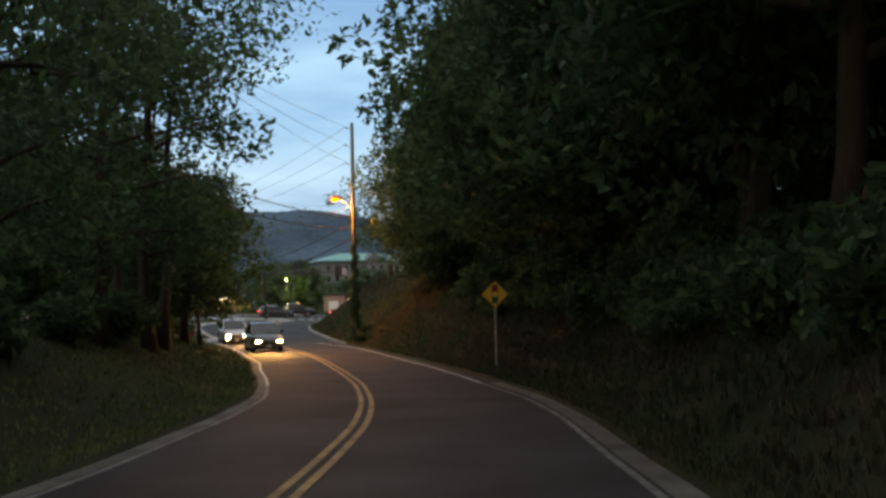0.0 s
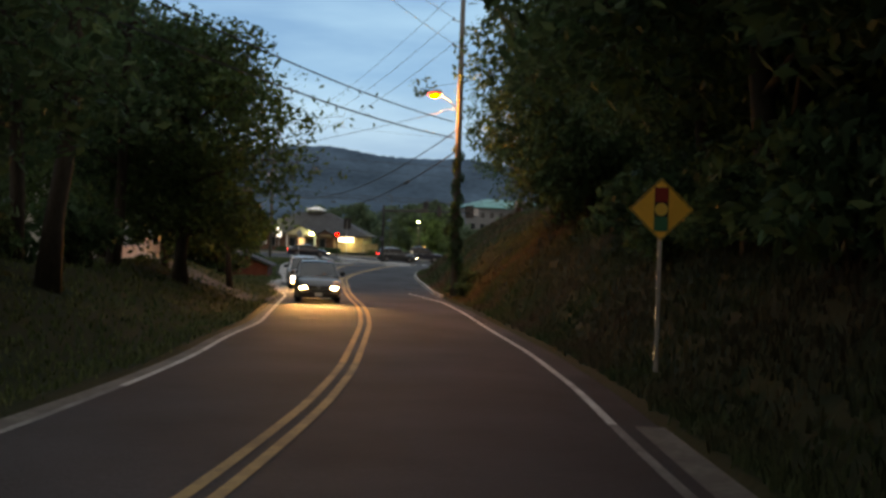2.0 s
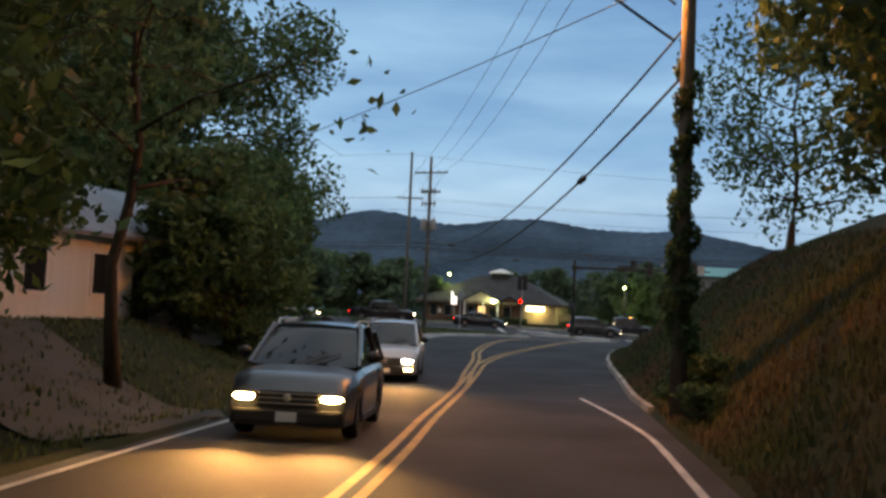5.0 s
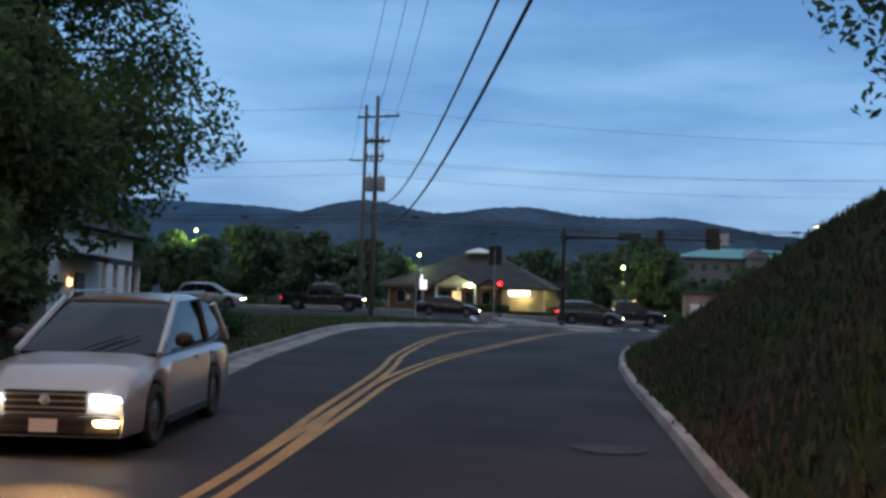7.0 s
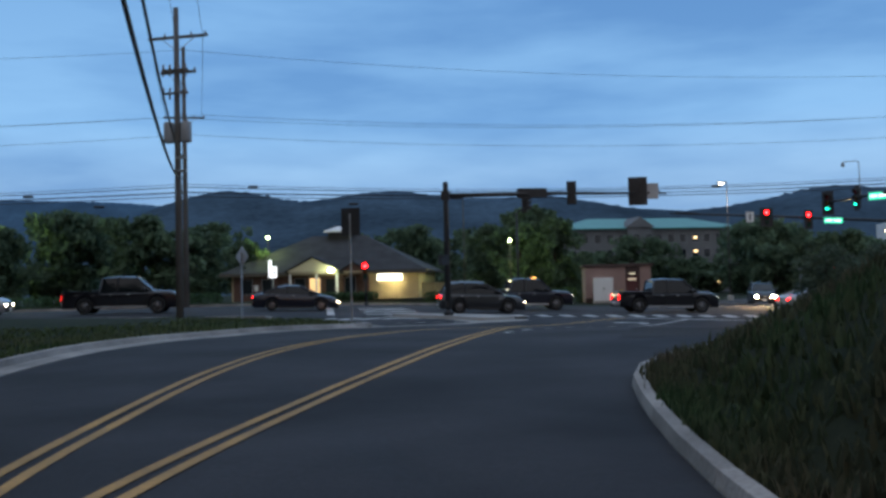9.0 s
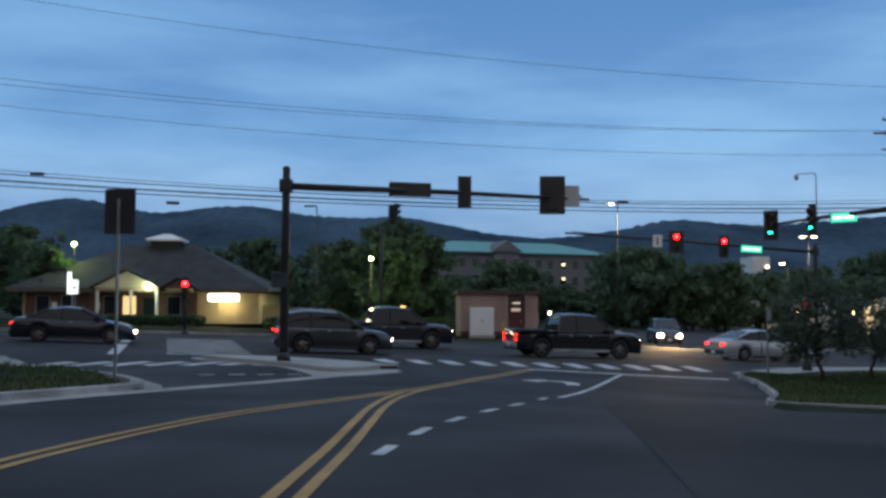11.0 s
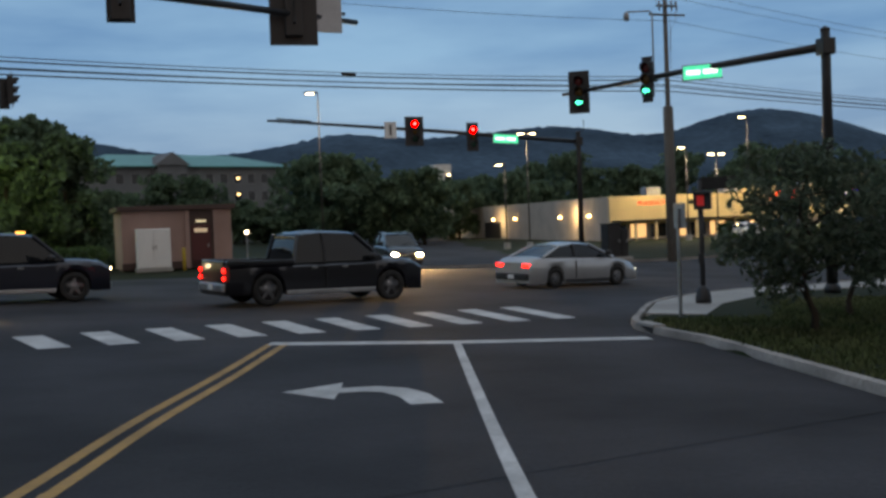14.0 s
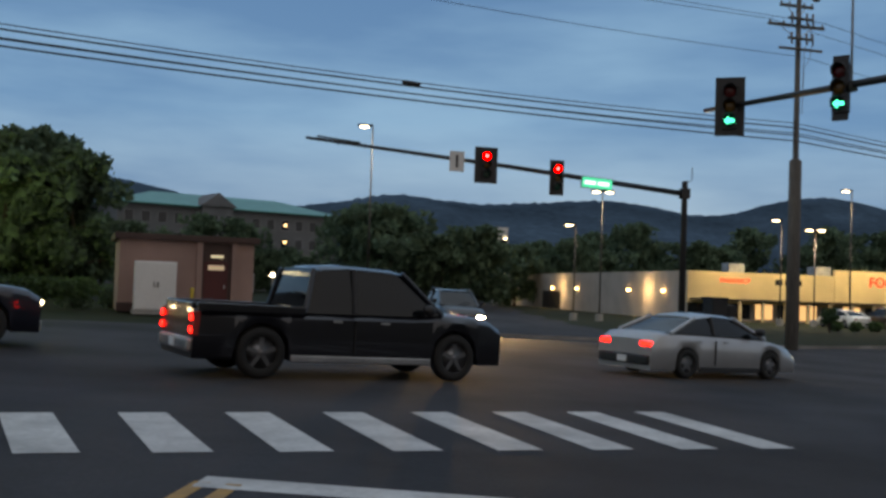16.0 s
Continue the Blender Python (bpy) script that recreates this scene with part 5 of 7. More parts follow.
part("clamp", B(-0.1, 0.1, -0.1, 0.1, -0.12, 0.06, 0.02), BLACKMETAL, gl)


for x, y, top, e in ((-75.0, 170.5, 9.1, 700), (-49.5, 176.5, 6.9, 150), (-27.0, 179.6, 6.0, 420)):
    g = lot_light(x, y, top, 0, "lamp glowing greenish among the tree leaves", lit=False)
    part("globe", lathe(bmesh.new(), [(0.0, -0.16), (0.12, -0.11), (0.16, 0.0), (0.12, 0.11), (0.0, 0.16)], 12, Matrix.Translation((0, -0.1, top - g.location.z))), glow("green_globe", (0.75, 1.0, 0.45), 14.0), g, "glowing globe", smooth=True)
    lamp("tree_lamp", "POINT", (x + 0.3, y - 1.2, top - 0.5), e, (0.75, 1.0, 0.30), size=0.15)

# ================= buildings =================
def window_unit(root, x, z, w, h, y=-0.02, lit=False, name="window"):
    """A framed window on a front that looks along -y."""
    f = 0.06
    win = part(name, box(box(box(B(x - w / 2 - f, x + w / 2 + f, y - 0.03, y + 0.04, z + h, z + h + f), x - w / 2 - f, x + w / 2 + f, y - 0.05, y + 0.04, z - f, z), x - w / 2 - f, x - w / 2, y - 0.03, y + 0.04, z, z + h), x + w / 2, x + w / 2 + f, y - 0.03, y + 0.04, z, z + h), GREYPAINT, root)
    part("pane", B(x - w / 2, x + w / 2, y - 0.01, y + 0.02, z, z + h), glow("lit_window", (1.0, 0.62, 0.28), 0.9) if lit else WINDOW, win)
    return win


def hip_roof(x0, x1, y0, y1, z, rise, over=0.5):
    x0, x1, y0, y1 = x0 - over, x1 + over, y0 - over, y1 + over
    h = min(x1 - x0, y1 - y0) / 2
    bm = bmesh.new()
    lo = [bm.verts.new(p) for p in ((x0, y0, z), (x1, y0, z), (x1, y1, z), (x0, y1, z))]
    un = [bm.verts.new((v.co.x, v.co.y, z - 0.18)) for v in lo]
    r0, r1 = bm.verts.new((x0 + h, (y0 + y1) / 2, z + rise)), bm.verts.new((x1 - h, (y0 + y1) / 2, z + rise))
    for f in ((lo[0], lo[1], r1, r0), (lo[1], lo[2], r1), (lo[2], lo[3], r0, r1), (lo[3], lo[0], r0)):
        bm.faces.new(f)
    for i in range(4):
        bm.faces.new((un[i], un[(i + 1) % 4], lo[(i + 1) % 4], lo[i]))
    bm.faces.new(un[::-1])
    return bm


# ---- the lit shop with the hipped roof across the road ----
SHOP_SCALE = Matrix.Diagonal((0.92, 1.0, 0.85, 1.0))
shop = thing("restaurant", pose(-51.5, 172.6, ground_z(-42, 174) - 0.05, 0, 0, 7) @ SHOP_SCALE, "low tan brick restaurant with a grey hipped roof and lit walls", "building")
part("wall", B(0, 18.6, 0, 13, 0, 2.9), mat("yellow_tan_brick", (0.42, 0.34, 0.20), 0.9, var=0.18, scale=0.8, fine=12, bump=0.4), shop)
part("roof", hip_roof(0, 18.6, 0, 13, 3.0, 4.2, 0.9), ROOF, shop)
part("cupola", B(8.4, 10.8, 5.6, 7.4, 6.6, 7.7, 0.02), ROOF, shop)
part("cupola_roof", hip_roof(8.4, 10.8, 5.6, 7.4, 7.7, 0.55, 0.35), SIGNWHITE, shop)
part("fascia", B(-0.95, 19.55, -0.98, -0.9, 2.66, 2.98), mat("dark_eave_board", (0.10, 0.09, 0.07), 0.8, var=0.15), shop)
BROWNBRICK = mat("dark_brown_brick", (0.10, 0.055, 0.04), 0.9, var=0.25, scale=1.5, fine=16, bump=0.4, random_tone=0.2)
part("front_cladding", B(0.2, 13.6, -0.06, -0.002, 0.0, 2.6), BROWNBRICK, shop, "dark brown brick front")
for x in (1.6, 3.6, 6.9, 8.4, 11.9):
    window_unit(shop, x, 0.75, 1.0, 1.55, y=-0.09, lit=x == 8.4)
part("door", B(9.5, 10.6, -0.12, -0.07, 0.02, 2.2), WINDOW, shop, "dark glazed door")
for x in (5.6, 11.0, 13.4):
    part("brick_pier", B(x - 0.35, x + 0.35, -0.30, -0.062, 0, 2.62, 0.02), BROWNBRICK, shop)
for x in (1.6, 5.0):
    part("notice_panel", B(x + 0.7, x + 1.1, -0.075, -0.061, 1.1, 1.75), SIGNWHITE, shop)
for x0, x1, z1, m in ((6.0, 11.2, 4.4, mat("cream_board", (0.62, 0.56, 0.38), 0.8, var=0.1)), (11.4, 13.8, 3.75, BROWNBRICK)):
    part("porch_ceiling", prism(bmesh.new(), [(x0 + 0.2, -1.6), (x1 - 0.2, -1.6), (x1 - 0.2, -0.3), (x0 + 0.2, -0.3)], 2.75, 2.98), STUCCO, shop)
    bm = bmesh.new()
    g = [bm.verts.new(p) for p in ((x0, -1.7, 3.0), (x1, -1.7, 3.0), ((x0 + x1) / 2, -1.7, z1))]
    bm.faces.new(g)
    part("porch_gable", bm, m, shop)
    bm = bmesh.new()
    xm = (x0 + x1) / 2
    g = [bm.verts.new(p) for p in ((x0 - 0.25, -1.95, 2.92), (xm, -1.95, z1 + 0.1), (x1 + 0.25, -1.95, 2.92), (x0 - 0.25, 3.2, 2.92), (xm, 3.2, z1 + 0.1), (x1 + 0.25, 3.2, 2.92))]
    h = [bm.verts.new(v.co + Vector((0, 0, 0.1))) for v in g]
    for p, q in ((0, 1), (1, 2)):
        bm.faces.new((h[p], h[q], h[q + 3], h[p + 3]))
        bm.faces.new((g[p], g[q], h[q], h[p]))
        bm.faces.new((g[p], g[p + 3], g[q + 3], g[q]))
    part("porch_roof", bm, ROOF, shop)
for x in (6.3, 8.9, 10.9):
    part("porch_post", B(x - 0.1, x + 0.1, -1.55, -1.35, 0, 2.75, 0.02), WHITEWALL, shop)
part("sign_box", B(14.6, 17.0, -0.16, -0.02, 1.95, 2.55, 0.02), glow("lit_shop_sign", (0.95, 0.92, 0.80), 4.0), shop, "glowing white sign box")
for i in range(3):
    part("sign_bar", B(14.75 + 0.3 * i, 14.97 + 0.3 * i, -0.168, -0.161, 2.15, 2.38), glow("sign_blue_bar", (0.15, 0.2, 0.5), 0.6), shop)
part("floodlight", B(10.2, 10.6, -1.9, -1.72, 2.95, 3.2, 0.03), glow("flood_lens", (0.80, 1.0, 0.62), 45.0), shop, "glaring greenish floodlight")
for i in range(14):
    part("fence_board", B(18.75 + 0.16 * i, 18.88 + 0.16 * i, 1.0, 1.03, 0, 1.6), mat("yellowed_fence_board", (0.42, 0.33, 0.16), 0.85, var=0.2), shop)
lamp("flood_light", "POINT", pose(-51.5, 172.6, 0, 0, 0, 7) @ Vector((9.2, -2.3, 3.1)), 40, (0.85, 1.0, 0.62), size=0.1)
lamp("wall_light", "POINT", pose(-51.5, 172.6, 0, 0, 0, 7) @ Vector((14.9, -0.75, 2.35)), 70, (1.0, 0.86, 0.42), size=0.2)
lamp("wall_light", "POINT", (-33.0, 176.3, 2.8), 50, (1.0, 0.86, 0.42), size=0.2)

pyl = thing("pylon_sign", pose(-45.4, 167.5, ground_z(-45.4, 167.5), 0, 0, 10), "lit white pylon sign with stacked panels before the restaurant", "shop sign")
PYLON = glow("pylon_white", (0.95, 0.97, 1.0), 1.0)
part("post", B(-0.04, 0.06, -0.06, 0.06, 0, 2.2, 0.01), GREYPAINT, pyl)
part("panel", B(-0.34, -0.10, -0.12, 0.12, 2.0, 3.5, 0.02), PYLON, pyl, "lit upright panel")
part("panel", B(-0.05, 0.34, -0.12, 0.12, 2.0, 2.95, 0.02), PYLON, pyl, "lit lower panel")
part("band", B(0.0, 0.28, -0.13, -0.121, 2.35, 2.5), GREYPAINT, pyl)

# ---- pinkish service building ----
kiosk = thing("service_building", pose(-19.35, 170.6, ground_z(-17, 171) - 0.05, 0, 0, 9), "small flat-roofed pinkish block building with a dark door", "building")
part("wall", B(0, 5.3, 0, 4.2, 0, 2.9, 0.0), PINKWALL, kiosk)
part("roof_edge", B(-0.2, 5.5, -0.2, 4.4, 2.88, 3.12, 0.02), mat("dark_brown_fascia", (0.07, 0.04, 0.035), 0.7, var=0.2), kiosk)
part("plinth", B(-0.04, 5.34, -0.05, 0.0, 0, 0.35), mat("dark_brown_fascia", (0.07, 0.04, 0.035), 0.7, var=0.2), kiosk)
part("recess", B(3.2, 4.45, -0.03, -0.001, 0.36, 2.85), mat("dark_brown_fascia", (0.07, 0.04, 0.035), 0.7, var=0.2), kiosk, "dark brown doorway surround")
dr = part("door", B(3.3, 4.25, -0.05, 0.01, 0.05, 2.1, 0.01), mat("dark_red_door", (0.09, 0.02, 0.02), 0.6, var=0.2), kiosk)
part("door_handle", B(4.1, 4.15, -0.09, -0.05, 1.0, 1.15), GALV, dr)
part("door_light", B(3.45, 4.1, -0.056, -0.051, 1.75, 1.95), glow("door_light_glass", (0.9, 0.7, 0.5), 0.25), dr)
part("pier", B(3.0, 3.22, -0.12, 0.0, 0, 2.88), PINKWALL, kiosk)
part("pier", B(4.4, 4.62, -0.12, 0.0, 0, 2.88), PINKWALL, kiosk)
part("light", B(3.55, 4.05, -0.10, -0.055, 2.25, 2.36), glow("transom_light", (0.95, 0.85, 0.6), 0.5), kiosk, "lit transom strip")
cab = thing("utility_cabinet", kiosk.matrix_world @ pose(0.55, -1.5, 0.05), "pale grey steel utility cabinet before the pinkish building", "utility cabinet")
part("body", B(0, 1.55, 0, 0.8, 0.08, 1.95, 0.03), SIGNWHITE, cab)
part("base", B(-0.06, 1.61, -0.06, 0.86, -0.1, 0.08), CONCRETE, cab)
for x in (0.05, 0.79):
    dd = part("door", B(x, x + 0.71, -0.02, -0.002, 0.14, 1.88, 0.006), SIGNWHITE, cab)
    part("handle", B(0.70 if x < 0.5 else 0.84, 0.73 if x < 0.5 else 0.87, -0.05, -0.021, 0.95, 1.15), BLACKMETAL, dd)
bol = thing("bollard", kiosk.matrix_world @ pose(2.75, -1.1, 0.0), "yellow steel bollard before the pinkish building", "bollard")
part("tube", lathe(bmesh.new(), [(0.08, -0.1), (0.08, 0.95), (0.05, 1.02), (0.0, 1.04)], 14), mat("bollard_yellow", (0.6, 0.42, 0.05), 0.6, var=0.15), bol, smooth=True)
part("meter_box", B(5.3, 5.45, 0.6, 1.1, 0.9, 1.7, 0.02), GREYPAINT, kiosk)
part("meter_box", B(5.3, 5.5, 1.6, 2.4, 0.6, 1.9, 0.02), GREYPAINT, kiosk)
wl = thing("wall_lamp", pose(-13.3, 172.9, 1.9), "small glowing lamp beside the service building", "wall lamp")
part("globe", lathe(bmesh.new(), [(0.0, -0.1), (0.08, -0.06), (0.1, 0), (0.08, 0.06), (0.0, 0.1)], 12), glow("small_globe", (1.0, 0.85, 0.6), 12.0), wl, smooth=True)
part("post", T([(0, 0, -1.9), (0, 0, -0.08)], 0.04, 8), GREYPAINT, wl)

# ---- hotel with the teal roof ----
hot = thing("hotel", pose(-33.5, 284.5, ground_z(-20, 285) - 0.2, 0, 0, 25), "four-storey grey hotel with a teal metal roof", "building")
HL = 36.5
part("wall", B(0, HL, 0, 15, 0, 12.6), HOTELWALL, hot)
part("roof", hip_roof(0, HL, 0, 15, 12.8, 2.4, 0.9), TEAL, hot)
part("bay", B(12.5, 17.5, -1.2, 0, 0, 12.9), HOTELWALL, hot)
bm = bmesh.new()
g = [bm.verts.new(p) for p in ((12.0, -1.6, 12.9), (18.0, -1.6, 12.9), (15.0, -1.6, 15.0), (12.0, 5, 12.9), (18.0, 5, 12.9), (15, 5, 15.0))]
for f in ((g[0], g[1], g[2]), (g[0], g[2], g[5], g[3]), (g[1], g[4], g[5], g[2])):
    bm.faces.new(f)
part("bay_gable", bm, HOTELWALL, hot)
for i, x in enumerate(np.arange(1.6, HL - 1, 2.55)):
    for k in range(4):
        on_bay = 12.3 < x < 17.7
        window_unit(hot, float(x), 1.0 + 3.0 * k, 1.25, 1.55, y=-1.22 if on_bay else -0.02, lit=False)
for x in (0.0, 12.2, 17.8, HL):
    part("pilaster", B(x - 0.25, x + 0.25, -0.25, 0.0, 0, 12.6), HOTELWALL, hot)

for x, z in ((26.9, 10.6), (26.9, 7.9), (14.0, 5.2)):
    part("room_lamp", B(x, x + 0.55, -0.12, -0.03, z, z + 0.4), glow("room_lamp_glow", (1.0, 0.7, 0.35), 3.0), hot, "small lit room lamp")

# ---- white tower far behind ----
tow = thing("tower_building", pose(33.1, 330, -0.5, 0, 0, 5), "pale narrow tower with a row of lit landings", "building")
part("wall", B(0, 3.9, 0, 9, 0, 14.6), WHITEWALL, tow)
for k in range(4):
    part("landing_lamp", B(3.1, 3.5, -0.2, -0.02, 5.0 + 2.4 * k, 5.3 + 2.4 * k), glow("landing_glow", (1.0, 0.8, 0.5), 10.0), tow)
    # black sheet on the wall gives the shade inside the open landing
    part("opening", B(2.4, 3.8, -0.03, 0.0, 3.6 + 2.4 * k, 4.9 + 2.4 * k), SIGNBLACK, tow)

# ---- long shop building on the right ----
mz = ground_z(26, 214) - 0.1
mart = thing("supermarket", pose(24.4, 215, mz), "long low supermarket with a lit cream front and red lettering", "building")
CREAM = mat("cream_render", (0.66, 0.54, 0.32), 0.85, var=0.08, scale=0.5, fine=20, bump=0.15)
part("wall", B(0, 52, 0, 75, 0, 4.55), mat("pale_block_wall", (0.45, 0.41, 0.36), 0.9, var=0.12, scale=0.5, fine=18, bump=0.3), mart)
part("front_panel", B(-0.1, 14.3, -0.35, -0.01, 1.7, 4.55, 0.02), CREAM, mart)
part("front_panel", B(14.34, 24.9, -0.35, -0.01, 1.7, 5.1, 0.02), CREAM, mart)
part("front_panel", B(29.3, 48, -0.5, -0.01, 2.2, 5.0, 0.02), CREAM, mart)
bm = bmesh.new()
for y in (-1.0, -0.05):
    g = [bm.verts.new((x, y, z)) for x, z in ((24.94, 0.0), (25.5, 0.0), (25.5, 2.5), (28.6, 2.5), (28.6, 0.0), (29.26, 0.0), (29.26, 5.5), (27.1, 7.0), (24.94, 5.5))]
    bm.faces.new(g)
bm.verts.ensure_lookup_table()
for i in range(9):
    bm.faces.new((bm.verts[i], bm.verts[(i + 1) % 9], bm.verts[9 + (i + 1) % 9], bm.verts[9 + i]))
bmesh.ops.recalc_face_normals(bm, faces=bm.faces)
part("entrance_gable", bm, CREAM, mart, "cream gabled entrance front")
part("canopy", B(0.2, 19.5, -2.2, -0.02, 2.0, 2.12), TRIMBLACK, mart)
for i in range(9):
    x = 0.9 + 2.2 * i
    window_unit(mart, x, 0.35, 1.7, 1.45, y=-0.03, lit=i % 2 == 1, name="shop_window")
    part("column", B(x + 0.95, x + 1.2, -2.1, -1.85, 0, 2.0), CREAM, mart)
part("entrance", B(25.55, 28.55, -0.5, -0.45, 0.05, 2.45), glow("lit_entrance", (1.0, 0.82, 0.55), 1.1), mart, "glowing glass entrance")


def letters(text, m, size, material, name, parent):
    c = bpy.data.curves.new(name, "FONT")
    c.body, c.size, c.extrude = text, size, 0.02
    tmp = new(name, c)
    me = bpy.data.meshes.new_from_object(tmp.evaluated_get(bpy.context.evaluated_depsgraph_get()))
    bpy.data.objects.remove(tmp)
    me.materials.append(material)
    ob = new(name, me)
    ob.parent = parent
    ob.matrix_local = m
    return ob


REDLETTER = glow("red_letter_glow", (1.0, 0.012, 0.006), 1.3)
letters("PHARMACY", pose(3.0, -0.38, 2.95 - mz, 90), 0.56, REDLETTER, "lettering", mart)
for i in range(3):
    part("logo_bar", B(8.4 + 0.95 * i, 9.1 + 0.95 * i, -0.4, -0.36, 2.85 - mz, 3.35 - mz), SIGNBLACK, mart, "dark logo shape")
letters("FOOD", pose(17.8, -0.38, 3.0 - mz, 90), 1.3, REDLETTER, "lettering", mart)
part("logo_disc", lathe(bmesh.new(), [(0.75, 0), (0.75, 0.06), (0.0, 0.06)], 20, Matrix.Translation((27.0, -1.02, 4.1)) @ Euler((radians(90), 0, 0)).to_matrix().to_4x4()), glow("blue_logo_glow", (0.10, 0.04, 0.9), 1.1), mart, "blue glowing logo disc")
part("logo_core", B(26.72, 27.28, -1.12, -1.09, 3.75, 4.5), REDLETTER, mart, "red core of the logo")
part("logo_band", B(26.1, 27.9, -1.16, -1.13, 4.04, 4.16), glow("pale_band_glow", (1.0, 0.9, 0.85), 1.2), mart, "pale band across the logo")
for yy2 in (220, 229, 246, 256, 268, 283):
    s = part("wall_lamp", B(-0.35, -0.02, yy2 - 215 - 0.12, yy2 - 215 + 0.12, 2.55, 2.8, 0.03), glow("wall_lamp_glow", (1.0, 0.62, 0.26), 14.0), mart, "glowing bulkhead lamp")
for yy2 in (224, 252, 276):
    lamp("side_wall_light", "POINT", (23.2, yy2, 2.7 + mz), 260, WARM, size=0.15)
for k in range(3):
    part("rooftop_unit", B(6 + 9 * k, 7.6 + 9 * k, 4, 5.6, 4.55, 5.5, 0.05), GALV, mart)
# black sheet on the wall stands in for the shaded loading recess
part("loading_door", B(-0.04, 0.0, 38, 46, 0.1, 2.3), TRIMBLACK, mart)
for x, e in ((28, 420), (34.5, 420), (41, 420), (47, 560), (52, 480)):
    lamp("canopy_light", "POINT", (x, 211.8, 5.6 + mz), e, (1.0, 0.78, 0.40), size=0.3)

# ---- white house behind the shade tree ----
house = thing("house", pose(-37.0, 89.6, 0.0, 0, 0, 22), "white clapboard cottage with a porch under a shade tree", "house")
HW = 9.5
part("wall", B(0, HW, 0, 9, -0.5, 3.7), WHITEWALL, house)
for k in range(19):
    bm = bmesh.new()
    q = [bm.verts.new(p) for p in ((0, -0.028, 0.3 + k * 0.17), (HW, -0.028, 0.3 + k * 0.17), (HW, -0.006, 0.465 + k * 0.17), (0, -0.006, 0.465 + k * 0.17), (0, 0.0, 0.3 + k * 0.17), (HW, 0.0, 0.3 + k * 0.17))]
    bm.faces.new(q[:4])
    bm.faces.new((q[4], q[5], q[1], q[0]))
    part("clapboard", bm, WHITEWALL, house)
bm = bmesh.new()
g = [bm.verts.new(p) for p in ((0, 0, 3.7), (HW, 0, 3.7), (HW / 2, 0, 5.7))]
bm.faces.new(g)
part("gable", bm, WHITEWALL, house)
bm = bmesh.new()
g = [bm.verts.new(p) for p in ((-0.4, -0.5, 3.53), (HW / 2, -0.5, 5.8), (HW + 0.4, -0.5, 3.53), (-0.4, 9.4, 3.53), (HW / 2, 9.4, 5.8), (HW + 0.4, 9.4, 3.53))]
h = [bm.verts.new(v.co + Vector((0, 0, 0.14))) for v in g]
for p, q in ((0, 1), (1, 2)):
    bm.faces.new((h[p], h[q], h[q + 3], h[p + 3]))
    bm.faces.new((g[p], g[q], h[q], h[p]))
    bm.faces.new((g[p], g[p + 3], g[q + 3], g[q]))
    bm.faces.new((g[p + 3], h[p + 3], h[q + 3], g[q + 3]))
part("roof", bm, ROOF, house)
for x in (1.5, 4.6, 8.3):
    window_unit(house, x, 1.1, 0.8, 1.5, y=-0.05, lit=False)
part("porch_roof", prism(bmesh.new(), [(HW, 0.9), (HW + 1.5, 0.9), (HW + 1.5, 5.0), (HW, 5.0)], lambda x, y: 2.7 - 0.16 * (x - HW), lambda x, y: 2.85 - 0.16 * (x - HW)), ROOF, house)
for y in (1.0, 2.2, 3.5, 4.7):
    part("porch_post", B(HW + 1.25, HW + 1.4, y, y + 0.14, 0.2, 2.5), WHITEWALL, house)
part("porch_floor", B(HW, HW + 1.6, 0.8, 5.1, -0.3, 0.22), CONCRETE, house)
part("side_door", B(HW, HW + 0.04, 2.4, 3.3, 0.22, 2.2), TRIMBLACK, house)
part("porch_light", B(HW + 0.01, HW + 0.12, 1.7, 1.85, 1.75, 2.0, 0.02), glow("porch_lamp", (1.0, 0.55, 0.22), 3.0), house, "small glowing porch lamp")

# ---- small white cottage at the end of a driveway ----
cot = thing("cottage", pose(-21.3, 69.4, 1.05, 0, 0, 4), "small white clapboard cottage half hidden behind dark trees", "house")
CW, CL = 6.0, 12.6
part("wall", B(-CW, 0, 0, CL, -0.6, 2.6), WHITEWALL, cot)
board = bmesh.new()
for p in ((-0.001, 0.0, 0.0), (-0.001, CL, 0.0), (0.024, CL, 0.0), (0.024, 0.0, 0.0), (-0.001, 0.0, 0.16), (-0.001, CL, 0.16), (0.006, CL, 0.16), (0.006, 0.0, 0.16)):
    board.verts.new(p)
board.verts.ensure_lookup_table()
for f in ((3, 2, 6, 7), (0, 1, 2, 3), (4, 7, 6, 5), (0, 3, 7, 4), (1, 5, 6, 2)):
    board.faces.new([board.verts[i] for i in f])
first = part("clapboard", board, WHITEWALL, cot)
for k in range(1, 15):
    b = new("clapboard", first.data)
    b.parent = cot
    b.location = (0, 0, 0.165 * k)
bm = bmesh.new()
g = [bm.verts.new(p) for p in ((0.4, -0.4, 2.5), (-CW / 2, -0.4, 4.3), (-CW - 0.4, -0.4, 2.5), (0.4, CL + 0.4, 2.5), (-CW / 2, CL + 0.4, 4.3), (-CW - 0.4, CL + 0.4, 2.5))]
h = [bm.verts.new(v.co + Vector((0, 0, 0.12))) for v in g]
for p, q in ((0, 1), (1, 2)):
    bm.faces.new((h[p], h[q], h[q + 3], h[p + 3]))
    bm.faces.new((g[p], g[q], h[q], h[p]))
    bm.faces.new((g[p], g[p + 3], g[q + 3], g[q]))
    bm.faces.new((g[p + 3], h[p + 3], h[q + 3], g[q + 3]))
for p in (0, 2):
    bm.faces.new((g[p], h[p], h[p + 3], g[p + 3]))
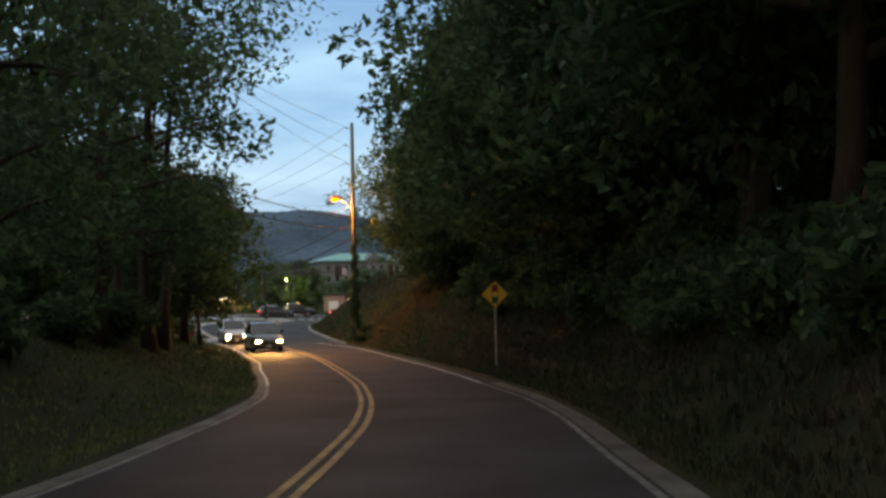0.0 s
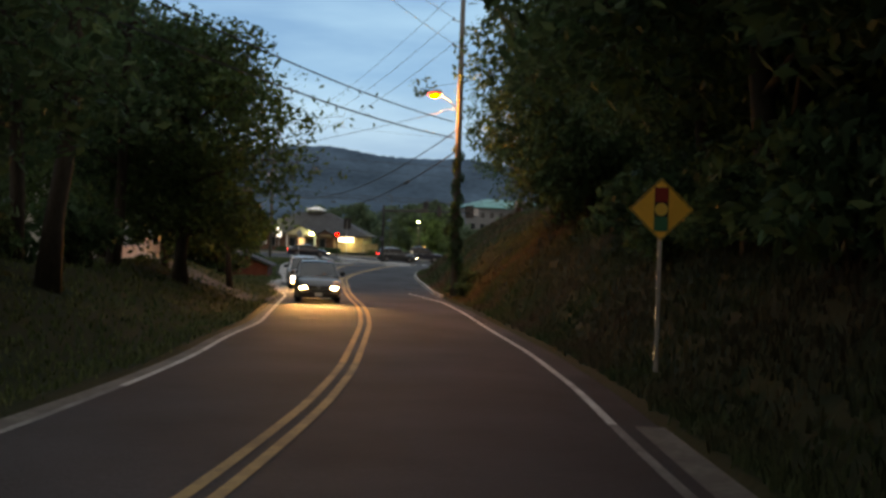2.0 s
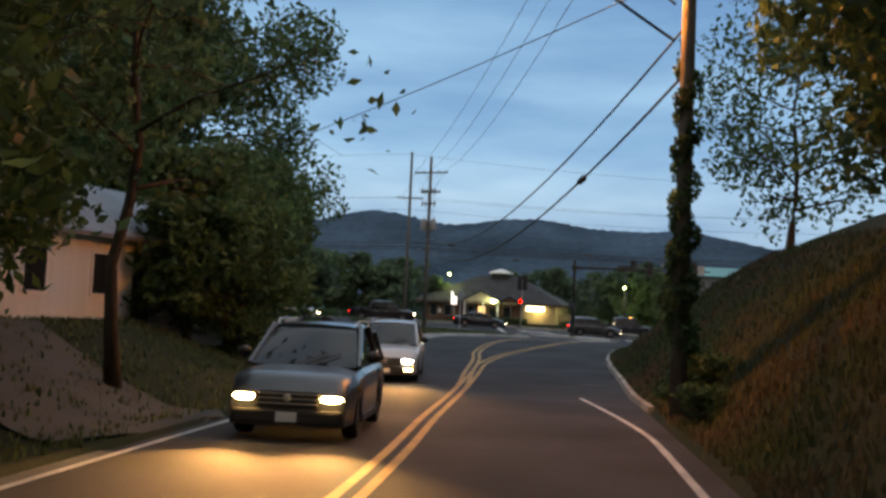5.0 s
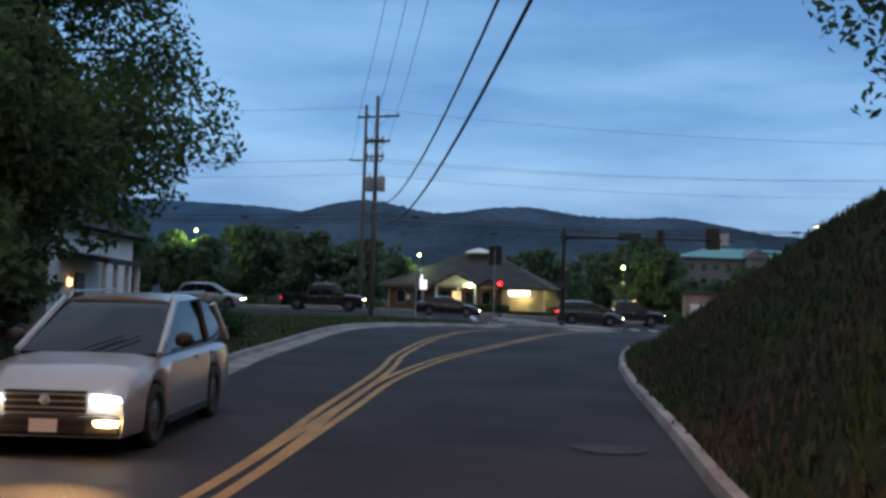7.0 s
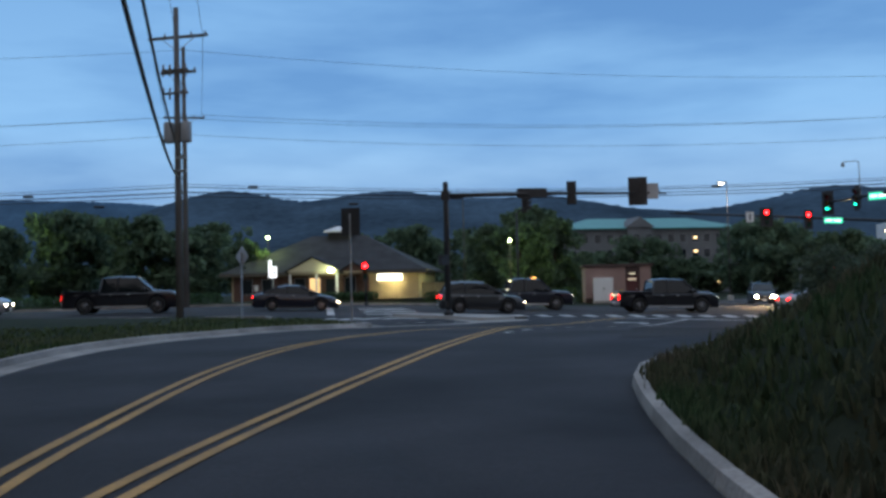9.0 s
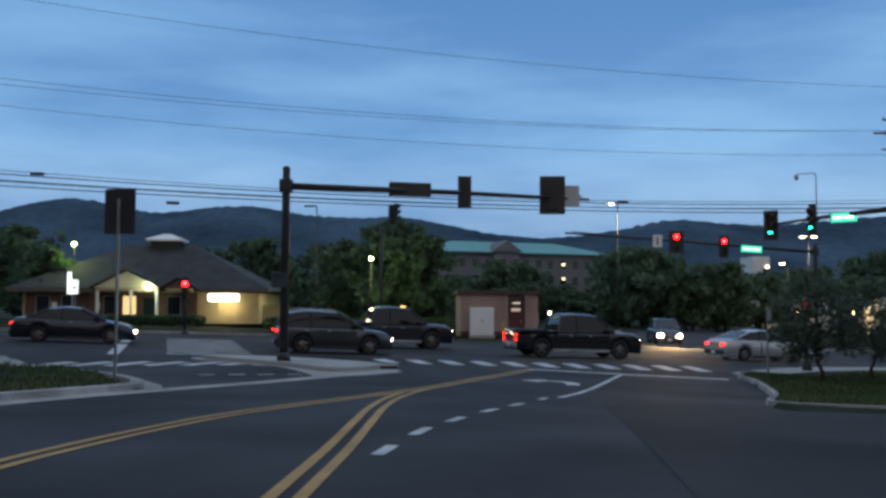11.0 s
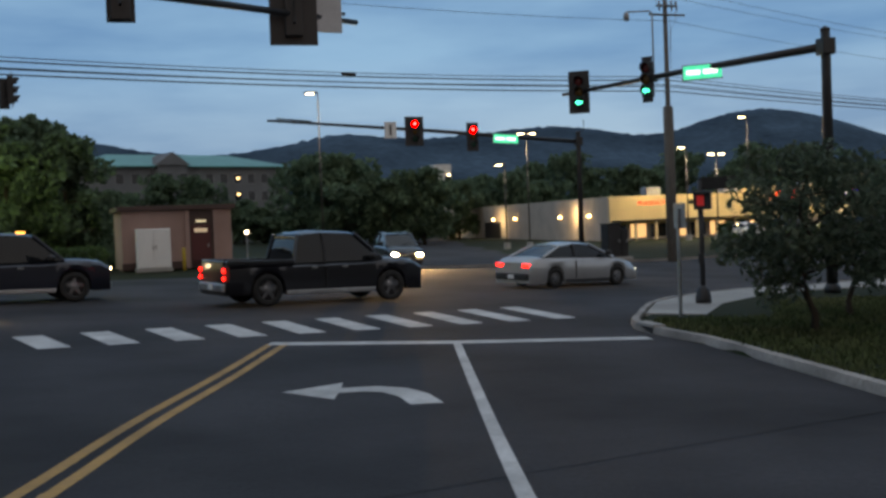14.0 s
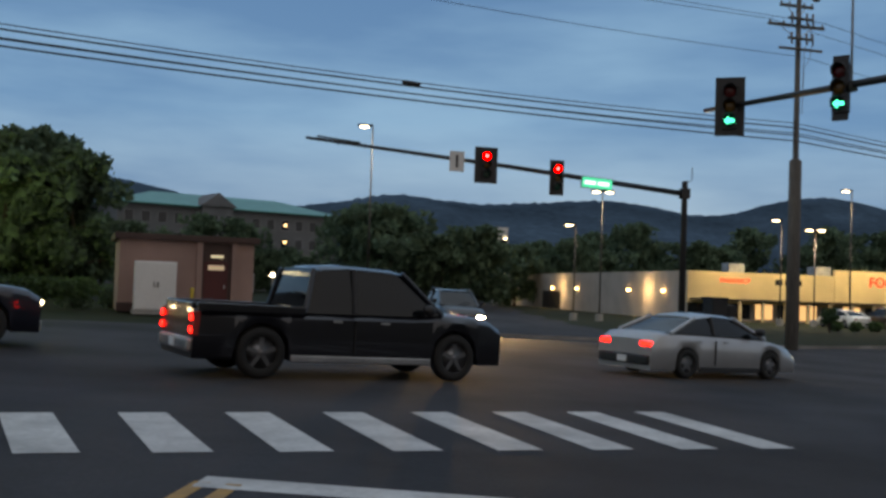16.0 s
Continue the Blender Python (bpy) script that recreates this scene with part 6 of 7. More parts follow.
part("roof", bm, mat("grey_metal_roof", (0.22, 0.24, 0.27), 0.5, 0.3, var=0.15, scale=0.6, fine=8), cot)
for y0 in (-0.02, CL + 0.0):
    bm = bmesh.new()
    g = [bm.verts.new((x, y, z)) for y in (y0, y0 + 0.02) for x, z in ((0, 2.6), (-CW, 2.6), (-CW / 2, 4.2))]
    for f in ((0, 1, 2), (3, 5, 4), (0, 3, 4, 1), (1, 4, 5, 2), (2, 5, 3, 0)):
        bm.faces.new([g[i] for i in f])
    part("gable", bm, WHITEWALL, cot)
for y in (1.6, 4.4, 8.2, 10.8):
    f = part("window", box(box(box(B(-0.01, 0.06, y - 0.5, y + 0.5, 0.88, 0.95), -0.01, 0.06, y - 0.5, y + 0.5, 2.05, 2.12), -0.01, 0.05, y - 0.5, y - 0.42, 0.95, 2.05), -0.01, 0.05, y + 0.42, y + 0.5, 0.95, 2.05), SIGNWHITE, cot)
    part("pane", B(0.0, 0.034, y - 0.42, y + 0.42, 0.95, 2.05), WINDOW, f)
part("door", B(0.0, 0.045, 5.9, 6.8, 0.05, 2.1, 0.01), TRIMBLACK, cot, "dark front door")
part("door_step", B(0.03, 1.1, 5.7, 7.0, -0.5, 0.0, 0.02), CONCRETE, cot)
vs, fs = [], []
for i in range(25):
    f = i / 24
    cx = left_x(63) + 0.1 - (8.6 + 0.4 * f) * f
    for j in range(5):
        y = 60.6 + 4.6 * f * f + (5.4 - 2.2 * f) * j / 4
        x = min(cx, left_x(y) - 0.06) + 0.3 * f * (j - 2)
        vs.append((x, y, ground_z(x, y) + 0.05))
    if i:
        for j in range(4):
            p = 5 * i + j
            fs.append((p - 5, p - 4, p + 1, p))
tagged(raw("driveway", vs, fs, GRAVEL, smooth=True), "pale gravel driveway off the road to the cottage", "driveway", kind="structure")

# ---- little brick pump house on the verge ----
pz = base_z(-21.5, 88.0) - 0.15
pump = thing("pump_house", pose(-23.0, 87.6, pz, 0, 0, 10), "low red brick pump house with a dark gabled roof", "shed")
part("wall", B(0, 2.8, 0, 2.2, 0, 0.9), BRICK, pump)
bm = bmesh.new()
g = [bm.verts.new(p) for p in ((-0.3, -0.3, 0.85), (3.1, -0.3, 0.85), (1.4, -0.3, 1.55), (-0.3, 2.5, 0.85), (3.1, 2.5, 0.85), (1.4, 2.5, 1.55))]
up = [bm.verts.new(v.co + Vector((0, 0, 0.12))) for v in g]
for a, b in ((0, 2), (2, 1)):
    bm.faces.new((up[a], up[b], up[b + 3], up[a + 3]))
    bm.faces.new((g[a], g[b], up[b], up[a]))
    bm.faces.new((g[a + 3], g[b + 3], up[b + 3], up[a + 3]))
bm.faces.new((g[0], g[3], up[3], up[0]))
bm.faces.new((g[1], g[4], up[4], up[1]))
bmesh.ops.recalc_face_normals(bm, faces=bm.faces)
part("roof", bm, ROOF, pump)
bm = bmesh.new()
g = [bm.verts.new(p) for p in ((0, -0.0, 0.9), (2.8, 0, 0.9), (1.4, 0, 1.48))]
bm.faces.new(g)
part("gable", bm, BRICK, pump)

# ---- hedges on the far side ----
def hedge(x0, x1, y, h, label, material, seed):
    cs = [(x0 + (x1 - x0) * i / 24, y + 0.37 * (x0 + (x1 - x0) * i / 24 - x0) * 0.98, base_z(x0, y) + 0.12 + h * 0.5) for i in range(25)]
    ob = new("hedge", leaf_mesh("hedge", cs, [h * 0.62] * 25, 5200, 0.11, seed, material, 0.9))
    tagged(ob, label, "hedge", kind="stuff")


hedge(-31.5, -20.5, 166.5, 0.75, "clipped hedge lit green along the far pavement", LEAF, 91)
hedge(-66, -47.5, 154.2, 0.9, "dark clipped hedge along the far pavement", LEAF_DARK, 92)
hedge(-44, -36, 163.0, 0.6, "low hedge before the restaurant", LEAF_DARK, 93)
conifer = make_bush("clipped_shrub", "dark clipped upright shrub before the supermarket", 0.8, 2.3, 1600, 0.12, 95, LEAF_DARK)
put(conifer, [(24.2, 191.5, 0.8)], 22, tilt=1)
mound = make_bush("garden_bush", "rounded pale green bush in the bed beside the service building", 1.0, 1.2, 1300, 0.10, 97, LEAF_PALE_HAZED)
put(mound, [(-21.4, 173.2, 0.9), (-23.2, 175.0, 1.1), (-25.6, 173.6, 1.2), (-28.8, 175.2, 1.0), (-20.2, 175.6, 0.8)], 24, tilt=2)
# traffic signal control cabinet on its footing at the forecourt corner
ctl = thing("control_cabinet", pose(6.6, 171.6, base_z(6.6, 171.6) + 0.12, 0, 0, 8), "dark steel signal control cabinet on a concrete footing", "cabinet")
CABINET = mat("dark_cabinet_paint", (0.028, 0.028, 0.03), 0.55, 0.3, var=0.2, scale=1.5, fine=12, bump=0.04)
part("footing", B(-0.85, 0.85, -0.55, 0.55, -0.35, 0.16, 0.02), CONCRETE, ctl)
part("body", B(-0.62, 0.18, -0.4, 0.4, 0.16, 1.95, 0.03), CABINET, ctl)
part("roof_cap", B(-0.66, 0.22, -0.45, 0.45, 1.95, 2.03, 0.02), CABINET, ctl)
part("side_body", B(0.185, 0.66, -0.38, 0.38, 0.16, 1.7, 0.03), CABINET, ctl)
for x0, x1, z1 in ((-0.58, 0.14, 1.9), (0.23, 0.62, 1.65)):
    d = part("door", B(x0, x1, -0.43, -0.402, 0.22, z1, 0.008), CABINET, ctl)
    part("handle", B(x1 - 0.1, x1 - 0.06, -0.47, -0.431, 0.95, 1.15, 0.006), GALV, d)
    for k in range(5):
        part("louvre", B(x0 + 0.08, x1 - 0.08, -0.44, -0.431, 0.35 + 0.06 * k, 0.38 + 0.06 * k), BLACKMETAL, d)
planter = make_bush("planter_bush", "low green bush in a bed before the supermarket", 0.7, 0.9, 700, 0.11, 96, LEAF)
put(planter, [(27.0 + 2.1 * i, 195 + 0.8 * i, 0.8 + 0.1 * (i % 3)) for i in range(7)], 23, tilt=2)

# ================= vehicles =================
HEAD_ON = glow("headlight_warm", (1.0, 0.66, 0.28), 60.0)
HEAD_WHITE = glow("headlight_white", (0.92, 0.95, 1.0), 40.0)
FOG_ON = glow("fog_lamp_amber", (1.0, 0.62, 0.22), 30.0)
HEAD_DIM = glow("headlight_side", (1.0, 0.78, 0.50), 22.0)
TAIL_ON = glow("tail_light_lit", (1.0, 0.012, 0.010), 8.0)
MARK_ON = glow("marker_amber", (1.0, 0.45, 0.08), 3.0)
HEAD_OFF = glass("headlight_clear", (0.5, 0.5, 0.5), 0.1)


def paint(name, col, metal=0.3, rough=0.28):
    m = mat(name, col, rough, metal, var=0.05, scale=0.8, fine=6, bump=0)
    b = m.node_tree.nodes["Principled BSDF"]
    m.node_tree.links.remove(b.inputs["Roughness"].links[0])
    b.inputs["Roughness"].default_value = rough
    b.inputs["Coat Weight"].default_value = 0.6
    return m


def loft(bm, rings, close=True):
    vr = [[bm.verts.new(p) for p in r] for r in rings]
    for a, b in zip(vr, vr[1:]):
        for k in range(len(a) - (0 if close else 1)):
            j = (k + 1) % len(a)
            bm.faces.new((a[k], a[j], b[j], b[k]))
    bm.faces.new(vr[0][::-1])
    bm.faces.new(vr[-1])
    bmesh.ops.recalc_face_normals(bm, faces=bm.faces)
    return bm


def soften(ob, deg=38):
    """Smooth shading that keeps edges sharper than deg."""
    ob.data.shade_smooth()
    ob.data.set_sharp_from_angle(angle=radians(deg))
    return ob


def make_car(m, label, style, colour, head=HEAD_ON, fog=None, dims=None, tail=TAIL_ON, group="", roof_lights=False):
    """A vehicle that points along +x: lower body with wheel arches, glazed cabin, roof, wheels, lights, mirrors."""
    L, W, H, wb, wr = dims or {"sedan": (4.85, 1.84, 1.46, 2.80, 0.33), "suv": (4.65, 1.86, 1.70, 2.70, 0.36), "pickup": (5.80, 2.02, 1.93, 3.65, 0.42), "wagon": (4.60, 1.80, 1.72, 2.65, 0.36)}[style]
    root = thing({"sedan": "car", "suv": "suv", "pickup": "pickup_truck", "wagon": "suv"}[style], m, label, "pickup truck" if style == "pickup" else "car", group)
    hw, clear = W / 2, (0.30 if style == "pickup" else 0.22 if style != "sedan" else 0.17)
    front, back = L / 2, -L / 2
    xf, xr = wb / 2 + 0.06, -wb / 2 + 0.06
    if style == "pickup":
        deck = [(back, 1.10), (-0.95, 1.12), (1.2, 1.15), (1.55, 1.19), (2.3, 1.17), (front - 0.22, 1.12), (front - 0.06, 1.06), (front, 0.98)]
        cabin = [(-1.02, 1.12), (-0.86, H - 0.06), (-0.2, H), (0.82, H - 0.03), (1.62, 1.16)]
    elif style == "sedan":
        deck = [(back, 0.82), (back + 0.1, 0.98), (-1.5, 1.02), (1.0, 0.96), (1.3, 0.94), (2.0, 0.82), (front - 0.1, 0.70), (front, 0.58)]
        cabin = [(-1.85, 1.0), (-1.0, H - 0.08), (-0.35, H), (0.25, H - 0.03), (1.28, 0.95)]
    else:
        deck = [(back, 0.95), (back + 0.08, 1.05), (-1.5, 1.08), (0.9, 1.04), (1.15, 1.02), (1.9, 0.95), (front - 0.15, 0.85), (front, 0.68)]
        cabin = [(back + 0.12, 1.06), (back + 0.45, H - 0.10), (-1.2, H), (0.1, H - 0.03), (1.15, 1.03)]
    xs = sorted(set([round(x, 3) for x in np.linspace(back, front, 23)] + [round(c + d * wr, 3) for c in (xf, xr) for d in (-1.18, -1.0, -0.7, -0.35, 0, 0.35, 0.7, 1.0, 1.18)]))
    rings = []
    for x in xs:
        zt = float(np.interp(x, [d[0] for d in deck], [d[1] for d in deck]))
        zb = clear
        for c in (xf, xr):
            d = abs(x - c) / (wr * 1.16)
            if d < 1:
                zb = max(zb, wr + wr * 1.14 * math.sqrt(1 - d * d))
        taper = 1 - 0.10 * step(front - 0.7, front, x) - 0.06 * step(-(back + 0.5), -back, -x)
        w = hw * taper
        lo = min(zb, zt - 0.12)
        mid = lo + (zt - lo) * 0.55
        half = [(0.0, zt + 0.02), (w * 0.62, zt + 0.012), (w * 0.90, zt - 0.03), (w * 0.985, zt - 0.12 if zt - 0.12 > lo else lo + 0.05), (w, mid), (w * 0.985, lo + 0.04), (w * 0.95, lo), (w * 0.55, lo)]
        ring = [(x, y, z) for y, z in half] + [(x, -y, z) for y, z in half[:0:-1]]
        rings.append(ring)
    soften(part("body", loft(bmesh.new(), rings), colour, root))
    # inner wheel wells
    for c in (xf, xr):
        part("wheel_well", B(c - wr * 1.1, c + wr * 1.1, -hw * 0.72, hw * 0.72, clear + 0.02, wr * 2.05), TRIMBLACK, root)
    # glazed cabin and roof
    cx, cz = [c[0] for c in cabin], [c[1] for c in cabin]
    rings = []
    for x in np.linspace(cx[0] + 0.02, cx[-1] - 0.02, 17):
        zt = float(np.interp(x, cx, cz))
        zb = float(np.interp(x, [d[0] for d in deck], [d[1] for d in deck])) - 0.02
        k = (zt - zb) / max(0.05, H - zb)
        wt, wbm = hw * (0.93 - 0.19 * k), hw * 0.925
        zt = max(zt, zb + 0.03)
        half = [(0.0, zt), (wt * 0.8, zt - 0.01), (wt * 0.97, zt - 0.05 * k), (wt + (wbm - wt) * 0.5, (zt + zb) / 2), (wbm, zb)]
        rings.append([(float(x), y, z) for y, z in half] + [(float(x), -y, z) for y, z in half[:0:-1]])
    soften(part("glazing", loft(bmesh.new(), rings), CARGLASS, root, "dark tinted glass"))
    rz = [(x, z) for x, z in zip(cx, cz) if z > H - 0.15]
    bm = bmesh.new()
    top = []
    for x in np.linspace(rz[0][0] - 0.02, rz[-1][0] + 0.04, 9):
        zt = float(np.interp(x, cx, cz))
        w = hw * 0.745
        top.append([(float(x), -w, zt - 0.04), (float(x), -w * 0.8, zt + 0.012), (float(x), 0, zt + 0.03), (float(x), w * 0.8, zt + 0.012), (float(x), w, zt - 0.04), (float(x), w * 0.5, zt - 0.05), (float(x), -w * 0.5, zt - 0.05)])
    soften(part("roof", loft(bm, top), colour, root))
    # pillars
    for s in (-1, 1):
        for a, b in ((0, 1), (len(cx) - 1, len(cx) - 2)):
            p0 = Vector((cx[a], s * hw * 0.915, cz[a]))
            p1 = Vector((cx[b], s * hw * 0.76, cz[b] - 0.02))
            part("pillar", T([p0, p1], 0.045, 6), colour, root)
        xm = (cx[1] + cx[-2]) / 2 - 0.1
        zb = float(np.interp(xm, [d[0] for d in deck], [d[1] for d in deck]))
        part("pillar", T([(xm, s * hw * 0.935, zb), (xm, s * hw * 0.765, H - 0.05)], 0.04, 6), TRIMBLACK, root)
        part("mirror", lathe(bmesh.new(), [(0.02, -0.1), (0.10, -0.06), (0.12, 0.0), (0.10, 0.06), (0.02, 0.1)], 12, Matrix.Translation((cx[-1] - 0.38, s * (hw + 0.10), zb + 0.12))), TRIMBLACK, root, smooth=True)
        for hx in (cx[-2] - 0.45, cx[-2] - 1.35):
            part("door_handle", B(hx, hx + 0.16, s * hw * 0.99 - 0.02, s * hw * 0.99 + 0.03, zb - 0.17, zb - 0.13), GALV, root)
        part("door_seam", B(xm - 0.008, xm + 0.008, s * hw - 0.03, s * hw + 0.004, clear + 0.15, zb - 0.12), TRIMBLACK, root)
        part("sill", B(xr + wr * 1.2, xf - wr * 1.2, s * hw * 0.97 - 0.03, s * hw * 0.97 + 0.03, clear - 0.02, clear + 0.1, 0.02), GALV if style == "pickup" else TRIMBLACK, root)
        # lights
        zh = float(np.interp(front - 0.12, [d[0] for d in deck], [d[1] for d in deck])) - 0.20
        hl = lathe(bmesh.new(), [(0.0, -0.11), (0.10, -0.09), (0.15, 0.0), (0.12, 0.08), (0.0, 0.11)], 14, Matrix.Translation((front - 0.03, s * hw * 0.68, zh)) @ Matrix.Diagonal((0.7, 1.15, 0.5, 1)))
        part("headlight", hl, head, root, "lit headlamp" if head is not HEAD_OFF else "clear headlamp", smooth=True)
        if fog:
            part("fog_lamp", lathe(bmesh.new(), [(0.0, -0.05), (0.09, -0.03), (0.11, 0.03), (0.0, 0.05)], 12, Matrix.Translation((front + 0.05, s * hw * 0.72, clear + 0.16)) @ Matrix.Diagonal((0.7, 1.3, 0.8, 1))), fog, root, "amber fog lamp", smooth=True)
        zt = float(np.interp(back + 0.05, [d[0] for d in deck], [d[1] for d in deck]))
        if style == "pickup":
            part("tail_light_surround", B(back - 0.025, back + 0.10, s * hw * 0.86 - 0.09, s * hw * 0.86 + 0.09, zt - 0.44, zt - 0.05, 0.02), SIGNRED, root)
            for za in (0.20, 0.40):
                part("tail_light", B(back - 0.04, back + 0.06, s * hw * 0.86 - 0.08, s * hw * 0.86 + 0.08, zt - za, zt - za + 0.10, 0.015), tail, root, "lit red tail lamp")
        else:
            part("tail_light", B(back - 0.02, back + 0.22, s * hw * 0.72 - 0.17, s * hw * 0.72 + 0.17, zt - 0.21, zt - 0.10, 0.03), tail, root, "lit red tail lamp")
        for c in (xf, xr):
            face = Matrix.Translation((c, s * (hw - 0.12), wr)) @ Euler((radians(-90 * s), 0, 0)).to_matrix().to_4x4()
            wheel = part("tyre", lathe(bmesh.new(), [(wr * 0.62, -0.11), (wr * 0.93, -0.11), (wr, -0.07), (wr, 0.07), (wr * 0.93, 0.11), (wr * 0.62, 0.11), (wr * 0.62, -0.11)], 24, face), RUBBER, root, smooth=True)
            part("rim", lathe(bmesh.new(), [(wr * 0.62, 0.08), (wr * 0.58, 0.05), (wr * 0.2, 0.035), (wr * 0.16, 0.07), (0.0, 0.075)], 20, face), RIM, wheel, smooth=True)
            bm = bmesh.new()
            for k in range(5):
                box(bm, -0.035, 0.035, wr * 0.12, wr * 0.6, 0.05, 0.085, 0.0, face @ Euler((0, 0, radians(72 * k))).to_matrix().to_4x4())
            part("spoke", bm, RIM, wheel)
    part("front_bumper", B(front - 0.22, front + 0.05, -hw * 0.86, hw * 0.86, clear + 0.02, clear + 0.24, 0.05), GALV if style == "pickup" else TRIMBLACK, root)
    part("rear_bumper", B(back - 0.07, back + 0.18, -hw * 0.88, hw * 0.88, clear + 0.10, clear + 0.32, 0.05), GALV if style == "pickup" else TRIMBLACK, root)
    part("lower_intake", B(front + 0.03, front + 0.056, -hw * 0.5, hw * 0.5, clear + 0.05, clear + 0.12, 0.01), TRIMBLACK, root)
    for k in range(3):
        part("grille_bar", B(front + 0.02, front + 0.034, -hw * 0.46, hw * 0.46, zh - 0.09 + 0.07 * k, zh - 0.07 + 0.07 * k, 0.004), GALV, root)
    part("badge", lathe(bmesh.new(), [(0.06, 0), (0.05, 0.012), (0.0, 0.015)], 14, Matrix.Translation((front + 0.033, 0, zh)) @ Euler((0, radians(90), 0)).to_matrix().to_4x4()), GALV, root, smooth=True)
    for s in (-1, 1):
        part("wiper", T([(cx[-1] + 0.02, s * 0.1, cz[-1] + 0.03), (cx[-1] - 0.28, s * 0.1 + 0.42, cz[-1] + 0.20)], 0.01, 4), TRIMBLACK, root)
    part("grille", B(front - 0.07, front + 0.025, -hw * 0.48, hw * 0.48, zh - 0.13, zh + 0.10, 0.02), TRIMBLACK, root)
    part("plate", B(front + 0.05, front + 0.06, -0.15, 0.15, clear + 0.06, clear + 0.2), SIGNWHITE, root)
    part("plate", B(back - 0.085, back - 0.072, -0.15, 0.15, clear + 0.14, clear + 0.28), SIGNWHITE, root)
    if style == "pickup":
        part("bed_lining", B(back + 0.1, -1.1, -hw * 0.82, hw * 0.82, 1.10, 1.137), TRIMBLACK, root)
        for s in (-1, 1):
            part("bed_rail", B(back + 0.05, -1.04, s * hw * 0.93 - 0.06, s * hw * 0.93 + 0.05, 1.06, 1.20, 0.02), colour, root)
        part("tailgate", B(back - 0.005, back + 0.07, -hw * 0.78, hw * 0.78, 0.62, 1.19, 0.02), colour, root)
    else:
        for s in (-1, 1):
            part("roof_rail", T([(cx[1] + 0.2, s * hw * 0.70, H - 0.04), (cx[1] + 0.3, s * hw * 0.70, H + 0.05), (cx[-2] - 0.1, s * hw * 0.70, H + 0.04), (cx[-2] + 0.02, s * hw * 0.70, H - 0.06)], 0.018, 6), GALV, root) if style != "sedan" else None
    if roof_lights:
        for y in (-0.35, 0.0, 0.35):
            part("roof_marker", B(0.6, 0.7, y - 0.06, y + 0.06, H, H + 0.06, 0.015), MARK_ON, root, "amber roof marker")
    return root


def beams(x, y, z, rz, energy, colour, spread=1.3, cone=75, tilt=-6, L=4.8):
    for s in (-0.65, 0.65):
        p = pose(x, y, z, 0, 0, rz) @ Vector((L / 2 + 0.15, s, 0.75))
        t = pose(x, y, z, 0, 0, rz) @ Vector((L / 2 + 12, s * spread, 0.75 + 12 * math.tan(radians(tilt))))
        lamp("headlight_beam", "SPOT", p, energy, colour, t, 0.06, cone, 0.8)


def on_road(x, y, rz, dz=0.0):
    """A pose on the road's surface, tilted with its fall."""
    c, s = math.cos(radians(rz)) * 1.5, math.sin(radians(rz)) * 1.5
    pitch = math.atan2(base_z(x + c, y + s) - base_z(x - c, y - s), 3.0)
    roll = math.atan2(base_z(x - s, y + c) - base_z(x + s, y - c), 3.0)
    return pose(x, y, base_z(x, y) + 0.008 + dz, 0, 0, rz) @ pose(0, 0, 0, math.degrees(roll), -math.degrees(pitch), 0)


CROSS_DEG = 20.0
SILVER = paint("silver_paint", (0.42, 0.43, 0.44), 0.35)
WHITE = paint("white_paint", (0.62, 0.63, 0.64), 0.1)
DARKGREY = paint("dark_grey_paint", (0.055, 0.06, 0.065), 0.5)
BLACKP = paint("black_paint", (0.012, 0.012, 0.016), 0.2)
NAVY = paint("dark_navy_paint", (0.015, 0.018, 0.03), 0.3)
# two oncoming cars on the bend
make_car(on_road(-10.45, 65.6, -72), "dark car coming up the bend with warm headlamps", "suv", DARKGREY, HEAD_ON)
beams(-10.45, 65.6, -0.05, -72, 700, (1.0, 0.55, 0.20))
make_car(on_road(-15.3, 79.9, -71), "silver car coming round the bend with bright headlamps", "suv", SILVER, HEAD_WHITE, FOG_ON)
beams(-15.3, 79.9, -0.15, -71, 480, (1.0, 0.55, 0.20), cone=72, tilt=-2.5)
# traffic on the cross road
make_car(on_road(-22.6, 142.1, CROSS_DEG), "dark grey suv waiting to cross the junction", "suv", DARKGREY, HEAD_DIM)
make_car(on_road(-21.3, 149.4, CROSS_DEG), "dark pickup truck with amber roof markers", "pickup", NAVY, HEAD_DIM, roof_lights=True)
make_car(on_road(-12.7, 146.9, CROSS_DEG - 1), "black pickup truck with red tail lamps crossing the junction", "pickup", BLACKP, HEAD_DIM)
make_car(on_road(-3.6, 151.5, CROSS_DEG + 2), "silver sedan with red tail lamps on the cross road", "sedan", SILVER, HEAD_DIM)
make_car(on_road(-47.8, 132.1, CROSS_DEG), "silver suv in the queue on the cross road", "wagon", SILVER, HEAD_DIM)
make_car(on_road(-40.3, 134.9, CROSS_DEG), "black pickup truck in the queue on the cross road", "pickup", BLACKP, HEAD_DIM)
make_car(on_road(-33.6, 142.4, CROSS_DEG), "dark sedan farther along the cross road", "sedan", NAVY, HEAD_DIM)
# facing across the junction with its lamps on
make_car(on_road(-5.5, 172.3, -88), "dark car facing the junction with glaring headlamps", "suv", DARKGREY, glow("headlight_glare", (1.0, 0.74, 0.36), 900.0))
beams(-5.5, 172.3, -0.1, -88, 1500, HALOGEN, tilt=-3)
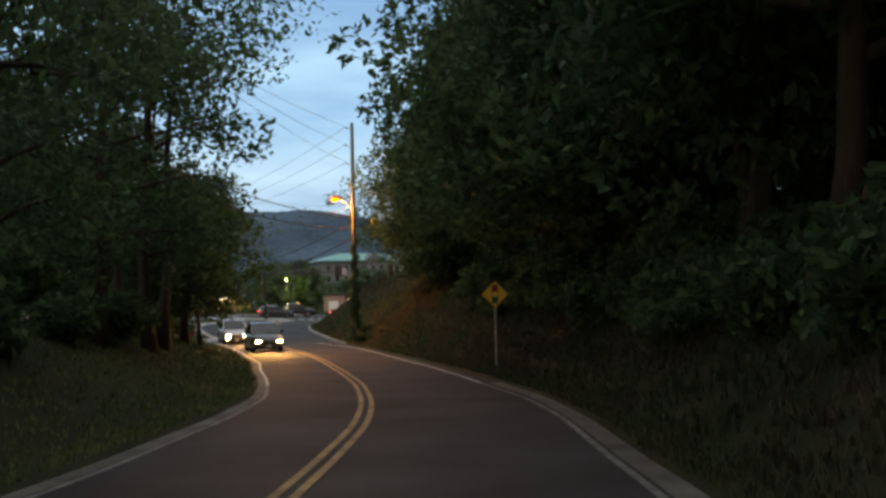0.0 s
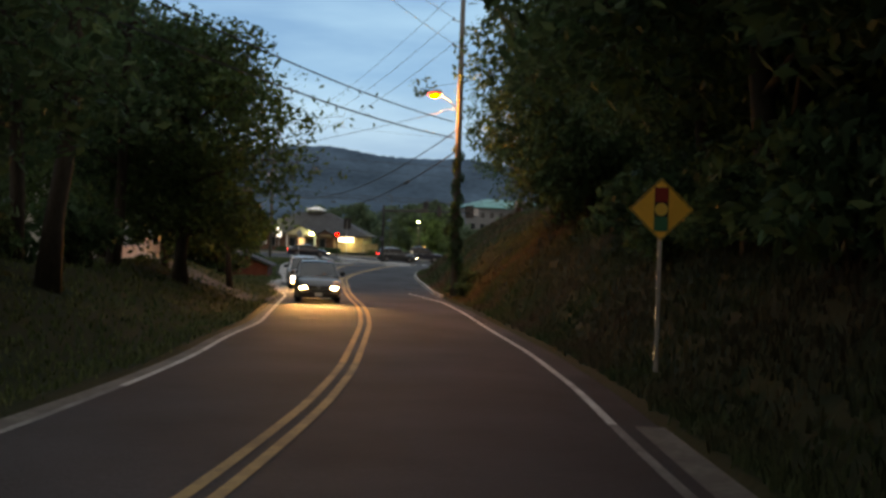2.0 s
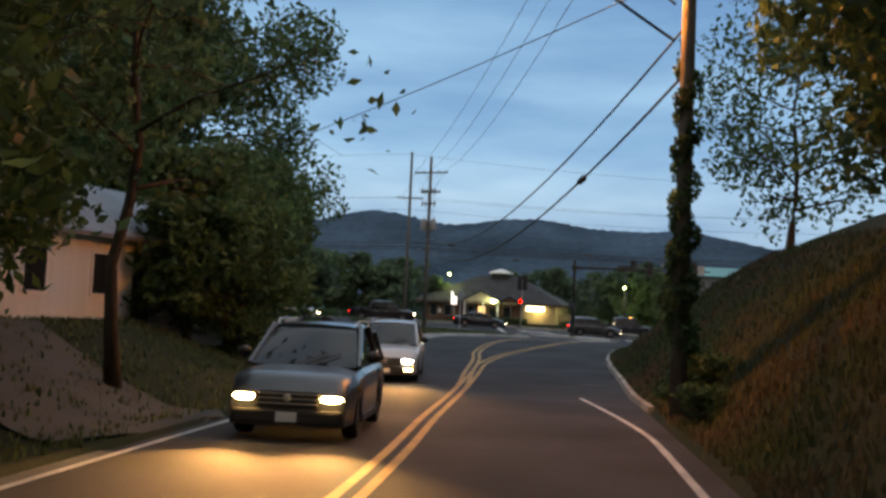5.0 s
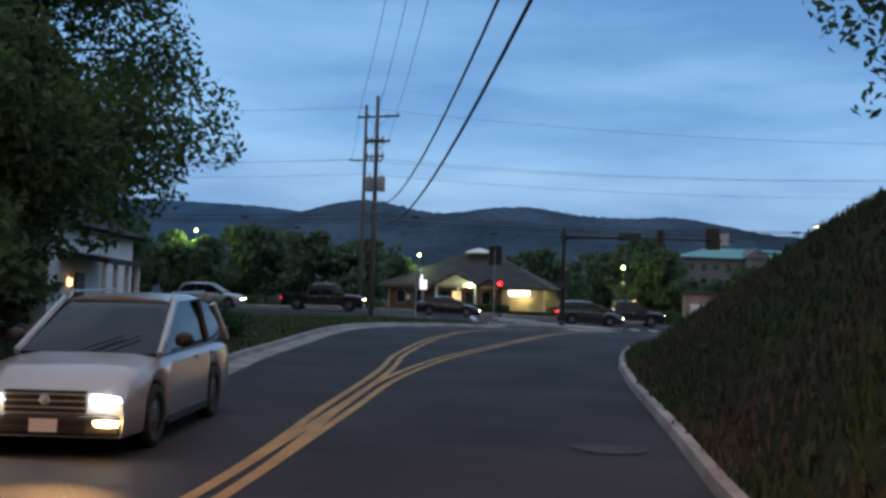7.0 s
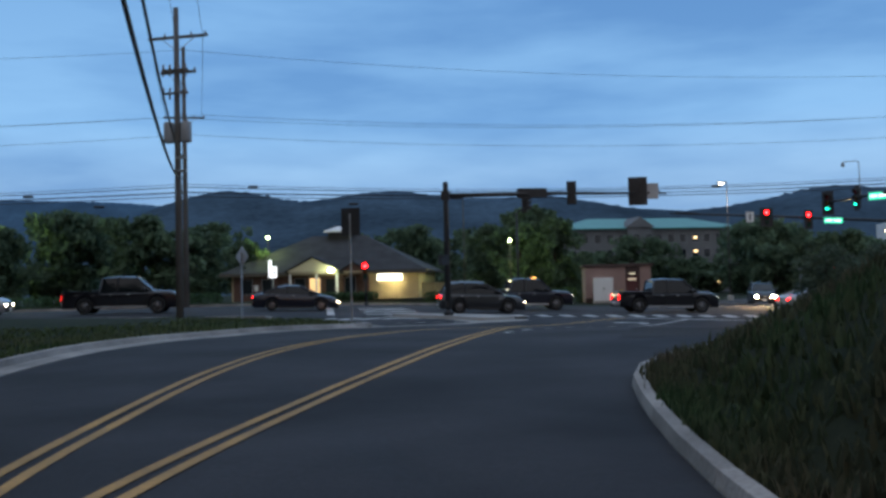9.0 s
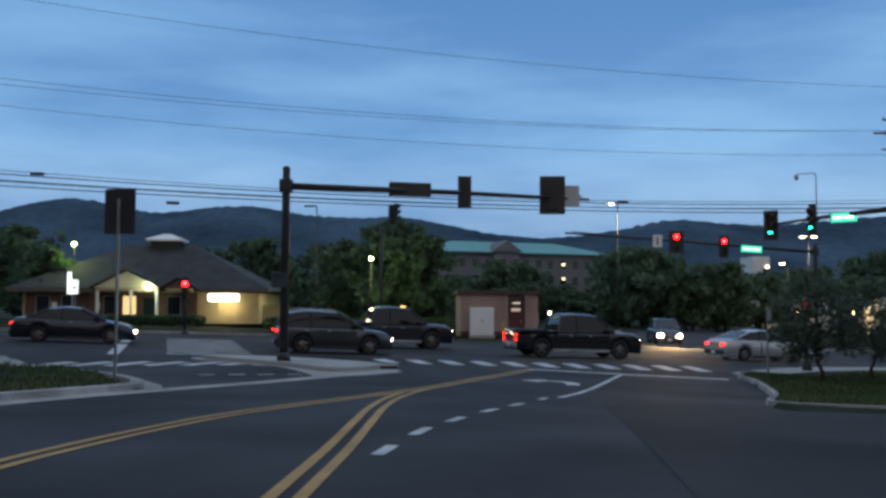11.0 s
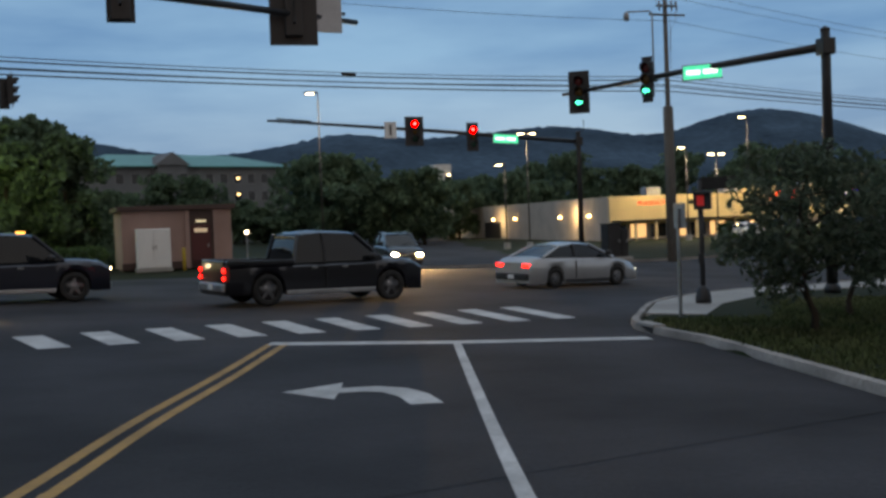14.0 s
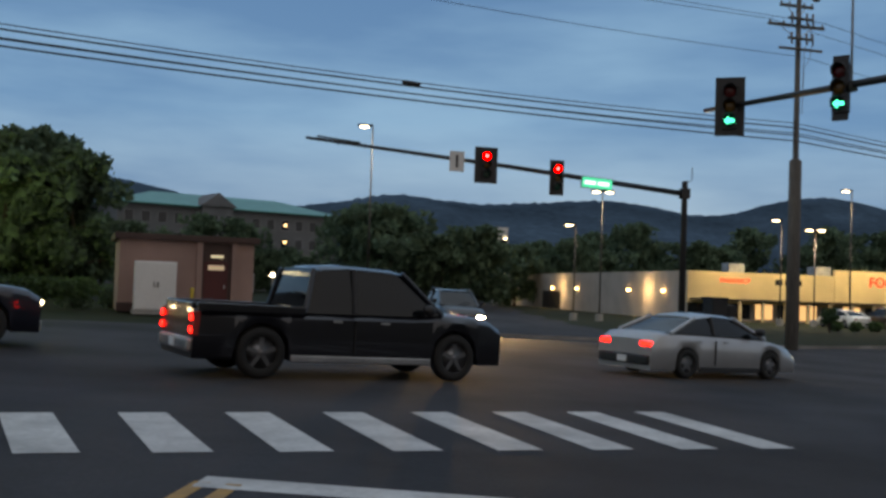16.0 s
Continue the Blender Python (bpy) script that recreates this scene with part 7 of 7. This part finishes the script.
# parked by the shop
for x, y, c, st, lb in ((33, 204, WHITE, "sedan", "white sedan parked before the supermarket"), (37.5, 205, BLACKP, "suv", "black suv parked before the supermarket"), (41.5, 203.5, SILVER, "sedan", "silver sedan parked before the supermarket"), (46, 204.5, DARKGREY, "suv", "dark grey suv parked before the supermarket")):
    make_car(pose(x, y, ground_z(x, y), 0, 0, 95), lb, st, c, HEAD_OFF, tail=glass("tail_off", (0.2, 0.01, 0.01), 0.2), group="parked cars")

# ================= grass and roadside litter =================
def blades(name, spots, label, seed, height=0.22, material=GRASS):
    """Tufts of thin bent blades."""
    rng = np.random.default_rng(seed)
    vs, fs = [], []
    for x, y in spots:
        z = ground_z(x, y) - 0.02
        for _ in range(3):
            a, h = rng.uniform(0, 6.28), height * rng.uniform(0.5, 1.5)
            w, b = rng.uniform(0.012, 0.034), rng.uniform(0.15, 0.6) * h
            ox, oy = x + rng.normal(0, 0.07), y + rng.normal(0, 0.07)
            cx, cy = math.cos(a), math.sin(a)
            k = len(vs)
            vs += [(ox - cy * w, oy + cx * w, z), (ox + cy * w, oy - cx * w, z), (ox + cx * b * 0.4 + cy * w * 0.7, oy + cy * b * 0.4 - cx * w * 0.7, z + h * 0.6), (ox + cx * b * 0.4 - cy * w * 0.7, oy + cy * b * 0.4 + cx * w * 0.7, z + h * 0.6), (ox + cx * b, oy + cy * b, z + h)]
            fs += [(k, k + 1, k + 2, k + 3), (k + 3, k + 2, k + 4)]
    ob = raw(name, vs, fs, material, smooth=True)
    # blades catch the light like the sward they make up
    ob.data.normals_split_custom_set_from_vertices([(0, 0, 1)] * len(vs))
    return tagged(ob, label, "grass", kind="stuff")


rg = random.Random(5)
right_spots, left_spots, corner_spots = [], [], []
while len(right_spots) < 30000:
    y = rg.uniform(8, 107)
    d = 0.25 + 6 * rg.random() ** 1.6
    right_spots.append((right_x(y) + d, y))
while len(left_spots) < 14000:
    y = rg.uniform(8, 127)
    d = 0.3 + 7 * rg.random() ** 1.5 + (0.2 if y > 72 else 0)
    x = (left_x(y) if y < 120 else min(left_x(y), corner_x(y) - 0.2)) - d
    if not in_cross(x, y, 0.5):
        left_spots.append((x, y))
while len(corner_spots) < 15000:
    y = rg.uniform(122.5, 141)
    x = right_x(y) + 0.3 + 9 * rg.random()
    if y < 137.5 or x > right_x(y) + 3.2:
        corner_spots.append((x, y))
blades("verge_grass", right_spots, "long rough weeds on the steep bank", 1, 0.16, BANKGRASS)
blades("verge_grass", left_spots, "uncut grass on the verge", 2, 0.12)
blades("verge_grass", corner_spots, "short grass on the corner", 3, 0.09)

# storm drain in the gutter and iron covers in the road
for x, y, rz, w, h, lb in ((-16.62, 80.8, 15, 0.5, 1.0, "iron storm drain grate in the gutter"), (-16.95, 82.0, 15, 0.5, 1.0, "iron storm drain grate in the gutter")):
    g = thing("drain_grate", pose(x, y, base_z(x, y) + 0.02, 0, 0, rz), lb, "drain grate")
    part("frame", box(box(B(-w / 2, w / 2, -h / 2, -h / 2 + 0.05, 0, 0.02), -w / 2, w / 2, h / 2 - 0.05, h / 2, 0, 0.02), -w / 2, -w / 2 + 0.05, -h / 2 + 0.05, h / 2 - 0.05, 0, 0.02), BLACKMETAL, g)
    for i in range(9):
        yy3 = -h / 2 + 0.1 + i * 0.1
        part("bar", B(-w / 2 + 0.05, w / 2, yy3 - 0.02, yy3 + 0.02, 0.002, 0.018), BLACKMETAL, g)
RUST = mat("rusted_iron", (0.05, 0.04, 0.035), 0.7, 0.6, var=0.3, fine=30)
for x, y, r, lb in ((-9.24, 81.4, 0.42, "dark iron manhole cover in the lane"), (-7.3, 54.0, 0.40, "dark iron manhole cover in the oncoming lane")):
    c = thing("manhole_cover", pose(x, y, base_z(x, y) + 0.003), lb, "manhole cover")
    part("cover", lathe(bmesh.new(), [(r, -0.02), (r, 0.008), (r * 0.93, 0.008), (r * 0.92, 0.004), (0.0, 0.006)], 28), RUST, c)
    part("ring", lathe(bmesh.new(), [(r * 1.14, -0.02), (r * 1.13, 0.006), (r * 1.02, 0.006), (r * 1.01, -0.02)], 28), RUST, c)
# curb inlet at the tip of the traffic island
inlet = thing("drain_inlet", pose(-19.05, 133.5, base_z(-19.05, 133.5) + 0.02, 0, 0, 22), "dark curb inlet at the tip of the traffic island", "drain inlet")
# solid black block stands in for the shade in the inlet's mouth
part("throat", B(-0.27, 0.27, -0.10, 0.10, 0.0, 0.09, 0.01), BLACKMETAL, inlet)
part("lintel", B(-0.33, 0.33, -0.14, 0.14, 0.092, 0.14, 0.015), CONCRETE, inlet)
inlet = thing("drain_inlet", pose(right_x(136.6) - 0.03, 136.6, base_z(-7.6, 136.6) + 0.02, 0, 0, 88), "dark curb inlet in the kerb of the grass corner", "drain inlet")
# the shaded mouth is a black block here as well
part("throat", B(-0.36, 0.36, -0.1, 0.012, 0.0, 0.09, 0.01), BLACKMETAL, inlet)
part("lintel", B(-0.42, 0.42, -0.24, 0.02, 0.092, 0.155, 0.015), CONCRETE, inlet)
